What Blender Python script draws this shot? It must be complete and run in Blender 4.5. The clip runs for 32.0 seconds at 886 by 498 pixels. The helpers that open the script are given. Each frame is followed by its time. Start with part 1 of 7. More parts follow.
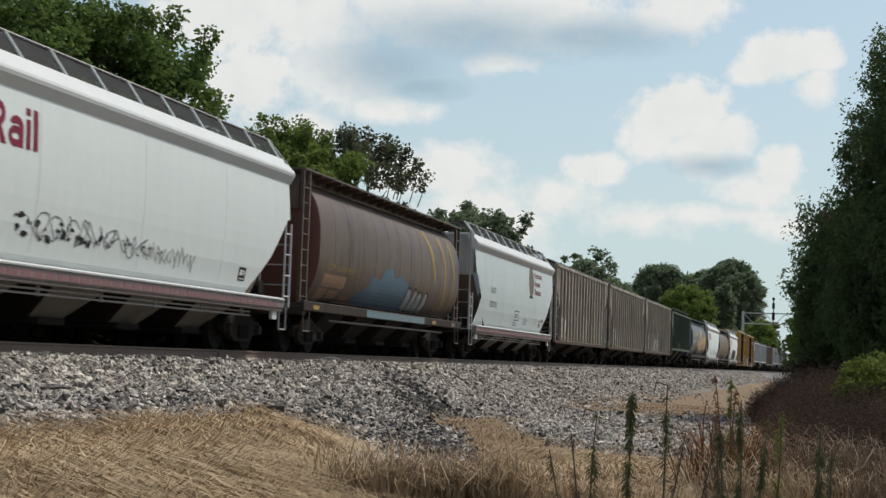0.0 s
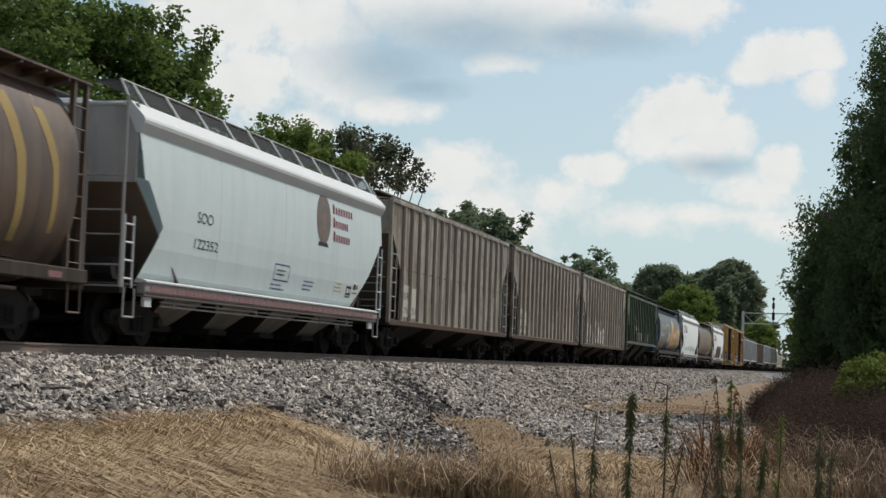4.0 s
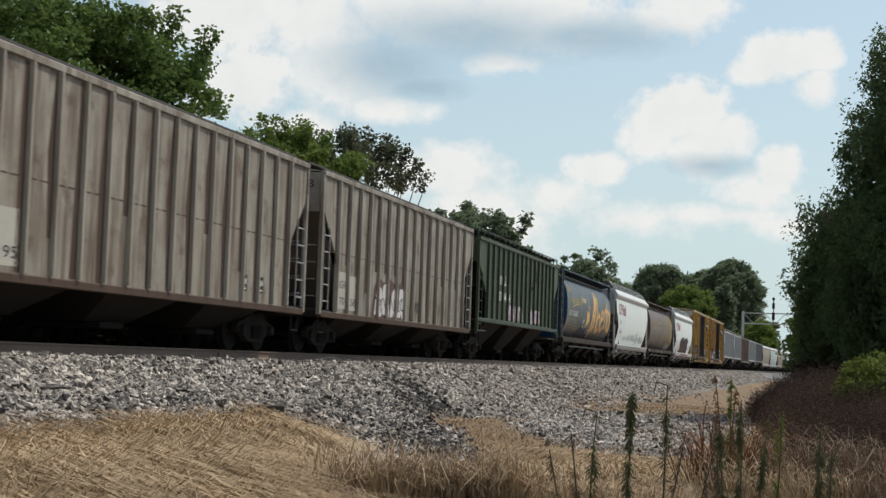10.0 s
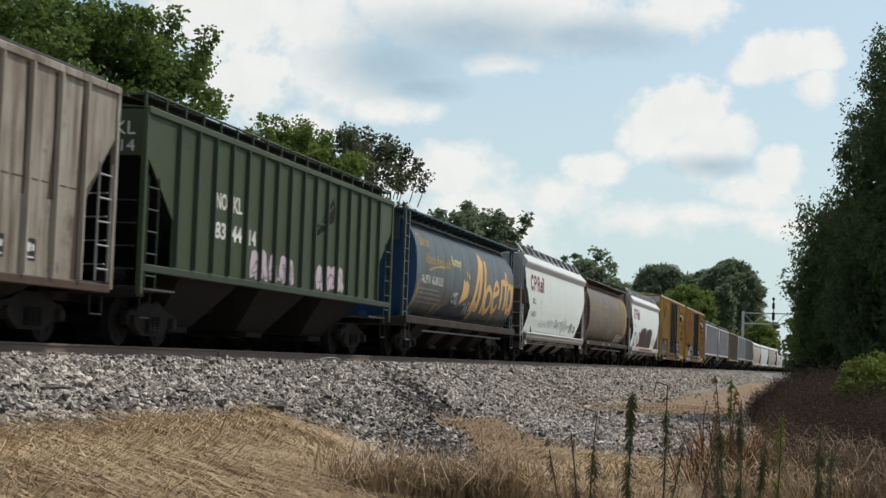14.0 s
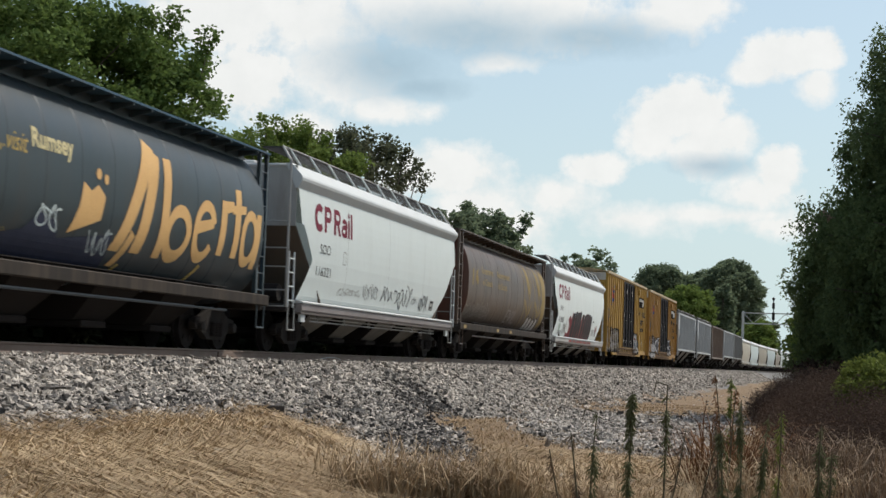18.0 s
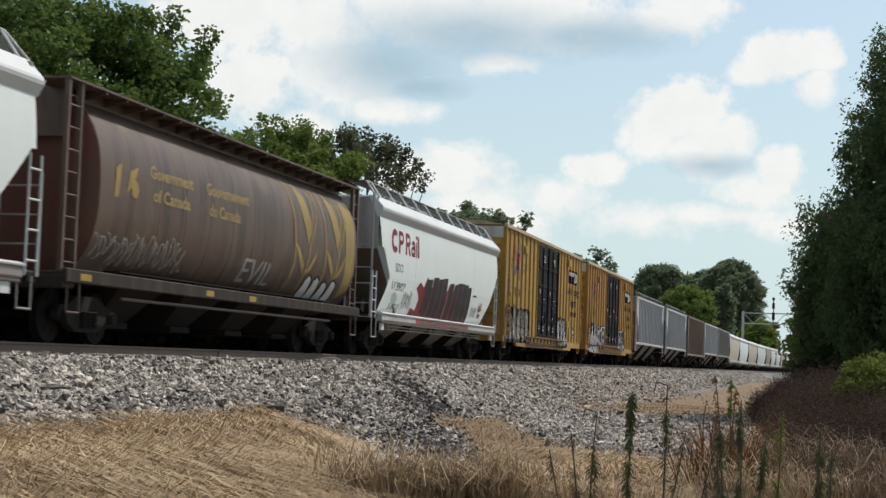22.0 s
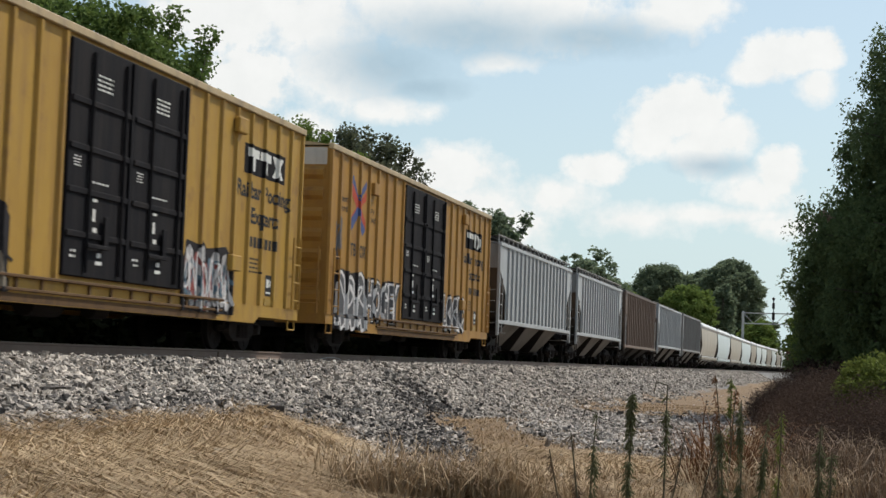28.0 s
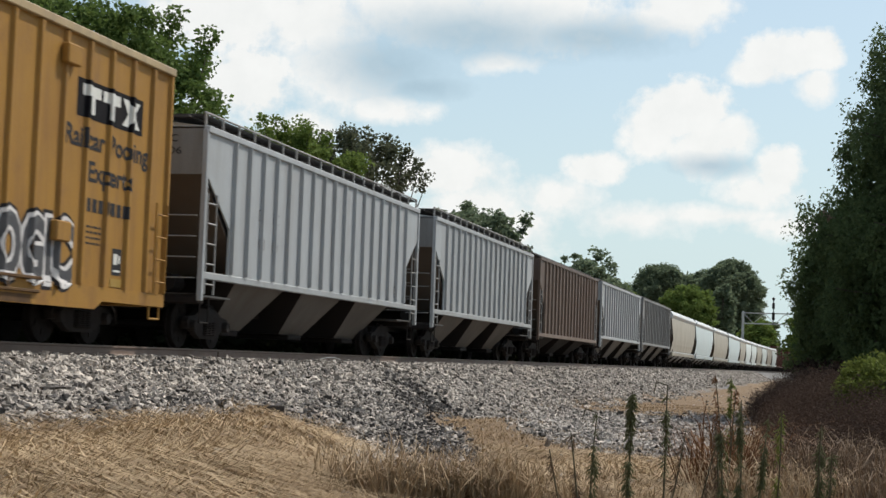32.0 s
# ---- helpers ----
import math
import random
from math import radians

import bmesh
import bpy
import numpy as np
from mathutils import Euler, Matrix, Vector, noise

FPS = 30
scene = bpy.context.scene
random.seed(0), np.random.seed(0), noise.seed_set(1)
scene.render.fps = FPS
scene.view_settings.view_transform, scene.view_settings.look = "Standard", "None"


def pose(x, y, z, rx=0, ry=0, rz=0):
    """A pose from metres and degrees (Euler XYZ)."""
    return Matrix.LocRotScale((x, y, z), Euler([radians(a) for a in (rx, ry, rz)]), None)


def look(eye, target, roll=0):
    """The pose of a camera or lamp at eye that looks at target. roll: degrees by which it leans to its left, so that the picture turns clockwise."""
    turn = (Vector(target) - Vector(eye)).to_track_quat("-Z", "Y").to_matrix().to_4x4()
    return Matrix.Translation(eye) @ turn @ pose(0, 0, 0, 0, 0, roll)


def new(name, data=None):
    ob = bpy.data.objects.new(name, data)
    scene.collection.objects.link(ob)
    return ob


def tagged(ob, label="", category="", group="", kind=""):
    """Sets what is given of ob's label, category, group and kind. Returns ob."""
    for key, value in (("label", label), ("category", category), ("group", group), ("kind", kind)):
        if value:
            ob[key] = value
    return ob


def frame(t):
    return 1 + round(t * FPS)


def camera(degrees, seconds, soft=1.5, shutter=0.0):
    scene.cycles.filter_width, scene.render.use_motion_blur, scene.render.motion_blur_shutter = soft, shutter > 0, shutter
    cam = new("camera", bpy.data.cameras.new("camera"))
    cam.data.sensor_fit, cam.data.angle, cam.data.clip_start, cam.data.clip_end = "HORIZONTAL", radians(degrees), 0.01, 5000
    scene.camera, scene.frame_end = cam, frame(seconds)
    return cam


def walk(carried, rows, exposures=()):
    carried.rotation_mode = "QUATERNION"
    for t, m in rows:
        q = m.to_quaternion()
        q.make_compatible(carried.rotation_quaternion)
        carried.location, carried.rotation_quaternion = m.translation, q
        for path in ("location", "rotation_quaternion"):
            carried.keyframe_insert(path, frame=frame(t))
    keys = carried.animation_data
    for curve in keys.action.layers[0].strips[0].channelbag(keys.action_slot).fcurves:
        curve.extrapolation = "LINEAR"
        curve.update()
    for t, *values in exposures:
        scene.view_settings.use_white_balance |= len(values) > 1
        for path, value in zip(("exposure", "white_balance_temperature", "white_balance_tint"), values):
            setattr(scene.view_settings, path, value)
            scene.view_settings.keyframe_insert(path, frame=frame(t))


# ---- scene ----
# ---------------------------------------------------------------- camera
# The track runs along y at x = 0, rail tops at z = 0. The camera stands beside it.
cam = camera(29.72, 32.0, soft=1.5, shutter=0.4)
EYE = (13.346, 0.0, -0.049)
PAN, TILT, ROLL = 13.232, 3.80, 2.03
AIM = (EYE[0] - math.sin(radians(PAN)) * math.cos(radians(TILT)) * 100,
       math.cos(radians(PAN)) * math.cos(radians(TILT)) * 100,
       EYE[2] + math.sin(radians(TILT)) * 100)
STAND = look(EYE, AIM, ROLL)
walk(cam, [(0.0, STAND), (32.0, STAND)], exposures=[(0.0, -0.12), (10.0, -0.05), (20.0, 0.04), (32.0, 0.07)])

# ---------------------------------------------------------------- sky and sun
SUN_DIR = Vector((0.37, 0.48, 0.80)).normalized()
SUN_EL = math.asin(SUN_DIR.z)
SUN_ROT = math.atan2(SUN_DIR.x, SUN_DIR.y)

world = bpy.data.worlds.new("sky")
scene.world = world
world.use_nodes = True
wn, wl = world.node_tree.nodes, world.node_tree.links
wn.clear()


def wnode(kind, **sets):
    n = wn.new(kind)
    for k, v in sets.items():
        n.inputs[k].default_value = v
    return n


def wmath(op, a, b=None, c=None, clamp=False):
    n = wn.new("ShaderNodeMath")
    n.operation, n.use_clamp = op, clamp
    for i, v in enumerate((a, b, c)):
        if v is None:
            continue
        if isinstance(v, (int, float)):
            n.inputs[i].default_value = v
        else:
            wl.new(v, n.inputs[i])
    return n.outputs[0]


sky = wn.new("ShaderNodeTexSky")
sky.sky_type, sky.sun_disc = "NISHITA", False
sky.sun_elevation, sky.sun_rotation = SUN_EL, SUN_ROT
sky.air_density, sky.dust_density, sky.ozone_density = 1.0, 2.0, 2.0
coord = wn.new("ShaderNodeTexCoord")
sep = wn.new("ShaderNodeSeparateXYZ")
wl.new(coord.outputs["Generated"], sep.inputs[0])
# azimuth (degrees left of +y) and elevation of the looked-at sky, roughly flat near the horizon
az = wmath("MULTIPLY", wmath("ARCTAN2", wmath("MULTIPLY", sep.outputs[0], -1.0), sep.outputs[1]), 57.2958)
el = wmath("MULTIPLY", wmath("ARCSINE", sep.outputs[2]), 57.2958)
flat = wn.new("ShaderNodeCombineXYZ")
wl.new(az, flat.inputs[0])
wl.new(el, flat.inputs[1])
puff = wnode("ShaderNodeTexNoise", Scale=0.75, Detail=9.0, Roughness=0.6)
wl.new(flat.outputs[0], puff.inputs["Vector"])
puff_v = wmath("SUBTRACT", puff.outputs[0], 0.5)
warp = wnode("ShaderNodeTexNoise", Scale=2.4, Detail=7.0, Roughness=0.62)
wl.new(flat.outputs[0], warp.inputs["Vector"])
warp_v = wmath("SUBTRACT", warp.outputs[0], 0.5)


def cloud(ca, ce, ra, re, soft=1.0, edge=1.0):
    """A cumulus round azimuth ca and elevation ce, ra by re degrees wide: 0 outside to 1 inside."""
    soft *= 0.85
    da = wmath("DIVIDE", wmath("SUBTRACT", az, ca), ra)
    de = wmath("DIVIDE", wmath("SUBTRACT", el, ce), re)
    r = wmath("SQRT", wmath("ADD", wmath("MULTIPLY", da, da), wmath("MULTIPLY", de, de)))
    r = wmath("ADD", r, wmath("MULTIPLY", puff_v, -2.6 * edge))
    r = wmath("ADD", r, wmath("MULTIPLY", warp_v, -0.9 * edge))
    return wmath("DIVIDE", wmath("SUBTRACT", 1.0 + 0.5 * soft, r), soft, clamp=True)


def union(items):
    out = items[0]
    for it in items[1:]:
        out = wmath("MAXIMUM", out, it)
    return out


CLOUDS = union([cloud(*row) for row in (
    (21.2, 11.4, 2.4, 1.4, 0.6, 0.7), (20.2, 9.2, 1.7, 1.3, 0.5, 0.7), (18.0, 11.4, 2.0, 1.3, 0.8, 0.7), (18.2, 7.4, 1.3, 1.0, 1.0), (17.2, 9.6, 1.6, 1.2, 1.2),
    (14.5, 12.2, 3.4, 1.2, 1.0), (10.5, 11.9, 3.2, 1.0, 1.0), (11.4, 10.2, 0.9, 0.3, 1.6, 1.2), (15.6, 8.5, 1.7, 0.4, 1.2),
    (13.4, 6.4, 2.2, 0.9, 0.8, 0.7), (12.2, 5.2, 1.8, 1.0, 1.0, 0.7), (10.6, 4.6, 1.2, 0.8, 1.1), (8.1, 6.7, 1.05, 0.55, 0.6, 0.7), (9.4, 5.7, 1.3, 0.6, 1.2),
    (5.2, 8.75, 1.6, 1.0, 0.4, 0.6), (4.5, 7.5, 1.0, 0.9, 0.6, 0.7), (6.2, 8.0, 1.0, 0.9, 0.7, 0.7), (3.6, 7.9, 0.9, 0.7, 0.8, 0.7),
    (1.8, 10.6, 1.5, 0.75, 0.4, 0.5), (0.6, 10.8, 0.8, 0.7, 0.5, 0.6), (2.6, 10.1, 1.0, 0.5, 0.6, 0.6), (0.7, 9.6, 0.6, 0.6, 0.9, 0.7),
    (1.9, 6.7, 0.75, 0.9, 0.5, 0.7), (2.6, 6.0, 1.1, 0.6, 1.1), (5.4, 12.1, 1.7, 0.9, 0.7, 0.7), (4.0, 5.2, 2.8, 0.3, 1.5), (1.5, 4.9, 1.8, 0.35, 1.3), (6.8, 5.0, 1.6, 0.45, 1.5))])
# broad cloud cover for the rest of the sky, away from the part in view
far_puff = wnode("ShaderNodeTexNoise", Scale=2.6, Detail=6.0, Roughness=0.6)
wl.new(coord.outputs["Generated"], far_puff.inputs["Vector"])
off_view = wmath("SMOOTH_MAX", wmath("DIVIDE", wmath("SUBTRACT", wmath("ABSOLUTE", wmath("SUBTRACT", az, 13.0)), 17.0), 8.0),
                 wmath("DIVIDE", wmath("SUBTRACT", el, 15.0), 8.0), 0.1)
off_view = wmath("MINIMUM", wmath("MAXIMUM", off_view, 0.0), 1.0)
cover = wmath("MULTIPLY", wmath("MULTIPLY", wmath("SUBTRACT", far_puff.outputs[0], 0.52), 6.0, clamp=True), off_view)
CLOUDS = wmath("MAXIMUM", CLOUDS, cover)
# grey undersides of the large cloud
SHADE = union([cloud(*row) for row in ((12.4, 11.2, 3.4, 0.75, 1.6, 0.4), (15.6, 10.0, 1.8, 0.85, 1.6, 0.5), (8.6, 11.2, 2.6, 0.55, 1.6, 0.5), (14.2, 9.3, 1.2, 0.35, 1.6, 0.5), (4.2, 6.9, 1.0, 0.3, 1.8, 0.5))])
haze = wmath("POWER", 2.718, wmath("MULTIPLY", wmath("MAXIMUM", el, 0.0), -0.16))

SKY_GAIN, CLOUD_GAIN = 0.135, 1.06


def wmix(fac, a, b):
    n = wn.new("ShaderNodeMix")
    n.data_type = "RGBA"
    wl.new(fac, n.inputs[0])
    for i, v in ((6, a), (7, b)):
        if isinstance(v, tuple):
            n.inputs[i].default_value = v
        else:
            wl.new(v, n.inputs[i])
    return n.outputs[2]


gain = wn.new("ShaderNodeVectorMath")
gain.operation = "SCALE"
gain.inputs[3].default_value = SKY_GAIN
wl.new(sky.outputs[0], gain.inputs[0])
clear = wmix(wmath("MULTIPLY", haze, 0.80), gain.outputs[0], (0.80, 0.90, 0.89, 1))
veil = wmath("POWER", 2.718, wmath("MULTIPLY", wmath("MAXIMUM", el, 0.0), -0.03))
clear = wmix(wmath("MULTIPLY", veil, 0.58), clear, (0.63, 0.84, 0.90, 1))
white = wmix(puff.outputs[0], (0.87, 0.88, 0.86, 1), (1.06, 1.05, 1.02, 1))
lit = wmix(wmath("MULTIPLY", CLOUDS, 0.92), clear, white)
lit = wmix(wmath("MULTIPLY", SHADE, 0.8), lit, (0.42, 0.57, 0.67, 1))
bg = wnode("ShaderNodeBackground", Strength=0.92)
wl.new(lit, bg.inputs[0])
wout = wn.new("ShaderNodeOutputWorld")
wl.new(bg.outputs[0], wout.inputs[0])

sun = new("sun", bpy.data.lights.new("sun", "SUN"))
sun.data.energy, sun.data.angle, sun.data.color = 3.9, radians(0.6), (1.0, 0.95, 0.86)
sun.matrix_world = look((0, 0, 60), Vector((0, 0, 60)) - SUN_DIR)


# ---------------------------------------------------------------- material kit
def node_mat(name):
    m = bpy.data.materials.new(name)
    m.use_nodes = True
    nt = m.node_tree
    return m, nt.nodes, nt.links, nt.nodes["Principled BSDF"]


def surface(name, base, second=None, rough=0.6, metal=0.0, scale=3.0, mix=0.5, streak=None, streak_col=(0.1, 0.07, 0.05),
            streak_amt=0.5, rust=None, rust_amt=0.0, rust_scale=1.3, bump=0.15, fine=40.0, jitter=0.0, island=False):
    """A weathered surface: two colours mixed by coarse noise, fine grain, upright streaks, patches of rust or dirt."""
    m, n, l, b = node_mat(name)
    second = second or tuple(c * 0.75 for c in base)
    tc = n.new("ShaderNodeTexCoord")
    info = n.new("ShaderNodeObjectInfo")
    add = n.new("ShaderNodeVectorMath")
    add.operation = "MULTIPLY_ADD"
    comb = n.new("ShaderNodeCombineXYZ")
    for i in range(3):
        l.new(info.outputs["Random"], comb.inputs[i])
    add.inputs[1].default_value = (17.0, 31.0, 11.0)
    l.new(comb.outputs[0], add.inputs[0])
    l.new(tc.outputs["Object"], add.inputs[2])
    vec = add.outputs[0] if not island else tc.outputs["Object"]

    def noise_tex(sc, detail=5.0, ro=0.6, stretch=None):
        t = n.new("ShaderNodeTexNoise")
        t.inputs["Scale"].default_value, t.inputs["Detail"].default_value, t.inputs["Roughness"].default_value = sc, detail, ro
        if stretch:
            mp = n.new("ShaderNodeMapping")
            mp.inputs["Scale"].default_value = stretch
            l.new(vec, mp.inputs[0])
            l.new(mp.outputs[0], t.inputs["Vector"])
        else:
            l.new(vec, t.inputs["Vector"])
        return t.outputs[0]

    def ramp(v, lo, hi):
        r = n.new("ShaderNodeMapRange")
        r.inputs[1].default_value, r.inputs[2].default_value = lo, hi
        l.new(v, r.inputs[0])
        return r.outputs[0]

    def mixc(fac, a, c, amount=1.0):
        mx = n.new("ShaderNodeMix")
        mx.data_type = "RGBA"
        if amount != 1.0:
            mm = n.new("ShaderNodeMath")
            mm.operation = "MULTIPLY"
            mm.inputs[1].default_value = amount
            l.new(fac, mm.inputs[0])
            fac = mm.outputs[0]
        l.new(fac, mx.inputs[0])
        for i, v in ((6, a), (7, c)):
            if isinstance(v, tuple):
                mx.inputs[i].default_value = (*v, 1)
            else:
                l.new(v, mx.inputs[i])
        return mx.outputs[2]

    coarse = noise_tex(scale)
    grain = noise_tex(fine, 3.0)
    col = mixc(ramp(coarse, 0.35, 0.68), base, second, mix)
    col = mixc(ramp(grain, 0.4, 0.7), col, tuple(c * 0.7 for c in second), 0.35)
    if streak:
        st = noise_tex(1.0, 4.0, 0.6, (2.0, streak, 0.35))
        col = mixc(ramp(st, 0.46, 0.68), col, streak_col, streak_amt)
    if rust:
        pr = noise_tex(rust_scale, 7.0, 0.65)
        col = mixc(ramp(pr, 0.56, 0.66), col, rust, rust_amt)
    if jitter:
        hsv = n.new("ShaderNodeHueSaturation")
        src = info.outputs["Random"]
        if island:
            g = n.new("ShaderNodeNewGeometry")
            src = g.outputs["Random Per Island"]
        mr = n.new("ShaderNodeMapRange")
        mr.inputs[3].default_value, mr.inputs[4].default_value = 1 - jitter, 1 + jitter
        l.new(src, mr.inputs[0])
        l.new(mr.outputs[0], hsv.inputs["Value"])
        l.new(col, hsv.inputs["Color"])
        col = hsv.outputs[0]
    l.new(col, b.inputs["Base Color"])
    b.inputs["Metallic"].default_value = metal
    rr = n.new("ShaderNodeMapRange")
    rr.inputs[3].default_value, rr.inputs[4].default_value = max(0.05, rough - 0.12), min(1.0, rough + 0.15)
    l.new(coarse, rr.inputs[0])
    l.new(rr.outputs[0], b.inputs["Roughness"])
    if bump:
        bp = n.new("ShaderNodeBump")
        bp.inputs["Strength"].default_value, bp.inputs["Distance"].default_value = bump, 0.02
        l.new(grain, bp.inputs["Height"])
        l.new(bp.outputs[0], b.inputs["Normal"])
    return m


def leaf_mat(name, dark, light, trans=0.35, gloss=0.12):
    """Leaves: colour by leaf, a little light let through."""
    m, n, l, b = node_mat(name)
    g = n.new("ShaderNodeNewGeometry")
    tc = n.new("ShaderNodeTexCoord")
    t = n.new("ShaderNodeTexNoise")
    t.inputs["Scale"].default_value = 0.6
    l.new(tc.outputs["Object"], t.inputs["Vector"])
    av = n.new("ShaderNodeMath")
    av.operation = "MULTIPLY_ADD"
    av.inputs[1].default_value = 0.45
    l.new(g.outputs["Random Per Island"], av.inputs[0])
    half = n.new("ShaderNodeMath")
    half.operation = "MULTIPLY"
    half.inputs[1].default_value = 0.55
    l.new(t.outputs[0], half.inputs[0])
    l.new(half.outputs[0], av.inputs[2])
    mx = n.new("ShaderNodeMix")
    mx.data_type = "RGBA"
    l.new(av.outputs[0], mx.inputs[0])
    mx.inputs[6].default_value, mx.inputs[7].default_value = (*dark, 1), (*light, 1)
    l.new(mx.outputs[2], b.inputs["Base Color"])
    b.inputs["Roughness"].default_value = 0.75
    b.inputs["Specular IOR Level"].default_value = gloss
    tr = n.new("ShaderNodeBsdfTranslucent")
    l.new(mx.outputs[2], tr.inputs[0])
    sh = n.new("ShaderNodeMixShader")
    sh.inputs[0].default_value = trans
    l.new(b.outputs[0], sh.inputs[1])
    l.new(tr.outputs[0], sh.inputs[2])
    l.new(sh.outputs[0], n["Material Output"].inputs[0])
    return m


# ---------------------------------------------------------------- mesh kit
def part(name, bm, material, parent=None, label="", smooth=False):
    """Links a bmesh as one mesh object under a thing or a part."""
    me = bpy.data.meshes.new(name)
    bm.to_mesh(me)
    bm.free()
    if smooth:
        for p in me.polygons:
            p.use_smooth = True
    me.materials.append(material)
    return seat(name, me, parent, label)


def seat(name, me, parent=None, label="", at=None):
    """Another object on a ready mesh."""
    ob = new(name, me)
    if at is not None:
        ob.matrix_basis = at
    if parent is not None:
        ob.parent = parent
    if label:
        tagged(ob, label)
    return ob


def mesh_of(bm, material, name="piece"):
    me = bpy.data.meshes.new(name)
    bm.to_mesh(me)
    bm.free()
    me.materials.append(material)
    return me


def box(bm, x0, x1, y0, y1, z0, z1, bevel=0.0):
    vs = [bm.verts.new((x, y, z)) for x in (x0, x1) for y in (y0, y1) for z in (z0, z1)]
    fs = [bm.faces.new([vs[i] for i in f]) for f in ((0, 1, 3, 2), (4, 6, 7, 5), (0, 4, 5, 1), (2, 3, 7, 6), (0, 2, 6, 4), (1, 5, 7, 3))]
    if bevel:
        es = list({e for f in fs for e in f.edges})
        bmesh.ops.bevel(bm, geom=es, offset=bevel, segments=1, affect="EDGES")
    return bm


def boxes(*rows, bevel=0.0):
    bm = bmesh.new()
    for r in rows:
        box(bm, *r, bevel=bevel)
    return bm


def rod(bm, a, b, r, n=6):
    """A round bar from a to b."""
    a, b = Vector(a), Vector(b)
    q = (b - a).to_track_quat("Z", "Y")
    ring = [[bm.verts.new(p + q @ Vector((r * math.cos(2 * math.pi * k / n), r * math.sin(2 * math.pi * k / n), 0))) for k in range(n)] for p in (a, b)]
    for k in range(n):
        bm.faces.new((ring[0][k], ring[0][(k + 1) % n], ring[1][(k + 1) % n], ring[1][k]))
    bm.faces.new(ring[0][::-1])
    bm.faces.new(ring[1])
    return bm


def along_line(bm, outline, ys):
    """An (x, z) outline swept along the track through the places ys, following its curve."""
    rings = [[bm.verts.new((x + float(bend(y)), y, z)) for x, z in outline] for y in ys]
    n = len(outline)
    for a, b in zip(rings, rings[1:]):
        for k in range(n):
            bm.faces.new((a[k], b[k], b[(k + 1) % n], a[(k + 1) % n]))
    bm.faces.new(rings[0])
    bm.faces.new(rings[-1][::-1])
    bmesh.ops.recalc_face_normals(bm, faces=bm.faces)
    return bm


def prism(bm, outline, axis, lo, hi):
    """A flat outline pushed out along an axis. Outline pairs are the other two axes in xyz order."""
    def pt(u, v, w):
        return {"x": (w, u, v), "y": (u, w, v), "z": (u, v, w)}[axis]
    a = [bm.verts.new(pt(u, v, lo)) for u, v in outline]
    b = [bm.verts.new(pt(u, v, hi)) for u, v in outline]
    n = len(outline)
    bm.faces.new(a)
    bm.faces.new(b[::-1])
    for k in range(n):
        bm.faces.new((a[k], b[k], b[(k + 1) % n], a[(k + 1) % n]))
    bmesh.ops.recalc_face_normals(bm, faces=bm.faces)
    return bm


def sheet(bm, profile, y0, y1, thick=0.03, ny=1):
    """A plate whose section (x, z) is swept along y, with thickness inwards."""
    n = len(profile)
    rows = []
    for j in range(ny + 1):
        y = y0 + (y1 - y0) * j / ny
        rows.append([bm.verts.new((x, y, z)) for x, z in profile])
    for j in range(ny):
        for k in range(n - 1):
            bm.faces.new((rows[j][k], rows[j + 1][k], rows[j + 1][k + 1], rows[j][k + 1]))
    return bm


def thing(name, label, category, group="", kind="", at=None):
    e = new(name)
    e.empty_display_size = 0.3
    if at is not None:
        e.matrix_basis = at
    return tagged(e, label, category, group, kind)


def cloud_mesh(name, verts, faces, material):
    """A mesh from arrays of corners (n, 3) and faces of one size (m, k)."""
    me = bpy.data.meshes.new(name)
    me.from_pydata(verts.tolist() if hasattr(verts, "tolist") else verts, [], faces.tolist() if hasattr(faces, "tolist") else faces)
    me.materials.append(material)
    return me
# ---------------------------------------------------------------- ground, ballast, track
RNG = np.random.default_rng(7)


def bump2(v, lo, hi, soft):
    return 0.25 * (1 + np.tanh((v - lo) / soft / 2)) * (1 - np.tanh((v - hi) / soft / 2))


def wob(x, y, f, seed=0.0):
    """Cheap smooth noise for arrays."""
    return (np.sin(x * f * 1.3 + y * f * 0.7 + seed) + np.sin(x * f * -0.6 + y * f * 1.7 + 2.1 * seed + 1.0) + np.sin(x * f * 2.3 - y * f * 1.1 + seed * 3.3)) / 3


def bend(y):
    """How far the line has curved to the right of its straight at y."""
    return 1.45e-4 * np.clip(np.asarray(y, float) - 230.0, 0.0, 420.0) ** 2


def ground_z(x, y):
    x, y = np.asarray(x, float), np.asarray(y, float)
    x = x - bend(y) * (np.abs(x - bend(y)) < 40)
    z = np.interp(x, [-60, -9, -4.9, -3.6, -1.95, -1.6, 1.6, 1.95, 4.7, 9.0, 16.0, 60.0], [0.4, 0.35, -0.9, -0.95, -0.30, -0.24, -0.24, -0.30, -1.6, -1.62, -1.62, -1.5])
    out = np.clip((np.abs(x) - 1.9) / 2.5, 0, 1)
    mound = 0.62 * bump2(y, -8, 27.2, 0.9) * bump2(x, 3.7, 9.6, 0.5) * (0.5 - 0.5 * np.tanh((x + 0.29 * y - 12.85) / 0.8))
    hump = 0.30 * np.exp(-((x - 6.4) / 1.7) ** 2 - ((y - 36.5) / 3.5) ** 2)
    return z + mound + hump + out * (0.05 * wob(x, y, 0.9) + 0.02 * wob(x, y, 3.1, 2.0))


def step(v):
    return 0.5 + 0.5 * np.tanh(v)


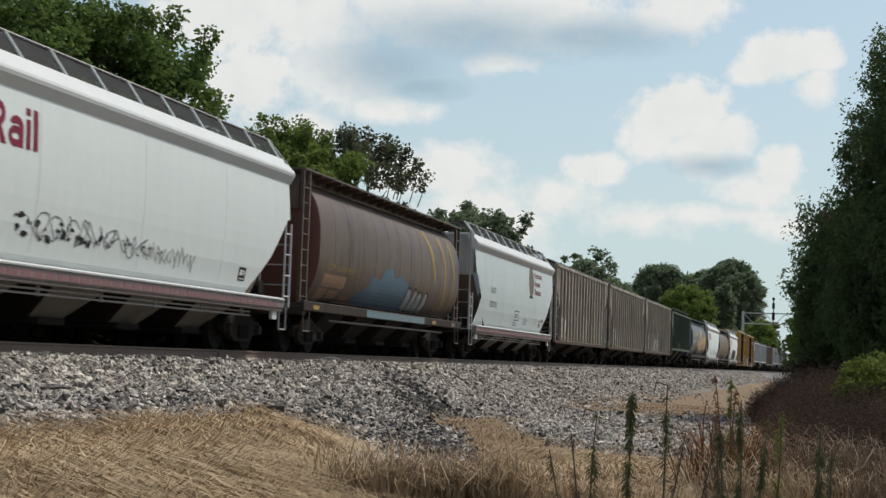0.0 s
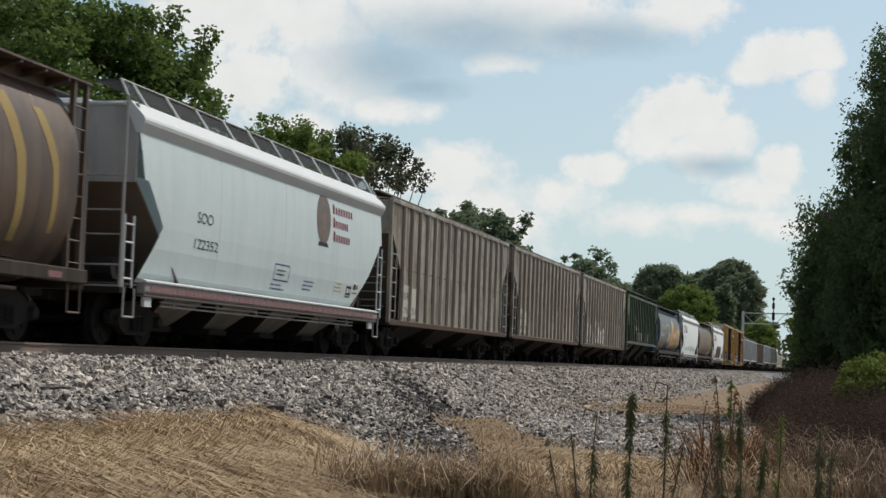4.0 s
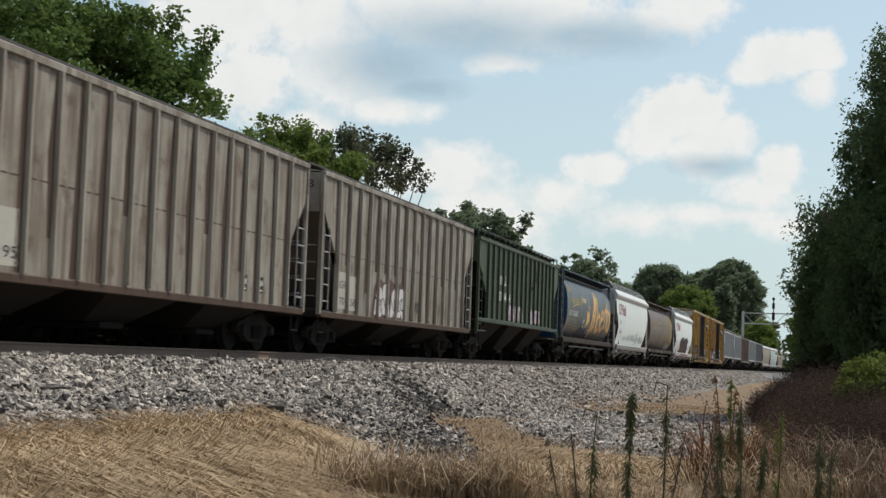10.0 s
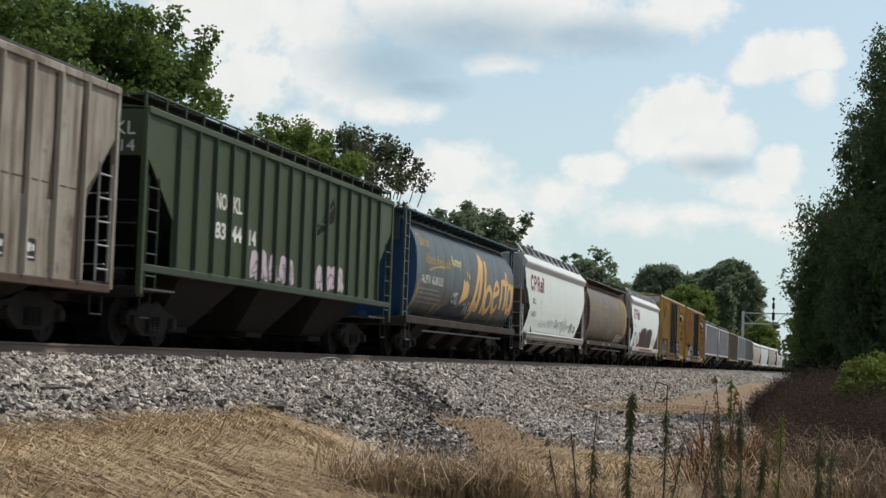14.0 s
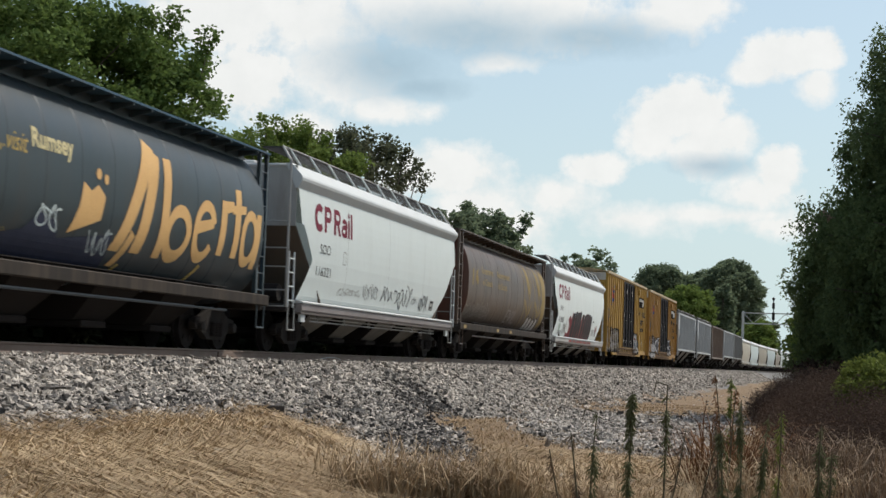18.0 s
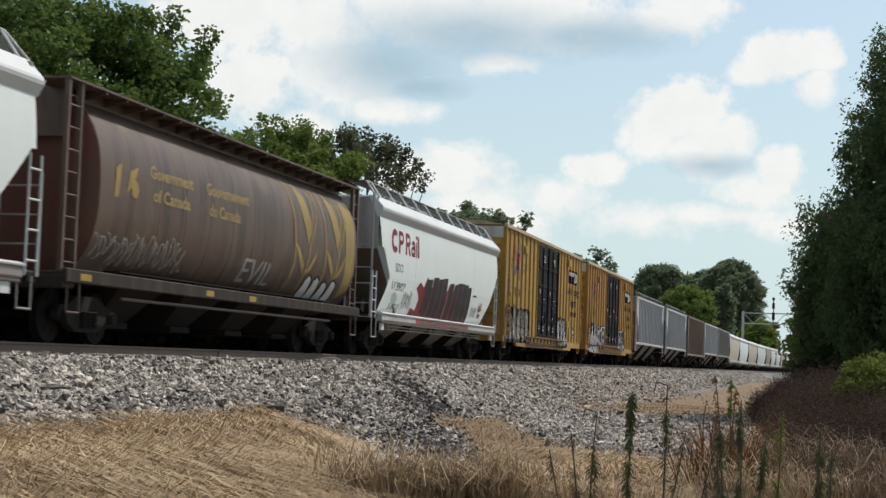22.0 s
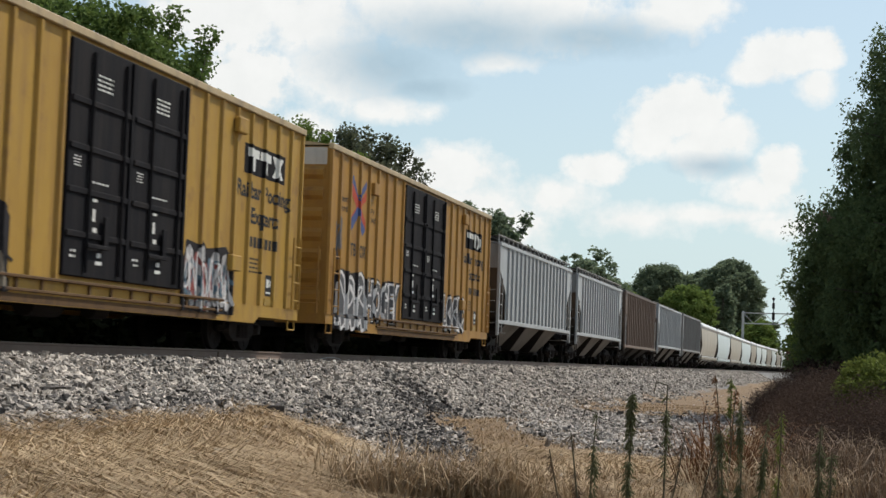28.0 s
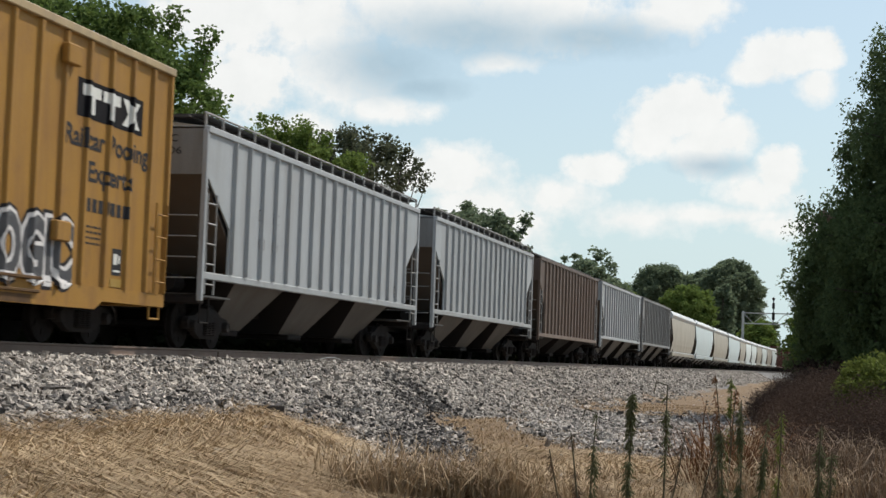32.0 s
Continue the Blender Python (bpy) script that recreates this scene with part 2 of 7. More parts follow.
def gravel_mask(x, y):
    """1 where stones lie, 0 where straw and earth do."""
    x = x - bend(y)
    w = 0.5 * wob(x, y, 0.8, 4.0) + 0.35 * wob(x, y, 2.3, 1.0)
    bank = step((4.25 + 0.4 * w - np.abs(x)) / 0.24)
    upper = np.interp(x, [3.0, 4.0, 7.5, 9.0, 10.2, 11.5], [43.0, 41.6, 33.7, 31.0, 29.6, 27.8])
    lower = np.interp(x, [3.0, 4.0, 6.5, 7.6, 8.4, 9.2], [41.0, 38.0, 31.5, 27.5, 23.5, 19.0])
    apron = step((y - upper + 1.2 * w) / 0.5) * step((54 - y + 5 * w) / 2.5) * step((11.2 - 0.03 * (y - 30) - x + w) / 0.4) * np.clip(0.8 + 0.9 * w, 0.3, 1)
    gully = step((lower - y + 0.8 * w) / 0.5) * step((x + 0.29 * y - 13.35 + 0.4 * w) / 0.25) * (x < 9.6) * step((y - 20.0) / 0.5)
    far = step((4.4 + 0.3 * np.exp(-((y - 130) / 25.0) ** 2) - np.abs(x) + 2 * w) / 0.4) * (y > 55)
    return np.where(np.abs(x) < 4.0, bank, np.maximum.reduce([bank, apron * (x > 3), gully * (x > 3), far]))


def ground_mat():
    m, n, l, b = node_mat("earth_straw_and_gravel")
    tc = n.new("ShaderNodeTexCoord")
    at = n.new("ShaderNodeAttribute")
    at.attribute_name = "gravel"

    def tex(scale, detail=6.0, rough=0.6):
        t = n.new("ShaderNodeTexNoise")
        t.inputs["Scale"].default_value, t.inputs["Detail"].default_value, t.inputs["Roughness"].default_value = scale, detail, rough
        l.new(tc.outputs["Object"], t.inputs["Vector"])
        return t.outputs[0]

    def mixc(fac, a, c):
        mx = n.new("ShaderNodeMix")
        mx.data_type = "RGBA"
        l.new(fac, mx.inputs[0])
        for i, v in ((6, a), (7, c)):
            if isinstance(v, tuple):
                mx.inputs[i].default_value = (*v, 1)
            else:
                l.new(v, mx.inputs[i])
        return mx.outputs[2]

    straw = mixc(tex(0.8), (0.17, 0.105, 0.052), (0.29, 0.195, 0.105))
    straw = mixc(tex(14.0), straw, (0.12, 0.078, 0.042))
    vor = n.new("ShaderNodeTexVoronoi")
    vor.inputs["Scale"].default_value = 17.0
    l.new(tc.outputs["Object"], vor.inputs["Vector"])
    stone = n.new("ShaderNodeMapRange")
    stone.inputs[3].default_value, stone.inputs[4].default_value = 0.07, 0.26
    sepc = n.new("ShaderNodeSeparateColor")
    l.new(vor.outputs["Color"], sepc.inputs[0])
    l.new(sepc.outputs[0], stone.inputs[0])
    grey = n.new("ShaderNodeCombineColor")
    for i in range(3):
        l.new(stone.outputs[0], grey.inputs[i])
    grav = mixc(tex(0.7), grey.outputs[0], (0.12, 0.11, 0.10))
    l.new(mixc(at.outputs["Fac"], straw, grav), b.inputs["Base Color"])
    b.inputs["Roughness"].default_value = 0.95
    bp = n.new("ShaderNodeBump")
    bp.inputs["Distance"].default_value, bp.inputs["Strength"].default_value = 0.04, 0.8
    l.new(vor.outputs["Distance"], bp.inputs["Height"])
    l.new(bp.outputs[0], b.inputs["Normal"])
    return m


def axis(*spans):
    out = []
    for lo, hi, step in spans:
        out += list(np.arange(lo, hi, step))
    return np.array(out + [spans[-1][1]])


M_GROUND = ground_mat()
gx = axis((-2400, -200, 200), (-200, -20, 20), (-20, -5, 1.0), (-5, 12, 0.16), (12, 20, 0.5), (20, 200, 20), (200, 2400, 200))
gy = axis((-600, -20, 60), (-20, 8, 1.0), (8, 60, 0.2), (60, 120, 1.0), (120, 640, 8), (640, 4200, 150))
GX, GY = np.meshgrid(gx, gy)
verts = np.stack([GX, GY, ground_z(GX, GY)], -1).reshape(-1, 3)
nx, ny = len(gx), len(gy)
idx = np.arange(nx * ny).reshape(ny, nx)
quads = np.stack([idx[:-1, :-1], idx[:-1, 1:], idx[1:, 1:], idx[1:, :-1]], -1).reshape(-1, 4)
me = cloud_mesh("ground", verts, quads, M_GROUND)
me.attributes.new("gravel", "FLOAT", "POINT").data.foreach_set("value", gravel_mask(GX, GY).reshape(-1))
for p in me.polygons:
    p.use_smooth = True
ground = tagged(new("ground", me), "dry straw-coloured earth falling from a grey ballast bank", "ground", kind="structure")

M_STONE = surface("crushed_limestone", (0.44, 0.395, 0.342), (0.195, 0.166, 0.142), rough=0.9, scale=9.0, mix=0.7, fine=60, jitter=0.68, island=True, bump=0.3)


def stone_cloud(pts, size):
    """Broken stones at points: squashed, cut octahedra of 18 faces or so, each turned its own way."""
    base = []
    for sx in (-1, 1):
        for a, b_, c in ((1, 0.35, 0.5), (0.3, 1, 0.6), (-0.5, -0.9, 0.4)):
            base.append((a, b_, sx * c))
    base += [(-1.0, 0.25, 0.1), (0.5, -0.8, -0.1), (0.1, 0.1, 0.85), (-0.1, 0.0, -0.85)]
    base = np.array(base, float)
    bm = bmesh.new()
    vs = [bm.verts.new(v) for v in base]
    hull = bmesh.ops.convex_hull(bm, input=vs)
    bmesh.ops.delete(bm, geom=[g for g in hull["geom_interior"] if isinstance(g, bmesh.types.BMVert)], context="VERTS")
    bmesh.ops.triangulate(bm, faces=bm.faces)
    bm.verts.index_update()
    bv = np.array([v.co[:] for v in bm.verts])
    bf = np.array([[v.index for v in f.verts] for f in bm.faces])
    bm.free()
    n, k = len(pts), len(bv)
    q = RNG.normal(size=(n, 4)) * np.array([1.0, 0.42, 0.42, 1.0])
    q /= np.linalg.norm(q, axis=1, keepdims=True)
    w, x, y, z = q.T
    R = np.stack([1 - 2 * (y * y + z * z), 2 * (x * y - z * w), 2 * (x * z + y * w), 2 * (x * y + z * w), 1 - 2 * (x * x + z * z), 2 * (y * z - x * w),
                  2 * (x * z - y * w), 2 * (y * z + x * w), 1 - 2 * (x * x + y * y)], -1).reshape(n, 3, 3)
    sc = size[:, None] * RNG.uniform(0.7, 1.35, (n, 3)) * np.array([1.35, 0.95, 0.58])
    local = bv[None] * sc[:, None, :] * RNG.uniform(0.85, 1.15, (n, k, 1))
    V = np.einsum("nij,nkj->nki", R, local) + pts[:, None, :]
    F = bf[None] + (np.arange(n) * k)[:, None, None]
    return V.reshape(-1, 3), F.reshape(-1, 3)


N = 190000
px = RNG.uniform(0.9, 11.5, N)
py = 15.5 + 90 * RNG.uniform(0, 1, N) ** 1.6
keep = RNG.uniform(0, 1, N) < gravel_mask(px, py) * np.where(px > 6.5, 0.55, 1.0) + 0.004
px, py = px[keep], py[keep]
size = RNG.uniform(0.021, 0.047, len(px)) * (1 + 0.7 * RNG.uniform(0, 1, len(px)) ** 4) * (1 + 0.25 * (py > 40))
pz = ground_z(px, py) + size * 0.25
# slag lies along the foot of the bank and down the gully
along = np.clip(((px - 3.5) * 4.5 + (py - 41.0) * -17.0) / 309.0, 0, 1)
off = np.hypot(px - 3.5 - 4.5 * along, (py - 41.0 + 17.0 * along) * 0.55)
black = (1.1 * np.exp(-(off / 1.0) ** 2) * (0.65 + 0.6 * wob(px, py, 1.4, 6.0)) + 0.07 + 0.28 * (np.abs(px - 3.7 - 0.2 * wob(px, py, 1.0)) < 0.45) * (py < 34)) > RNG.uniform(0.0, 1.2, len(px))
P = np.stack([px, py, pz], -1)
V, F = stone_cloud(P[black], size[black] * 1.15)
M_COAL = surface("dark_slag", (0.04, 0.035, 0.032), (0.085, 0.074, 0.066), rough=0.8, scale=9.0, jitter=0.5, island=True)
tagged(new("slag_stones", cloud_mesh("slag_stones", V, F, M_COAL)), "dark slag and coal spilled down the bank", "ballast", kind="stuff")
V, F = stone_cloud(P[~black], size[~black])
tagged(new("ballast_stones", cloud_mesh("ballast_stones", V, F, M_STONE)), "loose angular grey and white crushed ballast stones on the bank", "ballast", kind="stuff")

px = RNG.uniform(0.9, 4.4, 16000)
py = RNG.uniform(85, 260, 16000)
size = RNG.uniform(0.05, 0.11, 16000)
V, F = stone_cloud(np.stack([px, py, ground_z(px, py) + size * 0.2], -1), size)
tagged(new("far_ballast_stones", cloud_mesh("far_ballast_stones", V, F, M_STONE)), "loose grey ballast stones further down the line", "ballast", kind="stuff")
# splinters of wood and bark among the stones
px, py = RNG.uniform(1.3, 3.3, 90), RNG.uniform(18, 60, 90)
bm = bmesh.new()
for x_, y_ in zip(px, py):
    l_, a_ = RNG.uniform(0.05, 0.22), RNG.uniform(0, 3.14)
    z_ = float(ground_z(x_, y_)) + 0.05
    d_ = Vector((math.cos(a_) * l_, math.sin(a_) * l_, RNG.uniform(-0.02, 0.02)))
    rod(bm, Vector((x_, y_, z_)) - d_, Vector((x_, y_, z_)) + d_, 0.016, 5)
M_CHIP = surface("dark_wood_splinters", (0.05, 0.042, 0.036), (0.09, 0.075, 0.062), rough=0.95, scale=6.0)
tagged(part("wood_splinters", bm, M_CHIP), "dark wood splinters scattered over the ballast", "debris", kind="stuff")

# rails, ties
M_RAIL = surface("rusty_rail_steel", (0.20, 0.145, 0.115), (0.15, 0.105, 0.08), rough=0.65, metal=0.25, scale=2.0, fine=50)
M_TREAD = surface("worn_rail_head", (0.30, 0.29, 0.28), rough=0.35, metal=0.9, scale=3.0)
M_TIE = surface("creosoted_timber", (0.06, 0.05, 0.042), (0.12, 0.10, 0.085), rough=0.9, scale=4.0, jitter=0.3)
RAIL_YS = [-60.0] + [230.0 + 15.0 * k for k in range(31)]
for side, nm in ((0.7525, "rail"), (-0.7525, "rail")):
    rail = thing(nm, "rust-brown steel rail with a worn bright head", "rail", kind="structure")
    bm = bmesh.new()
    prof = [(-0.075, -0.18), (0.075, -0.18), (0.075, -0.165), (0.015, -0.145), (0.010, -0.045), (0.036, -0.035), (0.036, -0.004), (-0.036, -0.004), (-0.036, -0.035), (-0.010, -0.045), (-0.015, -0.145), (-0.075, -0.165)]
    along_line(bm, [(x + side, z) for x, z in prof], RAIL_YS)
    part("rail_body", bm, M_RAIL, rail)
    head = [(side - 0.03, -0.003), (side + 0.03, -0.003), (side + 0.03, 0.0), (side - 0.03, 0.0)]
    part("rail_head", along_line(bmesh.new(), head, RAIL_YS), M_TREAD, rail, "bright worn running surface")
    if side > 0:
        for yj in (33.6, 45.5):
            part("joint_bar", boxes((side + 0.012, side + 0.045, yj - 0.45, yj + 0.45, -0.14, -0.045), bevel=0.008), M_RAIL, rail)
tie_me = mesh_of(boxes((-1.28, 1.28, -0.11, 0.11, -0.30, -0.178), bevel=0.01), M_TIE, "tie")
ties = thing("railway_ties", "dark weathered timber ties bedded in the ballast", "tie", kind="structure")
for k in range(150):
    seat("tie", tie_me, ties, at=pose(RNG.uniform(-0.03, 0.03), 14 + k * 0.52, 0, rz=RNG.uniform(-1, 1)))
bm = bmesh.new()
for k in range(150, 700):
    sx_ = float(bend(14 + k * 0.52))
    box(bm, sx_ - 1.28, sx_ + 1.28, 14 + k * 0.52 - 0.11, 14 + k * 0.52 + 0.11, -0.30, -0.178)
tagged(part("tie_row", bm, M_TIE, ties), kind="stuff")
# ---------------------------------------------------------------- the train
M_MESH = surface("dark_perforated_steel", (0.034, 0.035, 0.036), (0.022, 0.022, 0.022), rough=0.6, metal=0.2, scale=2.0)
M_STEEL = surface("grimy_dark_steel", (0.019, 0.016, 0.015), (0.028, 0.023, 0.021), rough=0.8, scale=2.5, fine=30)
M_FRAME = surface("dusty_cast_steel", (0.026, 0.022, 0.02), (0.017, 0.015, 0.014), rough=0.8, scale=4.0, fine=30)
M_WHEEL = surface("wheel_steel", (0.02, 0.017, 0.016), (0.013, 0.011, 0.01), rough=0.8, metal=0.2, scale=6.0)
M_GRATE = surface("dark_grating", (0.055, 0.052, 0.05), (0.09, 0.085, 0.08), rough=0.7, metal=0.3, scale=3.0)
M_GALV = surface("galvanised_bars", (0.33, 0.325, 0.31), (0.22, 0.21, 0.20), rough=0.55, metal=0.3, scale=3.0)
M_BLACK = surface("black_paint", (0.005, 0.005, 0.007), (0.010, 0.009, 0.011), rough=0.75, scale=2.0, streak=3.0, streak_col=(0.03, 0.025, 0.022), streak_amt=0.4)
GRIME = (0.10, 0.075, 0.055)


def paint(name, rgb, second=None, streak=3.0, amt=0.4, rough=0.5, rust=None, rust_amt=0.0, col=GRIME, mix=0.5, scale=0.7):
    return surface(name, rgb, second, rough=rough, scale=scale, mix=mix, streak=streak, streak_col=col, streak_amt=amt, rust=rust, rust_amt=rust_amt, fine=55, bump=0.06)


M_WHITE = paint("white_hopper_paint", (0.64, 0.69, 0.67), (0.60, 0.645, 0.63), amt=0.06, col=(0.30, 0.29, 0.26))
M_WHITE_EDGE = paint("white_roof_paint", (0.51, 0.53, 0.525), (0.44, 0.455, 0.455), amt=0.12, col=(0.34, 0.32, 0.29))
M_WHITE_SILL = paint("dusty_grey_sill", (0.25, 0.225, 0.22), (0.19, 0.165, 0.16), amt=0.4, col=(0.13, 0.10, 0.09), streak=0.8)
M_PALE_SILL = paint("worn_white_sill", (0.46, 0.45, 0.435), (0.34, 0.33, 0.315), amt=0.35, col=(0.16, 0.13, 0.11), streak=0.8)
M_SILL_LIP = paint("grimy_sill_lip", (0.13, 0.115, 0.105), (0.085, 0.07, 0.062), amt=0.4)
M_END_GREY = paint("grey_end_paint", (0.36, 0.355, 0.335), (0.27, 0.265, 0.25), amt=0.45)
M_SLOPE_SHEET = paint("dark_brown_slope_sheet", (0.105, 0.083, 0.067), (0.14, 0.115, 0.095), amt=0.35)
M_SLOPE = paint("dusty_hopper_bays", (0.165, 0.152, 0.132), (0.105, 0.095, 0.081), amt=0.5, col=(0.05, 0.04, 0.033))
M_BROWN = paint("faded_brown_paint", (0.085, 0.052, 0.036), (0.125, 0.088, 0.06), streak=2.6, amt=0.8, col=(0.034, 0.022, 0.017), rough=0.46, rust=(0.15, 0.11, 0.056), rust_amt=0.35, scale=0.9)
M_SILL = paint("grimy_dark_sill", (0.03, 0.026, 0.023), (0.045, 0.036, 0.03), amt=0.4, rough=0.75)
M_BOARD_BLUE = paint("blue_running_board", (0.025, 0.075, 0.12), (0.02, 0.055, 0.085), amt=0.3)
M_SEAM = paint("grimy_weld_seam", (0.07, 0.043, 0.03), (0.095, 0.062, 0.043), amt=0.5, col=(0.03, 0.02, 0.016))
M_TEAL_SEAM = paint("grimy_teal_seam", (0.024, 0.038, 0.045), (0.038, 0.05, 0.054), amt=0.5, col=(0.03, 0.032, 0.03))
M_BROWN_END = paint("red_brown_end_paint", (0.12, 0.048, 0.034), (0.09, 0.04, 0.03), amt=0.4)
M_BEIGE = paint("dirty_beige_paint", (0.35, 0.325, 0.275), (0.185, 0.155, 0.12), streak=5.0, amt=0.85, mix=0.85, scale=0.9, col=(0.10, 0.068, 0.048), rust=(0.085, 0.055, 0.038), rust_amt=0.65)
M_RUST = paint("rust_brown_run", (0.065, 0.042, 0.031), (0.105, 0.076, 0.058), streak=9.0, amt=0.5, col=(0.05, 0.032, 0.025), rough=0.8, scale=2.0)
M_PANEL = paint("dirty_pale_panel", (0.52, 0.50, 0.45), (0.40, 0.37, 0.32), amt=0.35)
M_TRACK = paint("rust_stained_door_track", (0.085, 0.048, 0.026), (0.17, 0.10, 0.036), streak=6.0, amt=0.6, col=(0.05, 0.03, 0.02), rough=0.75, scale=3.0)
# paler than the panels: the light that the ribs catch is in this paint
M_BEIGE_RIB = paint("stained_lit_beige_ribs", (0.39, 0.36, 0.305), (0.23, 0.195, 0.15), streak=3.0, amt=0.5, col=(0.12, 0.08, 0.06))
M_GREEN = paint("dull_green_paint", (0.054, 0.076, 0.040), (0.044, 0.06, 0.034), amt=0.4, col=(0.06, 0.06, 0.045))
M_GREEN_RIB = paint("dark_green_ribs", (0.04, 0.06, 0.04), amt=0.4, col=(0.05, 0.05, 0.04))
M_TEAL = paint("dark_teal_paint", (0.027, 0.042, 0.050), (0.044, 0.056, 0.060), amt=0.5, col=(0.05, 0.048, 0.042), rough=0.38)
M_BLUE = paint("blue_end_paint", (0.018, 0.055, 0.13), amt=0.2, col=(0.02, 0.03, 0.05))
M_YELLOW = paint("yellow_boxcar_paint", (0.385, 0.237, 0.052), (0.30, 0.175, 0.04), amt=0.6, col=(0.22, 0.125, 0.045), rust=(0.16, 0.085, 0.045), rust_amt=0.42)
M_YELLOW_B = paint("orange_yellow_boxcar_paint", (0.345, 0.19, 0.045), (0.26, 0.135, 0.034), amt=0.55, col=(0.21, 0.11, 0.042), rust=(0.15, 0.075, 0.04), rust_amt=0.3)
M_CREAM_ROOF = paint("dull_cream_roof_trim", (0.42, 0.32, 0.17), (0.33, 0.23, 0.12), amt=0.45)
M_GREY = paint("light_grey_paint", (0.38, 0.40, 0.41), (0.31, 0.325, 0.335), amt=0.35, col=(0.22, 0.20, 0.18))
M_GREY_RIB = paint("grey_ribs", (0.36, 0.375, 0.38), amt=0.35, col=(0.20, 0.18, 0.16))
M_GREY_BAY = paint("dusty_grey_hopper_bays", (0.135, 0.12, 0.105), (0.085, 0.075, 0.064), amt=0.4)
M_DARKGREY = paint("mid_grey_paint", (0.23, 0.23, 0.225), (0.19, 0.19, 0.185), amt=0.35)
M_OXIDE = paint("oxide_brown_paint", (0.13, 0.096, 0.077), (0.10, 0.072, 0.057), amt=0.4, col=(0.07, 0.045, 0.035))
M_OXIDE_RIB = paint("oxide_brown_ribs", (0.20, 0.15, 0.12), amt=0.4, col=(0.08, 0.05, 0.04))
M_CREAM = paint("cream_hopper_paint", (0.38, 0.34, 0.27), (0.33, 0.30, 0.24), amt=0.3)
M_SKYGREY = paint("pale_blue_grey_paint", (0.52, 0.595, 0.595), (0.48, 0.55, 0.55), amt=0.08)
M_RED = surface("red_lettering", (0.19, 0.018, 0.038), (0.16, 0.02, 0.038), rough=0.5, scale=2.0)
M_CHAR = surface("dark_grey_lettering", (0.032, 0.032, 0.035), rough=0.6, scale=2.0)
M_PALE = surface("white_lettering", (0.66, 0.66, 0.62), (0.52, 0.52, 0.48), rough=0.6, scale=3.0)
M_GOLD = surface("gold_lettering", (0.50, 0.36, 0.12), (0.42, 0.30, 0.10), rough=0.55, scale=3.0)
M_ORANGE = surface("pale_orange_lettering", (0.66, 0.41, 0.17), (0.58, 0.35, 0.15), rough=0.55, scale=3.0)
M_WHEAT = surface("faded_wheat_yellow", (0.30, 0.22, 0.085), (0.21, 0.15, 0.06), rough=0.6, scale=1.5)
M_SPRAY_BLUE = surface("faded_blue_spray", (0.10, 0.155, 0.195), (0.075, 0.115, 0.15), rough=0.6, scale=1.5)
M_SPRAY_BLACK = surface("black_spray", (0.016, 0.014, 0.016), (0.032, 0.028, 0.029), rough=0.6, scale=2.0)
M_SPRAY_RED = surface("crimson_spray", (0.15, 0.018, 0.026), (0.20, 0.035, 0.035), rough=0.6, scale=2.5)
M_SPRAY_PINK = surface("salmon_spray", (0.27, 0.075, 0.062), (0.22, 0.06, 0.055), rough=0.6, scale=2.5)
M_SPRAY_WHITE = surface("white_spray", (0.64, 0.62, 0.60), (0.50, 0.48, 0.48), rough=0.6, scale=2.5)
M_SPRAY_LILAC = surface("pale_pink_spray", (0.52, 0.42, 0.47), (0.46, 0.38, 0.43), rough=0.6, scale=2.5)
M_SPRAY_GREY = surface("grey_spray", (0.15, 0.145, 0.15), (0.10, 0.10, 0.105), rough=0.6, scale=2.5)
M_SPRAY_TEAL = surface("pale_green_spray", (0.34, 0.44, 0.38), (0.40, 0.42, 0.40), rough=0.6, scale=2.5)
M_SMOKE = surface("brown_smudges", (0.34, 0.335, 0.32), (0.22, 0.21, 0.20), rough=0.7, scale=3.0)
M_PLACARD_RED = surface("red_reflector", (0.20, 0.095, 0.095), rough=0.5, scale=5.0)
M_PLACARD_YEL = surface("yellow_reflector", (0.32, 0.20, 0.035), rough=0.5, scale=5.0)
M_LOGO_BLUE = surface("blue_mark", (0.06, 0.09, 0.22), rough=0.55, scale=2.0)
M_LOGO_RED = surface("orange_red_mark", (0.42, 0.07, 0.04), rough=0.55, scale=2.0)

for m_ in (M_RED, M_CHAR, M_WHEAT, M_SPRAY_BLUE, M_SPRAY_BLACK, M_SPRAY_RED, M_SPRAY_PINK, M_SPRAY_GREY, M_SPRAY_TEAL, M_SMOKE, M_LOGO_BLUE, M_LOGO_RED, M_ORANGE, M_GOLD, M_MESH, M_BLUE):
    m_.node_tree.nodes["Principled BSDF"].inputs["Specular IOR Level"].default_value = 0.15
# dust has dulled these paints
for m_ in (M_BEIGE, M_BEIGE_RIB, M_RUST, M_OXIDE, M_OXIDE_RIB, M_GREEN, M_GREEN_RIB, M_YELLOW, M_YELLOW_B, M_TRACK, M_DARKGREY, M_BROWN_END, M_END_GREY, M_WHITE_SILL, M_SILL_LIP):
    m_.node_tree.nodes["Principled BSDF"].inputs["Specular IOR Level"].default_value = 0.16
for m_ in (M_STEEL, M_FRAME, M_WHEEL, M_SLOPE_SHEET, M_BLACK, M_SILL, M_GREY_BAY):
    m_.node_tree.nodes["Principled BSDF"].inputs["Specular IOR Level"].default_value = 0.12


# ---- writing and marks laid on a car's side
RIBBED = {}      # skins whose paint runs over ribs: the ribs' places along the car


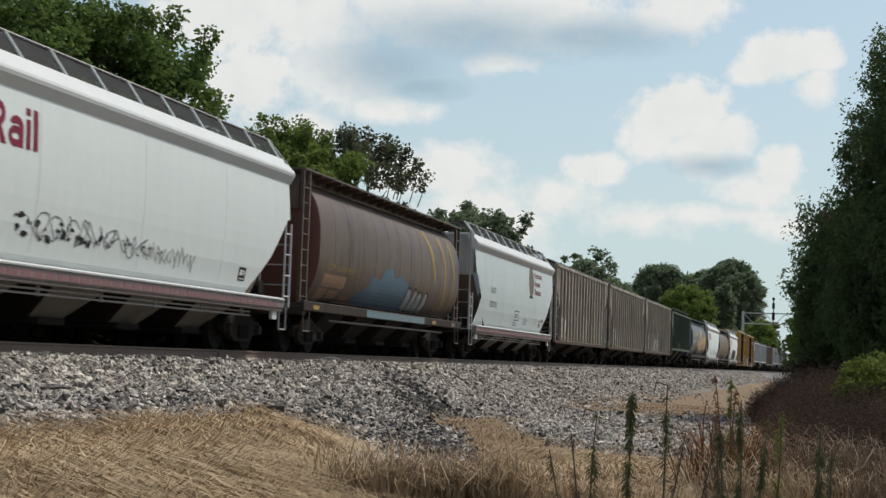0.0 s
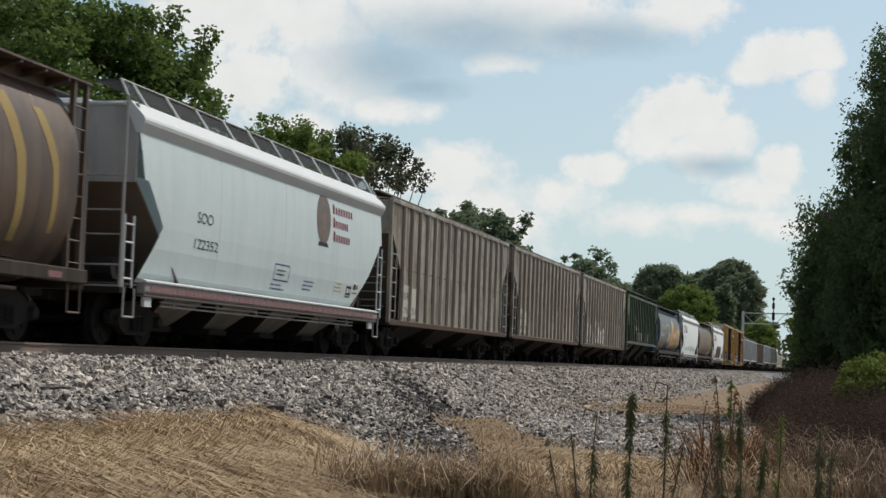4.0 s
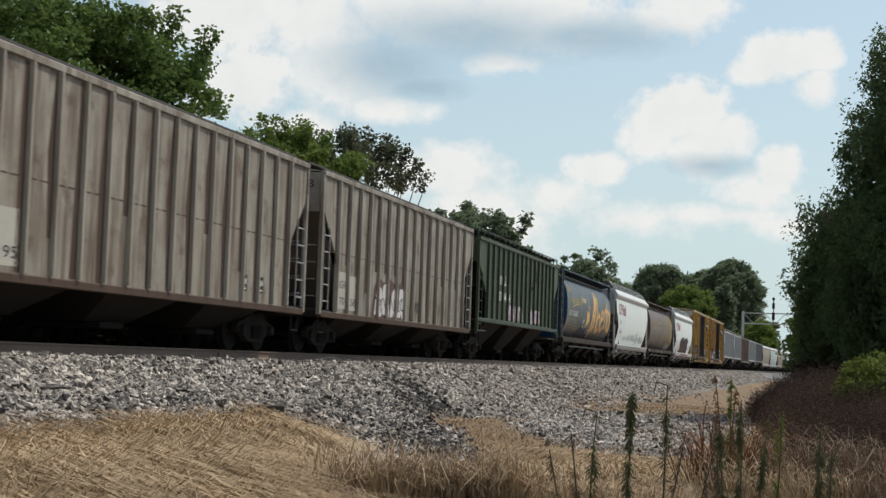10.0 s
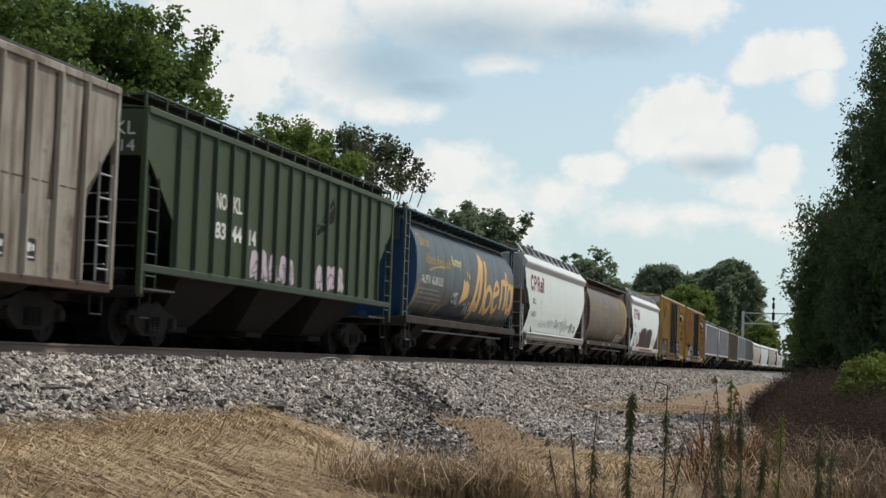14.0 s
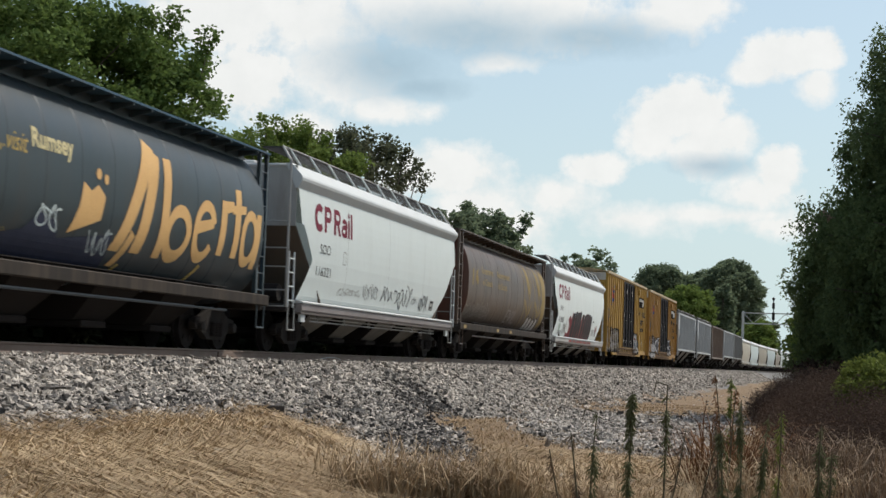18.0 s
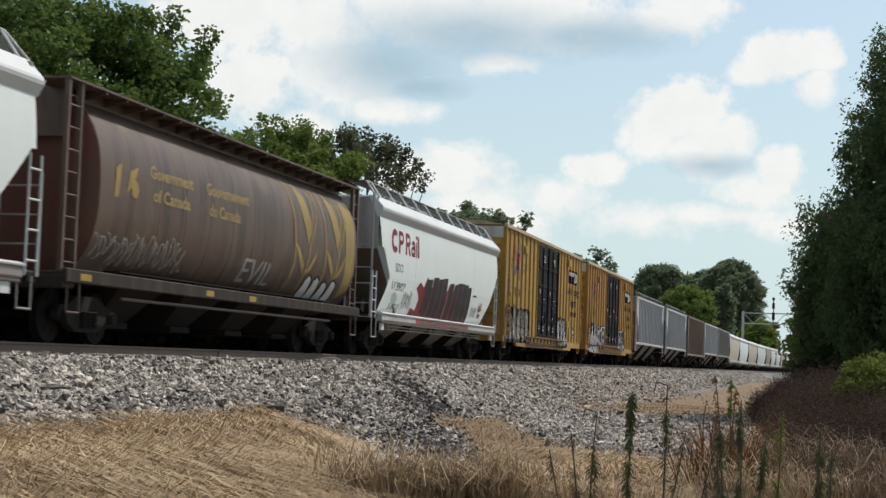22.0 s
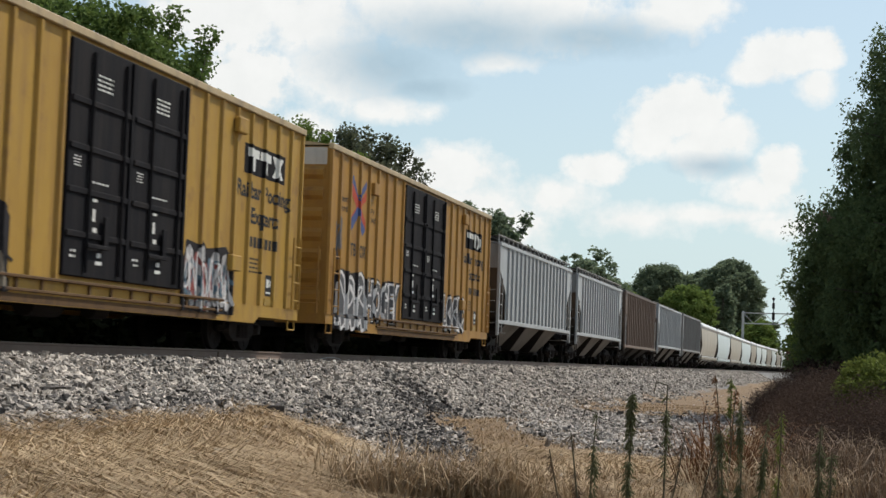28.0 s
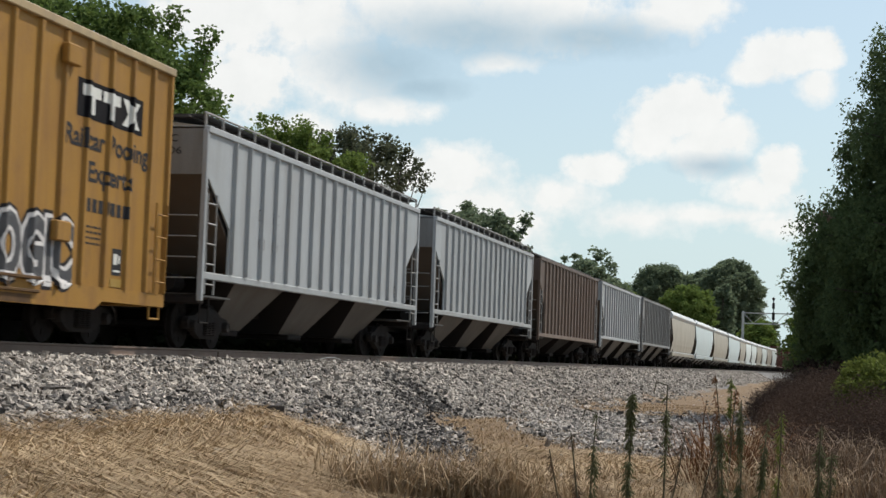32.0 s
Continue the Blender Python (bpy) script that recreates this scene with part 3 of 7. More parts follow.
def lay_on(me, skin, lift):
    """Cuts a flat (y, z) mesh into strips and lays it on a side whose x at height z is skin(z)."""
    bm = bmesh.new()
    bm.from_mesh(me)
    zs = [v.co.z for v in bm.verts]
    if skin(min(zs)) != skin(max(zs)) or max(zs) - min(zs) > 0.3:
        z = min(zs) + 0.1
        while z < max(zs):
            bmesh.ops.bisect_plane(bm, geom=bm.verts[:] + bm.edges[:] + bm.faces[:], plane_co=(0, 0, z), plane_no=(0, 0, 1))
            z += 0.1
    ribs = RIBBED.get(skin, ())
    lo, hi = min(v.co.y for v in bm.verts), max(v.co.y for v in bm.verts)
    for r_ in ribs:
        for off in (-0.071, -0.04, 0.04, 0.071):
            if lo < r_ + off < hi:
                bmesh.ops.bisect_plane(bm, geom=bm.verts[:] + bm.edges[:] + bm.faces[:], plane_co=(0, r_ + off, 0), plane_no=(0, 1, 0))
    for v in bm.verts:
        near_rib = min((abs(v.co.y - r_) for r_ in ribs), default=1.0)
        v.co.x = skin(v.co.z) + lift + 0.062 * min(1.0, max(0.0, (0.071 - near_rib) / 0.031))
    bm.to_mesh(me)
    bm.free()


def words(text, y, z, size, material, parent, skin, width=None, lift=0.006, name="lettering", shear=0.0, label="", bold=0.0):
    """Painted words that start at y on the base line z; width squeezes or stretches them."""
    cu = bpy.data.curves.new("text", "FONT")
    cu.body, cu.size, cu.shear, cu.resolution_u = text, size, shear, 3
    cu.offset = bold
    tmp = bpy.data.objects.new("text", cu)
    me = bpy.data.meshes.new_from_object(tmp)
    bpy.data.objects.remove(tmp)
    w = max(v.co.x for v in me.vertices) or 1.0
    k = (width / w) if width else 1.0
    for v in me.vertices:
        v.co = (0, y + v.co.x * k, z + v.co.y)
    me.materials.clear()
    me.materials.append(material)
    lay_on(me, skin, lift)
    return seat(name, me, parent, label)


def end_words(text, x, y, z, size, material, parent, width=None):
    """Painted words on a car's leading end."""
    cu = bpy.data.curves.new("text", "FONT")
    cu.body, cu.size, cu.resolution_u = text, size, 3
    tmp = bpy.data.objects.new("text", cu)
    me = bpy.data.meshes.new_from_object(tmp)
    bpy.data.objects.remove(tmp)
    w = max(v.co.x for v in me.vertices) or 1.0
    k = (width / w) if width else 1.0
    for v in me.vertices:
        v.co = (x + v.co.x * k, y - 0.006, z + v.co.y)
    me.materials.clear()
    me.materials.append(material)
    return seat("lettering", me, parent)


def marks(polys, material, parent, skin, lift=0.006, name="paint_mark", label=""):
    """Flat painted shapes, each a list of (y, z) corners, on a car's side."""
    bm = bmesh.new()
    for poly in polys:
        f = bm.faces.new([bm.verts.new((0, y, z)) for y, z in poly])
        f.normal_update()
        if f.normal.x < 0:
            f.normal_flip()
    bmesh.ops.triangulate(bm, faces=bm.faces)
    me = mesh_of(bm, material, name)
    lay_on(me, skin, lift)
    return seat(name, me, parent, label)


def rect(y0, y1, z0, z1):
    return [(y0, z0), (y1, z0), (y1, z1), (y0, z1)]


def stroke(pts, w):
    """A brushed line through points, as quads."""
    out = []
    for (ya, za), (yb, zb) in zip(pts, pts[1:]):
        d = math.hypot(yb - ya, zb - za) or 1
        ny_, nz_ = -(zb - za) / d * w / 2, (yb - ya) / d * w / 2
        out.append([(ya - ny_, za - nz_), (yb - ny_, zb - nz_), (yb + ny_, zb + nz_), (ya + ny_, za + nz_)])
    return out


def oval(cy, cz, ry, rz, n=20, rough=0.0, rng=random):
    return [(cy + ry * math.cos(2 * math.pi * k / n) * (1 + rng.uniform(-rough, rough)), cz + rz * math.sin(2 * math.pi * k / n) * (1 + rng.uniform(-rough, rough))) for k in range(n)]


def ringed(cy, cz, ry, rz, w, n=18, a0=0.0, a1=360.0, slant=0.0):
    """An arc drawn with a broad brush."""
    out = []
    for k in range(n):
        a, b = (radians(a0 + (a1 - a0) * j / n) for j in (k, k + 1))
        q = []
        for ang, r in ((a, 1), (b, 1), (b, 0), (a, 0)):
            rr_y, rr_z = ry - (w if r == 0 else 0), rz - (w if r == 0 else 0)
            z = cz + rr_z * math.sin(ang)
            q.append((cy + rr_y * math.cos(ang) + slant * (z - cz), z))
        out.append(q)
    return out


# ---- running gear, shared by all cars
def gear():
    bm = bmesh.new()
    arch = [(-1.12, 0.52), (-1.05, 0.62), (-0.72, 0.66), (-0.40, 0.80), (0.40, 0.80), (0.72, 0.66), (1.05, 0.62), (1.12, 0.52), (1.05, 0.40), (0.80, 0.38), (0.42, 0.20), (-0.42, 0.20), (-0.80, 0.38), (-1.05, 0.40)]
    prism(bm, arch, "x", -0.07, 0.07)
    frame_me = bm
    bm2 = bmesh.new()
    prev = None
    for r in range(17):
        rr = 0.085 if r % 2 else 0.065
        ring = [bm2.verts.new((0.02 + rr * math.cos(2 * math.pi * k / 8), rr * math.sin(2 * math.pi * k / 8), 0.27 + r * 0.0175)) for k in range(8)]
        if prev:
            for k in range(8):
                bm2.faces.new((prev[k], prev[(k + 1) % 8], ring[(k + 1) % 8], ring[k]))
        prev = ring
    spring = mesh_of(bm2, M_STEEL, "spring_nest")
    bm3 = bmesh.new()
    bmesh.ops.create_cone(bm3, cap_ends=True, segments=12, radius1=0.12, radius2=0.10, depth=0.16, matrix=Matrix.Translation((0.09, 0, 0.457)) @ Matrix.Rotation(math.pi / 2, 4, "Y"))
    bearing = mesh_of(bm3, M_FRAME, "bearing")
    # side frame is a solid arch; dark plates stand in for two shaded windows
    bm4 = bmesh.new()
    prism(bm4, [(0.30, 0.30), (0.62, 0.42), (0.56, 0.58), (0.33, 0.66)], "x", 0.072, 0.076)
    inset = mesh_of(bm4, M_STEEL, "frame_window")
    frame = mesh_of(frame_me, M_FRAME, "side_frame")
    bolster = mesh_of(boxes((-1.0, 1.0, -0.2, 0.2, 0.52, 0.82), bevel=0.03), M_STEEL, "bolster")
    bm5 = bmesh.new()
    bmesh.ops.create_cone(bm5, cap_ends=True, segments=10, radius1=0.085, radius2=0.085, depth=1.9, matrix=Matrix.Rotation(math.pi / 2, 4, "Y"))
    for sx in (-1, 1):
        bmesh.ops.create_cone(bm5, cap_ends=True, segments=28, radius1=0.452, radius2=0.445, depth=0.11, matrix=Matrix.Translation((sx * 0.765, 0, 0)) @ Matrix.Rotation(math.pi / 2, 4, "Y"))
        bmesh.ops.create_cone(bm5, cap_ends=True, segments=28, radius1=0.48, radius2=0.48, depth=0.03, matrix=Matrix.Translation((sx * 0.70, 0, 0)) @ Matrix.Rotation(math.pi / 2, 4, "Y"))
        for k in range(6):
            a = k * math.pi / 3
            box(bm5, sx * 0.82, sx * 0.835, 0.28 * math.cos(a) - 0.05, 0.28 * math.cos(a) + 0.05, 0.28 * math.sin(a) - 0.05, 0.28 * math.sin(a) + 0.05)
    wheelset = mesh_of(bm5, M_WHEEL, "wheelset")
    cp = bmesh.new()
    box(cp, -0.09, 0.09, 0.0, 0.55, 0.80, 0.98, bevel=0.02)
    box(cp, -0.16, 0.16, 0.45, 0.75, 0.74, 1.04, bevel=0.05)
    coupler = mesh_of(cp, M_FRAME, "coupler")
    hose = bmesh.new()
    pts = [(0.35, 0.25, 0.80), (0.40, 0.42, 0.62), (0.36, 0.55, 0.42), (0.25, 0.68, 0.36)]
    for a, b in zip(pts, pts[1:]):
        rod(hose, a, b, 0.022)
    return dict(frame=frame, spring=spring, bearing=bearing, inset=inset, bolster=bolster, wheelset=wheelset, coupler=coupler, hose=mesh_of(hose, M_STEEL, "air_hose"))


GEAR = gear()
FLIP = Matrix.Rotation(math.pi, 4, "Z")
WHEELS = []
SPOTS = random.Random(77)
CARS = []


def trucks(car, centre, turning=True):
    for sy in (-1, 1):
        t = seat("truck", GEAR["bolster"], car, "dusty cast steel freight truck", at=pose(0, sy * centre, 0))
        for sx in (-1, 1):
            at = Matrix.Translation((sx * 1.0, 0, 0)) @ (FLIP if sx < 0 else Matrix())
            seat("side_frame", GEAR["frame"], t, at=at)
            for ay in (-0.89, 0.89):
                seat("bearing_cap", GEAR["bearing"], t, at=Matrix.Translation((0, ay, 0)) @ at)
            if sx > 0:
                for ay in (-0.19, 0.0, 0.19):
                    seat("spring", GEAR["spring"], t, at=Matrix.Translation((0.07, ay, 0)) @ at)
            if sx > 0:
                seat("frame_window", GEAR["inset"], t, at=at)
                seat("frame_window", GEAR["inset"], t, at=Matrix.Translation((0.148, 0, 0)) @ at @ FLIP)
        for ay in (-0.89, 0.89):
            w = seat("wheelset", GEAR["wheelset"], t, at=pose(0, ay, 0.457))
            if turning:
                WHEELS.append((w, ay))


def couplers(car, half):
    for sy in (-1, 1):
        at = pose(0, sy * half, 0) @ (Matrix() if sy > 0 else FLIP)
        seat("coupler", GEAR["coupler"], car, at=at)
        seat("air_hose", GEAR["hose"], car, "black rubber air hose", at=at)


def ladder(car, x, y0, y1, z0, z1, rungs, material, r=0.018, name="ladder"):
    bm = bmesh.new()
    for y in (y0, y1):
        rod(bm, (x, y, z0), (x, y, z1), r * 1.2)
    for k in range(rungs):
        z = z0 + (z1 - z0) * (k + 0.5) / rungs
        rod(bm, (x, y0, z), (x, y1, z), r)
    return part(name, bm, material, car)


def end_rungs(car, y, x0, x1, zs, material, name="grab_iron"):
    for z in zs:
        bm = bmesh.new()
        s = -0.07 if y < 0 else 0.07
        rod(bm, (x0, y + s, z), (x1, y + s, z), 0.014)
        rod(bm, (x0, y, z), (x0, y + s, z), 0.014)
        rod(bm, (x1, y, z), (x1, y + s, z), 0.014)
        part(name, bm, material, car)


def stirrup(car, half, material):
    for sy in (-1, 1):
        bm = bmesh.new()
        y0, y1 = sy * (half - 0.15), sy * (half - 0.6)
        for a, b in (((1.5, y0, 1.0), (1.5, y0, 0.5)), ((1.5, y1, 1.0), (1.5, y1, 0.5)), ((1.5, y0, 0.5), (1.5, y1, 0.5))):
            rod(bm, a, b, 0.02)
        part("step", bm, material, car)


def bays(car, count, span, z0, material, low=0.42):
    """Hopper bays below the body: tapered boxes with discharge gates."""
    w = span / count
    for k in range(count):
        c = -span / 2 + w * (k + 0.5)
        bm = bmesh.new()
        top = [(-1.42, c - w * 0.36, z0), (1.42, c - w * 0.36, z0), (1.42, c + w * 0.36, z0), (-1.42, c + w * 0.36, z0)]
        bot = [(-0.60, c - w * 0.2, low), (0.60, c - w * 0.2, low), (0.60, c + w * 0.2, low), (-0.60, c + w * 0.2, low)]
        rings = [[bm.verts.new(p) for p in r] for r in (top, bot)]
        for a, b in zip(rings, rings[1:]):
            for j in range(4):
                bm.faces.new((a[j], a[(j + 1) % 4], b[(j + 1) % 4], b[j]))
        bm.faces.new(rings[0])
        bm.faces.new(rings[1][::-1])
        bmesh.ops.recalc_face_normals(bm, faces=bm.faces)
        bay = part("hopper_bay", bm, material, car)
        bay.data.materials.append(M_STEEL)      # end sheets get grimy black steel, which also holds their shade
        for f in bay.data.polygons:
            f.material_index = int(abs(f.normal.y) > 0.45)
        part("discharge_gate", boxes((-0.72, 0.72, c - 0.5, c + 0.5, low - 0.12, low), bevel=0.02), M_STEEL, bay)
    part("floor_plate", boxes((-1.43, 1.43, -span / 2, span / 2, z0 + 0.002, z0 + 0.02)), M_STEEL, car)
    part("centre_sill", boxes((-0.2, 0.2, -span / 2 - 2.2, span / 2 + 2.2, 0.75, 1.05)), M_STEEL, car)


def train_car(label, front, half, category="freight car"):
    car = thing("freight_car", label, category, "cars of the freight train", at=pose(0, front + half, 0))
    CARS.append((car, front + half))
    return car


# ---- kinds of car
def ribbed_hopper(label, front, half=8.43, z0=1.0, z1=4.26, ribs=17, body=M_BEIGE, rib=M_BEIGE_RIB, end=None, slope=M_SLOPE_SHEET, bay=M_STEEL,
                  railing=False, near=True, cut=(3.5, 2.35, 1.20), bar=None, bay_span=None, rib_span=None, rust_and_shade=None):
    car = train_car(label, front, half, "hopper car")
    end = end or body
    bar = bar or M_GALV
    X = 1.55
    zc, zd, dy = cut
    for sx in ((1, -1) if near else (1,)):
        bm = bmesh.new()
        out = [(-half, z1), (-half, zc), (-half + dy, zd), (-half + dy, z0), (half - dy, z0), (half - dy, zd), (half, zc), (half, z1)]
        prism(bm, out, "x", sx * X - 0.02, sx * X + 0.02)
        part("side_panel", bm, body, car)
        part("top_chord", boxes((sx * X - 0.05, sx * X + 0.07, -half - 0.02, half + 0.02, z1 - 0.06, z1 + 0.07), bevel=0.015), body, car)
        part("side_sill", boxes((sx * X - 0.06, sx * X + 0.05, -half + 0.05, half - 0.05, z0 - 0.14, z0), bevel=0.015), rust_and_shade or rib, car)
    inner = rib_span or 2 * (half - dy - 0.06)
    bm = bmesh.new()
    prism(bm, [(-0.046, 0.02), (0.046, 0.02), (0.03, 0.095), (-0.03, 0.095)], "z", z0 + 0.02, z1 - 0.06)
    for v in bm.verts:
        v.co = (v.co.y, v.co.x, v.co.z)
    bmesh.ops.recalc_face_normals(bm, faces=bm.faces)
    rib_me = mesh_of(bm, rib, "rib")
    if rust_and_shade:
        rib_me.materials.append(rust_and_shade)
        # rib faces towards -y turn rust brown, for rust and for their shade
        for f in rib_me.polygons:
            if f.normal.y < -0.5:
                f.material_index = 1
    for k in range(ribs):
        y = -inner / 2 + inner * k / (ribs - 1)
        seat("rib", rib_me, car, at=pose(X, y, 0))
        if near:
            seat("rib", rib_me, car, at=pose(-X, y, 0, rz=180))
        if rust_and_shade:
            a_, b_, c_ = (SPOTS.uniform(0.06, 0.26) for _ in range(3))
            zb = SPOTS.choice((z0 + 0.02, z0 + 0.02, 1.6, 2.2))
            marks([[(y - 0.05 - a_, zb), (y - 0.05, zb), (y - 0.05, z1 - 0.08), (y - 0.05 - b_ * 0.6, z1 - 0.08), (y - 0.05 - c_, (zb + z1) / 2)]], rust_and_shade, car, lambda z: X + 0.02, 0.003, "rust_run")
    for sy in (-1, 1):
        y = sy * half
        part("end_panel", boxes((-1.5, 1.5, min(y, y - sy * 0.04), max(y, y - sy * 0.04), 3.35, z1 + 0.02)), end, car)
        bm = bmesh.new()
        prism(bm, [(y - sy * 0.03, 3.36), (y - sy * 0.08, 3.36), (y - sy * (dy + 1.0), z0), (y - sy * (dy + 0.9), z0)], "x", -1.5, 1.5)
        part("slope_sheet", bm, slope, car)
        for sx in (-1, 1):
            part("corner_post", boxes((sx * X - 0.05, sx * X + 0.05, y - 0.06, y + 0.06, 0.92, z1), bevel=0.012), body, car)
        part("end_sill", boxes((-1.5, 1.5, min(y, y - sy * 0.35), max(y, y - sy * 0.35), 0.86, 1.06), bevel=0.02), M_STEEL, car)
        part("end_deck", boxes((-1.5, 1.5, min(y, y - sy * (dy + 0.4)), max(y, y - sy * (dy + 0.4)), 1.0, 1.04)), M_GRATE, car)
        if near:
            ladder(car, X + 0.03, y - sy * 0.62, y - sy * 0.14, 1.05, 3.0, 5, bar)
            end_rungs(car, y, 0.75, 1.42, (1.35, 1.75, 2.15, 2.55), bar)
            part("brake_cylinder", rod(bmesh.new(), (0.5, y - sy * 0.9, 1.3), (0.5, y - sy * 1.4, 1.3), 0.18, 10), M_STEEL, car)
    # roof with a long hatch trough and running boards
    bm = bmesh.new()
    prism(bm, [(-1.6, z1 + 0.05), (1.6, z1 + 0.05), (0.6, z1 + 0.17), (-0.6, z1 + 0.17)], "y", -half, half)
    part("roof", bm, body, car)
    if near:
        for k in range(10):
            y = -half + 1.0 + k * (2 * half - 2.0) / 9
            part("roof_hatch", boxes((-0.4, 0.4, y - 0.72, y + 0.72, z1 + 0.17, z1 + 0.26), bevel=0.03), rib, car)
        for sx in (-1, 1):
            part("running_board", boxes((sx * 0.95 - 0.28, sx * 0.95 + 0.28, -half - 0.15, half + 0.15, z1 + 0.22, z1 + 0.26)), M_GRATE, car)
            if railing:
                bm = bmesh.new()
                rod(bm, (sx * 1.5, -half, z1 + 0.33), (sx * 1.5, half, z1 + 0.33), 0.022)
                part("walkway_edge_bar", bm, bar, car)
                for k in range(19):
                    y = -half + 0.05 + k * (2 * half - 0.1) / 18
                    part("walkway_bracket", boxes((sx * 1.5 - 0.02, sx * 1.5 + 0.02, y - 0.025, y + 0.025, z1 + 0.05, z1 + 0.33)), bar, car)
                part("walkway_grating", boxes((sx * 1.2 - 0.3, sx * 1.2 + 0.28, -half, half, z1 + 0.27, z1 + 0.30)), M_GRATE, car)
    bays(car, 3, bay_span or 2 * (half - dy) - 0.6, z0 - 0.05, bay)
    trucks(car, half - 1.75, near)
    couplers(car, half)
    if near:
        stirrup(car, half, M_FRAME)
    return car, (lambda z: X + 0.02)


SMOOTH = [(1.40, 1.12), (1.47, 1.30), (1.55, 1.75), (1.595, 2.25), (1.605, 2.75), (1.595, 3.2), (1.57, 3.55), (1.545, 3.84)]


def smooth_skin(z):
    return float(np.interp(z, [p[1] for p in SMOOTH], [p[0] for p in SMOOTH]))


def smooth_hopper(label, front, half=8.0, body=M_WHITE, edge=M_WHITE_EDGE, end=M_END_GREY, bay=M_SLOPE, near=True, stripe=True, sill_paint=None):
    car = train_car(label, front, half, "hopper car")
    sill_paint = sill_paint or M_WHITE_SILL
    zt = 3.83

    def cut_front(z):
        return float(np.interp(z, [1.12, 1.3, 2.15, 2.90, 2.91, 3.1, 3.85], [0.42, 0.5, 1.18, 0.42, 0.24, 0.18, 0.0]))

    def cut_back(z):
        return float(np.interp(z, [1.12, 1.3, 2.0, 2.90, 2.91, 3.85], [2.35, 2.2, 1.15, 0.16, 0.02, 0.06]))

    zs = [1.12, 1.3, 1.5, 1.75, 2.0, 2.15, 2.4, 2.65, 2.90, 2.91, 3.1, 3.3, 3.55, 3.7, 3.84]
    for sx in ((1, -1) if near else (1,)):
        bm = bmesh.new()
        rows = []
        for z in zs:
            y0, y1 = -half + cut_front(z), half - cut_back(z)
            rows.append([bm.verts.new((sx * smooth_skin(z), y0 + (y1 - y0) * j / 12, z)) for j in range(13)])
        for a, b in zip(rows, rows[1:]):
            for j in range(12):
                bm.faces.new((a[j], a[j + 1], b[j + 1], b[j]) if sx > 0 else (a[j], b[j], b[j + 1], a[j + 1]))
        bmesh.ops.solidify(bm, geom=bm.faces[:], thickness=0.03)
        part("side_panel", bm, body, car)
        bm = bmesh.new()
        prism(bm, [(sx * 1.50, zt - 0.12), (sx * 1.555, zt - 0.12), (sx * 1.65, zt + 0.05), (sx * 1.66, zt + 0.11), (sx * 1.64, zt + 0.16), (sx * 1.38, zt + 0.44), (sx * 1.25, zt + 0.44)], "y", -half - 0.02, half + 0.04)
        part("roof_edge", bm, edge, car)
        lo, hi = sorted((sx * 1.47, sx * 1.62))
        bm = bmesh.new()
        prism(bm, [(sx * 1.47, 1.12), (sx * 1.615, 1.12), (sx * 1.62, 1.09), (sx * 1.62, 0.97), (sx * 1.59, 0.93), (sx * 1.47, 0.93)], "y", -half + 0.40, half - 0.28)
        sill = part("side_sill", bm, sill_paint if near else body, car)
        bm = bmesh.new()
        prism(bm, [(sx * 1.47, 1.124), (sx * 1.65, 1.124), (sx * 1.655, 1.15), (sx * 1.56, 1.185), (sx * 1.47, 1.19)], "y", -half + 0.38, half - 0.26)
        part("sill_flange", bm, edge, sill, "white rounded sill edge")
        part("sill_lip", boxes((lo - 0.02 * sx, hi - 0.02 * sx, -half + 0.42, half - 0.30, 0.875, 0.925), bevel=0.01), M_SILL_LIP if near else body, sill)
        if sx > 0 and stripe:
            for k in range(36):
                y = -half + 0.65 + k * 0.41
                part("reflector", boxes((1.62, 1.626, y, y + 0.33, 0.965, 1.075)), M_PLACARD_RED, sill)
    part("roof", boxes((-1.38, 1.38, -half + 0.02, half - 0.02, zt + 0.36, zt + 0.44), bevel=0.03), edge, car)
    for sy in (-1, 1):
        y = sy * (half - 0.06)
        part("end_panel", boxes((-1.5, 1.5, min(y, y - sy * 0.05), max(y, y - sy * 0.05), 2.85, zt + 0.4)), end, car)
        bm = bmesh.new()
        prism(bm, [(y, 2.87), (y - sy * 0.06, 2.87), (y - sy * 2.3, 1.1), (y - sy * 2.24, 1.1)], "x", -1.5, 1.5)
        part("slope_sheet", bm, M_SLOPE_SHEET, car)
        yo = sy * (half + 0.40)
        part("end_sill", boxes((-1.5, 1.5, min(yo, yo - sy * 0.3), max(yo, yo - sy * 0.3), 0.90, 1.08), bevel=0.02), M_STEEL, car)
        part("end_deck", boxes((-1.5, 1.5, min(yo, yo - sy * 2.0), max(yo, yo - sy * 2.0), 1.05, 1.08)), M_GRATE, car)
        part("brake_cylinder", rod(bmesh.new(), (0.7, yo - sy * 0.7, 1.35), (1.1, yo - sy * 0.7, 1.35), 0.2, 12), M_STEEL, car)
        if not near:
            continue
        for sx in (-1, 1):
            part("corner_post", rod(bmesh.new(), (sx * 1.50, yo, 1.0), (sx * 1.50, yo, 4.3 if sy < 0 else 2.6), 0.032), end, car)
            part("corner_post", rod(bmesh.new(), (sx * 0.80, yo, 1.0), (sx * 0.80, yo, 3.0 if sy < 0 else 2.6), 0.028), end, car)
            for z in (1.02, 1.38, 1.90, 2.32, 2.92) if sy < 0 else (1.02, 1.5, 1.95, 2.4):
                part("ladder_rung", rod(bmesh.new(), (sx * 0.80, yo, z), (sx * 1.50, yo, z), 0.018), end, car)
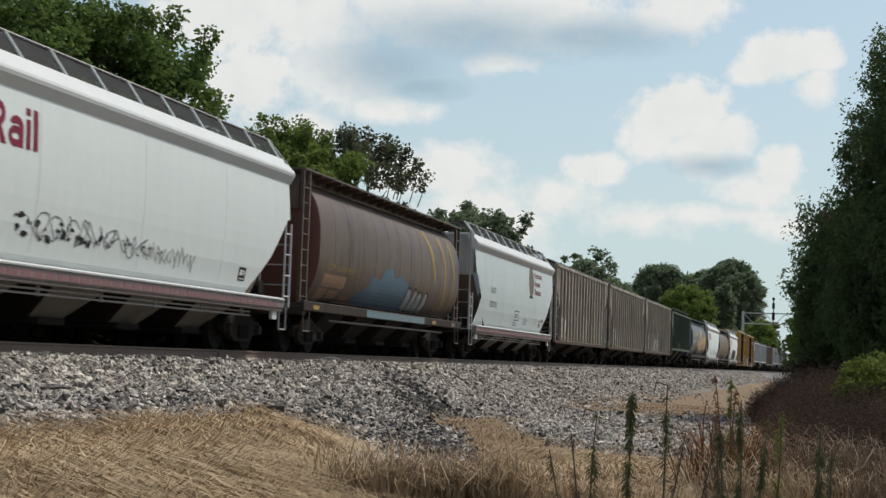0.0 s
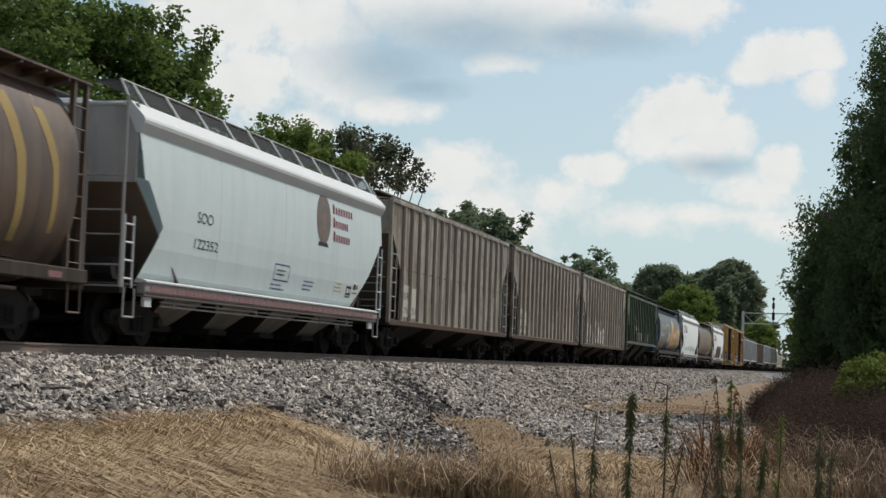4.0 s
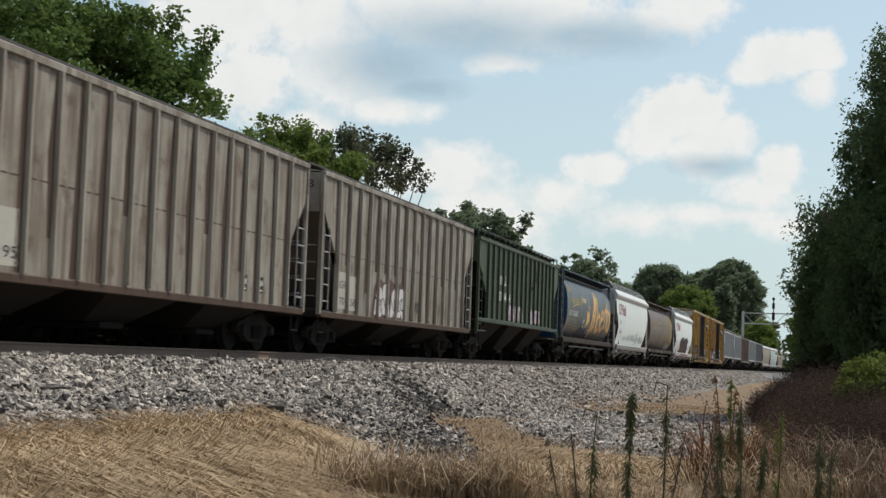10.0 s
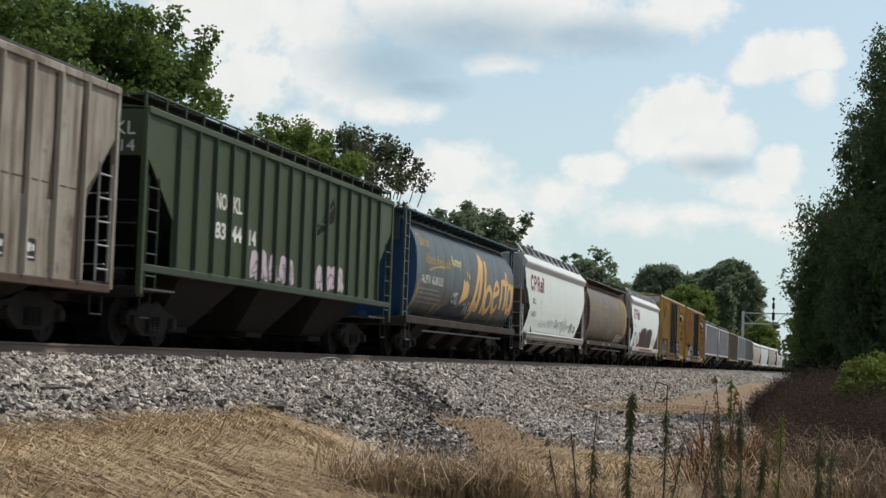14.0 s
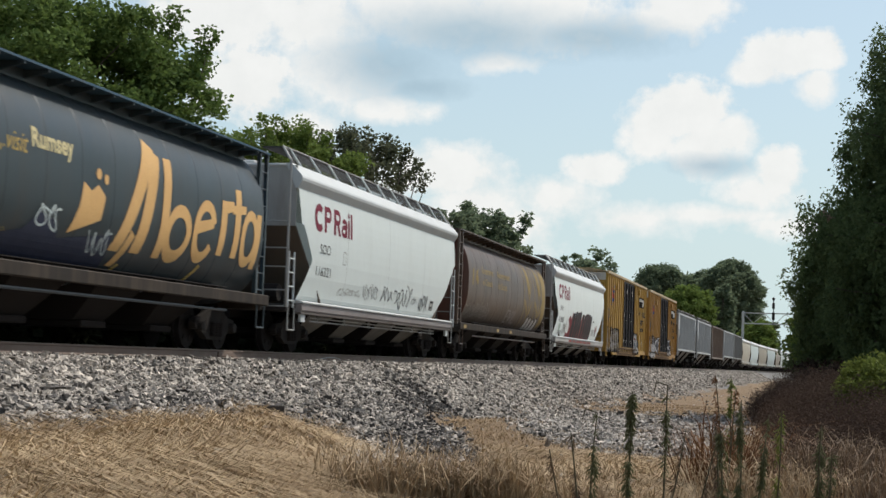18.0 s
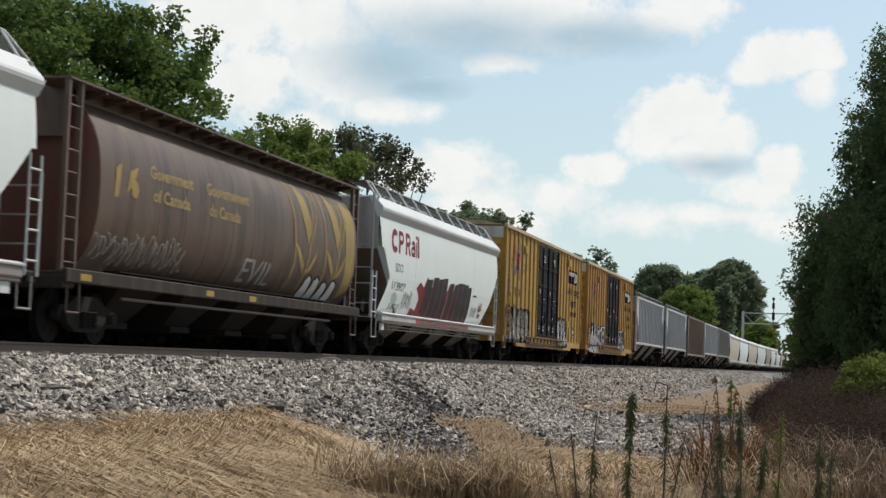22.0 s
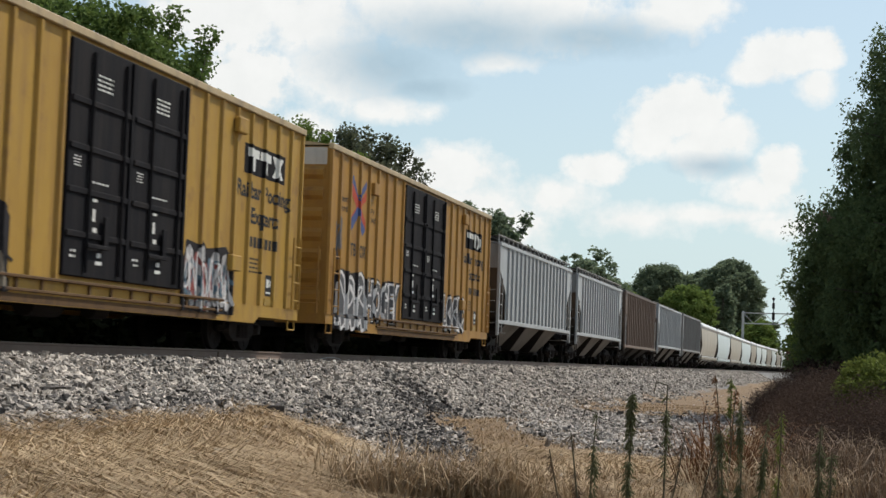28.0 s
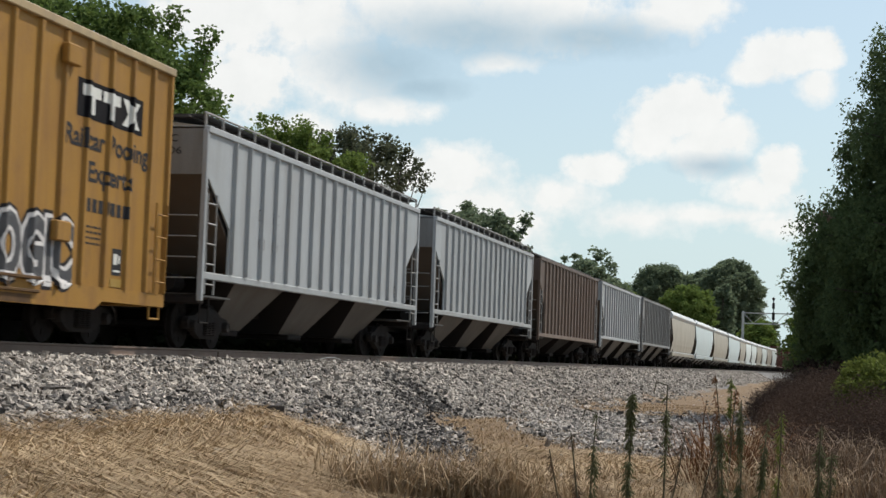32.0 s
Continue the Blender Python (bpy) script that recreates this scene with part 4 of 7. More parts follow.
        ladder(car, 1.52, yo - sy * 0.06, yo - sy * 0.44, 1.0, 2.25 if sy < 0 else 2.85, 4, edge, r=0.02)
        part("jacking_pad", boxes((1.5, 1.56, sy * (half - 0.85), sy * (half - 0.55), 0.70, 0.93) if sy > 0 else (1.5, 1.56, -half + 0.55, -half + 0.85, 0.70, 0.93)), edge, car)
    # raised walkways with mesh sides
    for sx in ((-1, 1) if near else ()):
        bm = bmesh.new()
        prism(bm, [(sx * 0.62, zt + 0.80), (sx * 1.11, zt + 0.80), (sx * 1.11, zt + 0.83), (sx * 0.62, zt + 0.83)], "y", -half + 0.1, half - 0.1)
        part("walkway", bm, M_GRATE, car)
        bm = bmesh.new()
        prism(bm, [(sx * 1.33, zt + 0.44), (sx * 1.34, zt + 0.44), (sx * 1.13, zt + 0.80), (sx * 1.12, zt + 0.80)], "y", -half + 0.2, half - 0.2)
        part("mesh_guard", bm, M_MESH, car, "grey perforated walkway guard")
        bm = bmesh.new()
        rod(bm, (sx * 1.13, -half + 0.1, zt + 0.83), (sx * 1.13, half - 0.35, zt + 0.83), 0.02)
        rod(bm, (sx * 1.13, half - 0.35, zt + 0.83), (sx * 1.38, half + 0.02, zt + 0.43), 0.026)
        rod(bm, (sx * 1.13, -half + 0.1, zt + 0.83), (sx * 1.50, -half - 0.40, zt + 0.45), 0.03)
        part("guard_rail", bm, M_GALV, car)
        for k in range(11):
            y = -half + 0.7 + k * (2 * half - 1.0) / 10
            part("guard_post", rod(bmesh.new(), (sx * 1.38, y, zt + 0.42), (sx * 1.13, y - 0.12, zt + 0.82), 0.03), M_WHITE, car)
    if near:
        for k in range(8):
            y = -half + 1.2 + k * (2 * half - 2.4) / 7
            part("roof_hatch", boxes((-0.32, 0.32, y - 0.75, y + 0.75, zt + 0.44, zt + 0.56), bevel=0.03), edge, car)
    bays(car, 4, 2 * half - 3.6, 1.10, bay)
    for xx, zz in ((1.42, 0.82), (1.42, 0.74)):
        part("train_line_pipe", rod(bmesh.new(), (xx, -half + 1.6, zz), (xx, half - 1.9, zz), 0.02), M_GALV, car)
    for k in range(6 if near else 0):
        y = -half + 2.2 + k * (2 * half - 4.6) / 5
        part("pipe_bracket", boxes((1.40, 1.45, y - 0.02, y + 0.02, 0.71, 0.90)), M_GALV, car)
    trucks(car, half - 1.35, near)
    couplers(car, half + 0.40)
    if near:
        stirrup(car, half + 0.38, end)
    return car, smooth_skin


CYL_Z, CYL_RX, CYL_RZ, CYL_E = 2.62, 1.55, 1.68, 2.6


def cylinder_skin(z):
    return CYL_RX * max(0.0, 1 - abs((z - CYL_Z) / CYL_RZ) ** CYL_E) ** (1 / CYL_E)


def barrel_ring(n, f=1.0):
    """Points (x, z) round the barrel's section, which is fuller than an ellipse."""
    out = []
    for k in range(n):
        a = 2 * math.pi * k / n
        c, s_ = math.cos(a), math.sin(a)
        out.append((f * CYL_RX * math.copysign(abs(c) ** (2 / CYL_E), c), CYL_Z + f * CYL_RZ * math.copysign(abs(s_) ** (2 / CYL_E), s_)))
    return out


def cylinder_hopper(label, front, half=8.55, body=M_BROWN, end=M_BROWN_END, trim=M_BROWN, board=M_BROWN, near=True, seam=M_SEAM):
    car = train_car(label, front, half, "hopper car")
    b0, b1 = -half + 1.1, half - 0.5
    n, ny_ = 48, 18
    bm = bmesh.new()
    rows = []
    for j in range(ny_ + 1):
        y = b0 + (b1 - b0) * j / ny_
        rows.append([bm.verts.new((x, y, z)) for x, z in barrel_ring(n)])
    for a, b in zip(rows, rows[1:]):
        for k in range(n):
            bm.faces.new((a[k], a[(k + 1) % n], b[(k + 1) % n], b[k]))
    bmesh.ops.recalc_face_normals(bm, faces=bm.faces)
    part("barrel", bm, body, car, smooth=True)
    if near:
        for j in range(1, 12):
            y = b0 + (b1 - b0) * j / 12
            bm = bmesh.new()
            ring = [[bm.verts.new((x, y + o, z)) for x, z in barrel_ring(n, f)] for o, f in ((-0.022, 0.999), (-0.012, 1.0022), (0.012, 1.0022), (0.022, 0.999))]
            for a, b in zip(ring, ring[1:]):
                for k in range(n):
                    bm.faces.new((a[k], a[(k + 1) % n], b[(k + 1) % n], b[k]))
            bmesh.ops.recalc_face_normals(bm, faces=bm.faces)
            part("weld_seam", bm, seam, car, smooth=True)
    for sy in (-1, 1):
        bm = bmesh.new()
        prev = None
        for r, d in ((1.0, 0.0), (0.985, 0.04), (0.8, 0.10), (0.5, 0.14), (0.15, 0.16)):
            ring = [bm.verts.new((x, b0 - d if sy < 0 else b1 + d, z)) for x, z in barrel_ring(n, r)]
            if prev:
                for k in range(n):
                    bm.faces.new((prev[k], prev[(k + 1) % n], ring[(k + 1) % n], ring[k]))
            prev = ring
        bm.faces.new(prev)
        bmesh.ops.recalc_face_normals(bm, faces=bm.faces)
        part("barrel_end", bm, end, car, smooth=True)
        y = sy * half
        part("end_sill", boxes((-1.5, 1.5, min(y, y - sy * 0.4), max(y, y - sy * 0.4), 0.88, 1.15), bevel=0.02), M_SILL, car)
        part("end_deck", boxes((-1.5, 1.5, min(y, y - sy * 1.9), max(y, y - sy * 1.9), 1.06, 1.09)), M_GRATE, car)
        bm = bmesh.new()
        prism(bm, [(y - sy * 0.9, 1.1), (y - sy * 1.2, 1.1), (y - sy * 1.6, 2.4), (y - sy * 1.5, 2.5)], "x", -0.12, 0.12)
        part("end_brace", bm, end, car)
        part("end_cabinet", boxes((-1.35, 1.05, min(y - sy * 0.85, y - sy * 0.8), max(y - sy * 0.85, y - sy * 0.8), 3.4, 4.2)), trim, car)
        for sx in ((-1, 1) if near else (1,)):
            for off in (0.06, 0.52):
                part("end_post", boxes((sx * 1.40 - 0.04, sx * 1.40 + 0.04, y - sy * off - 0.04, y - sy * off + 0.04, 1.1, 4.24)), trim, car)
            if near:
                for k in range(8):
                    z = 1.3 + k * 0.36
                    part("ladder_rung", rod(bmesh.new(), (sx * 1.42, y - sy * 0.06, z), (sx * 1.42, y - sy * 0.52, z), 0.016), trim, car)
    for sx in ((-1, 1) if near else (1,)):
        part("side_sill", boxes((min(sx * 1.46, sx * 1.56), max(sx * 1.46, sx * 1.56), -half, half, 0.97, 1.20), bevel=0.02), M_SILL, car)
        bm = bmesh.new()
        prism(bm, [(sx * 1.02, 3.9), (sx * 1.04, 3.9), (sx * 1.04, 4.22), (sx * 1.02, 4.22)], "y", b0, b1)
        part("fascia", bm, trim, car)
        bm = bmesh.new()
        prism(bm, [(sx * 0.70, 4.22), (sx * 1.47, 4.22), (sx * 1.47, 4.26), (sx * 0.70, 4.26)], "y", -half, half)
        part("running_board", bm, board, car)
        if near:
            for k in range(19):
                y = b0 + 0.3 + k * (b1 - b0 - 0.6) / 18
                bm = bmesh.new()
                prism(bm, [(sx * 1.04, 4.08), (sx * 1.04, 4.215), (sx * 1.46, 4.215), (sx * 1.46, 4.17)], "y", y - 0.025, y + 0.025)
                part("board_bracket", bm, trim, car)
    bm = bmesh.new()
    prism(bm, [(-0.7, 4.15), (0.7, 4.15), (0.55, 4.40), (-0.55, 4.40)], "y", b0, b1)
    part("hatch_trough", bm, trim, car)
    bays(car, 4, 2 * half - 4.6, 1.25, M_STEEL)
    trucks(car, half - 1.85, near)
    couplers(car, half)
    if near:
        stirrup(car, half, trim)
        bm = bmesh.new()
        rod(bm, (1.42, -half + 2.4, 0.80), (1.42, half - 2.2, 0.80), 0.03)
        part("train_line_pipe", bm, trim, car)
    return car, cylinder_skin


def boxcar(label, front, half=9.35, body=M_YELLOW, near=True):
    car = train_car(label, front, half, "boxcar")
    X, z0, z1 = 1.48, 0.95, 4.98
    d0, d1 = -2.48, 2.46      # the doorway along the car
    for sx in (1, -1):
        part("side_panel", boxes((sx * X - 0.02, sx * X + 0.02, -half, half, z0, z1)), body, car)
        part("eave", boxes((sx * X - 0.03, sx * X + 0.10, -half - 0.02, half + 0.02, z1 - 0.05, z1 + 0.09), bevel=0.015), M_CREAM_ROOF, car)
        bm = bmesh.new()
        prism(bm, [(-half, z0), (-half, 0.72), (-half + 2.6, 0.72), (-half + 2.9, 0.58), (half - 2.9, 0.58), (half - 2.6, 0.72), (half, 0.72), (half, z0)], "x", sx * X - 0.03, sx * X + 0.05)
        part("side_sill", bm, body, car)
    bm = bmesh.new()
    prism(bm, [(-0.07, 0.0), (0.07, 0.0), (0.04, 0.06), (-0.04, 0.06)], "z", z0 + 0.01, z1 - 0.06)
    for v in bm.verts:
        v.co = (v.co.y + 0.02, v.co.x, v.co.z)
    bmesh.ops.recalc_face_normals(bm, faces=bm.faces)
    rib_me = mesh_of(bm, body, "rib")
    ys = [-half + max(0.07, 0.868 * k) for k in range(8)] + [d0 - 0.12, d1 + 0.12] + [half - max(0.07, 0.868 * k) for k in range(8)]
    for y in ys:
        seat("rib", rib_me, car, at=pose(X, y, 0))
        seat("rib", rib_me, car, at=pose(-X, y, 0, rz=180))
    # twin plug doors
    wd = (d1 - d0) / 2
    for k in range(2):
        a, b = d0 + k * wd, d0 + (k + 1) * wd
        door = part("plug_door", boxes((X + 0.02, X + 0.09, a + 0.03, b - 0.03, z0 + 0.12, z1 - 0.12), bevel=0.02), M_BLACK, car, "black plug door with lock rods")
        for y in (a + wd * 0.32, b - wd * 0.16):
            part("lock_rod", rod(bmesh.new(), (X + 0.125, y, z0 + 0.2), (X + 0.125, y, z1 - 0.25), 0.03), M_BLACK, door)
        for z in (1.75, 2.45, 3.15, 3.9):
            part("door_rib", boxes((X + 0.09, X + 0.12, a + 0.08, b - 0.08, z - 0.05, z + 0.05), bevel=0.01), M_BLACK, door)
        part("door_edge", boxes((X + 0.09, X + 0.13, b - 0.14, b - 0.04, z0 + 0.15, z1 - 0.15), bevel=0.01), M_BLACK, door)
        notice = random.Random(int(40 + k + 10 * front))
        for y0_, y1_, z_, rows_, h_ in ((a + 0.95, a + 1.58, 4.38, 4, 0.034), (a + 0.20, a + 0.5, 2.98, 4, 0.022), (a + 0.95, a + 1.6, 2.62, 1, 0.03), (a + 0.2, a + 0.45, 1.46, 2, 0.04)):
            polys = []
            for q in range(rows_):
                y_ = y0_ + notice.uniform(0, 0.08)
                while y_ < y1_:
                    w_ = notice.uniform(0.05, 0.15)
                    polys.append(rect(y_, min(y1_, y_ + w_), z_ - q * h_ * 2.2, z_ - q * h_ * 2.2 + h_))
                    y_ += w_ + 0.05
            tagged(marks(polys, M_PALE, door, lambda z: X + 0.094, 0.002, "door_notice"), kind="stuff")
        for y0_, y1_, z0_, z1_ in ((a + 1.0, a + 1.18, 2.32, 2.37), (a + 1.02, a + 1.12, 2.0, 2.2), (a + 1.05, a + 1.2, 1.82, 1.90), (a + 1.2, a + 1.45, 1.3, 1.36), (a + 1.25, a + 1.4, 1.42, 1.5)):
            marks([rect(y0_, y1_, z0_, z1_)], M_PALE, door, lambda z: X + 0.094, 0.002, "door_label")
        part("lock_handle", boxes((X + 0.13, X + 0.18, a + wd * 0.3, a + wd * 0.62, 1.55, 1.62), (X + 0.13, X + 0.17, a + wd * 0.55, a + wd * 0.62, 1.55, 2.1), bevel=0.01), M_BLACK, door)
    part("door_track", boxes((X + 0.03, X + 0.13, d0 - 2.6, d1 + 2.2, z0, z0 + 0.05), bevel=0.01), M_TRACK, car)
    part("lower_track", boxes((X + 0.03, X + 0.10, d0 - 2.6, d1 + 2.2, z0 - 0.20, z0 - 0.15), bevel=0.01), M_TRACK, car)
    part("sill_stain", boxes((X + 0.05, X + 0.054, d0 - 2.4, d1 + 2.0, z0 - 0.36, z0 - 0.23)), M_TRACK, car, "rust-stained sill under the doors")
    for y in np.arange(d0 - 2.3, d1 + 2.0, 0.84):
        part("track_bracket", boxes((X + 0.03, X + 0.09, float(y), float(y) + 0.06, z0 - 0.155, z0 + 0.005)), M_TRACK, car)
    for y, z in ((-half + 3.6, 4.35), (half - 4.5, 4.55), (half - 4.6, 1.75)):
        part("door_stop", boxes((X + 0.03, X + 0.16, y, y + 0.5, z - 0.16, z + 0.16), bevel=0.02), body, car)
    # ends with horizontal corrugations
    for sy in (-1, 1):
        y = sy * half
        part("end_wall", boxes((-X, X, min(y, y - sy * 0.05), max(y, y - sy * 0.05), 0.95, z1)), body, car)
        for k in range(7):
            z = 1.35 + k * 0.50
            bm = bmesh.new()
            prism(bm, [(y, z - 0.16), (y + sy * 0.075, z - 0.06), (y + sy * 0.075, z + 0.06), (y, z + 0.16)], "x", -1.36, 1.36)
            part("corrugation", bm, body, car)
        part("end_number_panel", boxes((-1.42, 1.42, min(y, y + sy * 0.004), max(y, y + sy * 0.004), 4.55, z1 - 0.02)), M_PANEL, car, "dirty pale number panel")
        part("end_sill", boxes((-1.5, 1.5, min(y, y - sy * 0.3), max(y, y - sy * 0.3), 0.72, 0.98), bevel=0.02), body, car)
        ladder(car, X + 0.14, y - sy * 0.72, y - sy * 0.22, 0.95, 2.55, 4, body)
        for sx in (-1, 1):
            bm = bmesh.new()
            for yy in (y + sy * 0.16,):
                for xx in (sx * 0.85, sx * 1.35):
                    rod(bm, (xx, yy, 0.95), (xx, yy, 2.55), 0.02)
                for k in range(4):
                    rod(bm, (sx * 0.85, yy, 1.2 + k * 0.4), (sx * 1.35, yy, 1.2 + k * 0.4), 0.016)
            part("end_ladder", bm, body, car)
    bm = bmesh.new()
    prism(bm, [(-X - 0.08, z1 + 0.04), (X + 0.08, z1 + 0.04), (0.4, z1 + 0.20), (-0.4, z1 + 0.20)], "y", -half, half)
    part("roof", bm, M_CREAM_ROOF, car)
    for k in range(16):
        y = -half + 0.6 + k * (2 * half - 1.2) / 15
        bm = bmesh.new()
        prism(bm, [(-X - 0.05, z1 + 0.075), (X + 0.05, z1 + 0.075), (0.4, z1 + 0.24), (-0.4, z1 + 0.24)], "y", y - 0.06, y + 0.06)
        part("roof_seam", bm, M_CREAM_ROOF, car)
    part("centre_sill", boxes((-0.25, 0.25, -half, half, 0.62, 0.95), (-1.2, 1.2, -half + 3.5, half - 3.5, 0.8, 0.95)), M_STEEL, car)
    part("air_reservoir", rod(bmesh.new(), (0.7, -2.0, 0.62), (0.7, -0.9, 0.62), 0.2, 12), M_STEEL, car)
    part("brake_cylinder", rod(bmesh.new(), (0.7, 0.4, 0.6), (0.7, 1.0, 0.6), 0.15, 12), M_STEEL, car)
    trucks(car, half - 2.4, near)
    couplers(car, half)
    stirrup(car, half, body)
    def skin(z):
        return X + 0.02 if z > 0.955 else X + 0.05

    RIBBED[skin] = ys
    return car, skin
# ---------------------------------------------------------------- the cars, from the head of what is seen to the tail
rnd = random.Random(5)


def wordmark(y0, z0, widths, heights, gap, material, parent, skin, slant=0.0, name="emblem", label=""):
    """A maker's mark as plain upright blocks of its letters' widths and heights."""
    polys, y = [], y0
    for w, h in zip(widths, heights):
        if w > 0.1:
            polys.append([(y, z0 + h * 0.12), (y + w * 0.2, z0), (y + w * 0.85 + 0, z0), (y + w, z0 + h * 0.1), (y + w + slant * h, z0 + h * 0.88), (y + w * 0.8 + slant * h, z0 + h), (y + w * 0.15 + slant * h, z0 + h), (y + slant * h, z0 + h * 0.9)])
        else:
            polys.append([(y, z0), (y + w, z0), (y + w + slant * h, z0 + h), (y + slant * h, z0 + h)])
        y += w + gap
    return marks(polys, material, parent, skin, 0.006, name, label)


for m_ in (M_MESH,):
    nt_ = m_.node_tree
    see, mixed = nt_.nodes.new("ShaderNodeBsdfTransparent"), nt_.nodes.new("ShaderNodeMixShader")
    mixed.inputs[0].default_value = 0.58      # share of the perforated sheet that is holes
    nt_.links.new(nt_.nodes["Principled BSDF"].outputs[0], mixed.inputs[1])
    nt_.links.new(see.outputs[0], mixed.inputs[2])
    nt_.links.new(mixed.outputs[0], nt_.nodes["Material Output"].inputs[0])


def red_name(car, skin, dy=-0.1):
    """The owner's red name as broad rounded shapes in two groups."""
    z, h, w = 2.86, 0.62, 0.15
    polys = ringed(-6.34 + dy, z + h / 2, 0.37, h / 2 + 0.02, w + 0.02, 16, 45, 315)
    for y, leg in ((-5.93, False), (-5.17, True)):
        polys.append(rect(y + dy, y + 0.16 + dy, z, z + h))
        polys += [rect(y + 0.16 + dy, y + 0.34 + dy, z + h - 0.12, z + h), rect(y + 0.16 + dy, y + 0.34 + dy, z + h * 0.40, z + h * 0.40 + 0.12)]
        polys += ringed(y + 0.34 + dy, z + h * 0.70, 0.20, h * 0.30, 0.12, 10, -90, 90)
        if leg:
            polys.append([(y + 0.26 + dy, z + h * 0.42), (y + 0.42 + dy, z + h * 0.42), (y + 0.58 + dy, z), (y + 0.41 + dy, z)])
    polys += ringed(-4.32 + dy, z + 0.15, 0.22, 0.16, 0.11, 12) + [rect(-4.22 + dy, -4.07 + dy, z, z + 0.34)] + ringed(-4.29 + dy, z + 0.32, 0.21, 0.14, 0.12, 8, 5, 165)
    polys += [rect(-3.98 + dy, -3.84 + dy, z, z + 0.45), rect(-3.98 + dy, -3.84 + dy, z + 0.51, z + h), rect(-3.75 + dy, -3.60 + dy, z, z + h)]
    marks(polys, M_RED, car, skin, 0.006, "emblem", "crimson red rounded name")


def scribble(y0, y1, z0, z1, n, w, rng):
    """Loose handwriting: each letter a looping line of its own."""
    out = []
    wide, high = (y1 - y0) / n, z1 - z0
    for k in range(n):
        c, m = y0 + wide * (k + 0.5), (z0 + z1) / 2 + rng.uniform(-0.12, 0.12) * high
        p, q, s = rng.uniform(0, 6.28), rng.choice((1, 2, 2)), rng.uniform(0.55, 1.0)
        pts = []
        for i in range(15):
            u = i / 14
            pts.append((c + wide * (0.9 * (u - 0.5) + 0.32 * math.sin(6.28 * u * q + p)), m + 0.5 * s * high * math.sin(6.28 * u * 1.25 + p * 1.7) * (1 - 0.25 * u)))
        out += stroke(pts, w)
    return out


def fat_letters(y0, y1, z0, z1, n, rng, jag=0.1):
    """Swollen spray-paint letter forms, each an irregular outline."""
    out = []
    w = (y1 - y0) / n
    for k in range(n):
        c = y0 + w * (k + 0.5)
        hz = (z1 - z0) * rng.uniform(0.85, 1.0)
        a = w * 0.46
        s = rng.uniform(-0.1, 0.1)
        out.append([(c - a, z0 + rng.uniform(0, 0.12)), (c - a * 0.2, z0 + hz * rng.uniform(0.02, 0.12)), (c, z0 + hz * 0.2), (c + a * 0.3, z0), (c + a, z0 + rng.uniform(0, 0.15)), (c + a * 0.9 + s, z0 + hz * 0.55), (c + a * 0.7 + s, z0 + hz * 0.9), (c + s, z0 + hz), (c - a * 0.7 + s, z0 + hz * rng.uniform(0.85, 0.98)), (c - a + s, z0 + hz * 0.5)])
    return out


def outline(polys, w):
    out = []
    for q in polys:
        out += stroke(q + [q[0]], w)
    return out


def placard(car, skin, y, z, w, h, material=M_CHAR, inner=M_PALE):
    marks([rect(y, y + w, z, z + h)], material, car, skin, 0.004, "placard")
    marks([rect(y + w * 0.15, y + w * 0.85, z + h * 0.12, z + h * 0.2), rect(y + w * 0.15, y + w * 0.55, z + h * 0.4, z + h * 0.8), rect(y + w * 0.65, y + w * 0.85, z + h * 0.45, z + h * 0.75)], inner, car, skin, 0.008, "placard_print")


def small_print(car, skin, y0, y1, z, rows, step=0.09, h=0.035, material=M_CHAR):
    polys = []
    for k in range(rows):
        y = y0
        end_y = y1 - rnd.uniform(0, 0.3) * (y1 - y0)
        while y < end_y:
            w = rnd.uniform(0.05, 0.16)
            polys.append(rect(y, min(end_y, y + w), z - k * step, z - k * step + h))
            y += w + 0.04
    marks(polys, material, car, skin, 0.005, "small_print")


def hopper_dress(car, skin, half=8.0):
    """Seams and stencils that the smooth hoppers share."""
    for y in (-4.0, 0.0, 4.0):
        marks([rect(y - 0.006, y + 0.006, 1.25, 3.8)], M_SMOKE, car, skin, 0.002, "seam")
    placard(car, skin, 5.05, 1.42, 0.42, 0.28)


# white hopper, worn lettering
car, skin = smooth_hopper("white smooth-sided covered hopper car with red lettering and worn spray marks", -93.9)
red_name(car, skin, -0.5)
hopper_dress(car, skin)
rg = random.Random(2)
for k in range(16):
    y, s_ = -4.7 + k * 0.36 + rg.uniform(-0.1, 0.1), 1.0 - 0.045 * k
    blot = [oval(y + q * 0.09, 1.72 + rg.uniform(-0.17, 0.17) * s_, rg.uniform(0.03, 0.12) * s_, rg.uniform(0.03, 0.10) * s_, 9, 0.55, rg) for q in range(3)]
    tagged(marks(blot, M_SPRAY_BLACK if k < 9 else M_SPRAY_GREY, car, skin, 0.006, "worn_spray"), kind="stuff")
marks(scribble(-4.0, 0.4, 1.5, 2.0, 9, 0.022, rg), M_SPRAY_GREY, car, skin, 0.009, "worn_spray")
marks(scribble(0.2, 2.6, 1.45, 1.85, 12, 0.02, rg), M_SMOKE, car, skin, 0.006, "worn_spray")

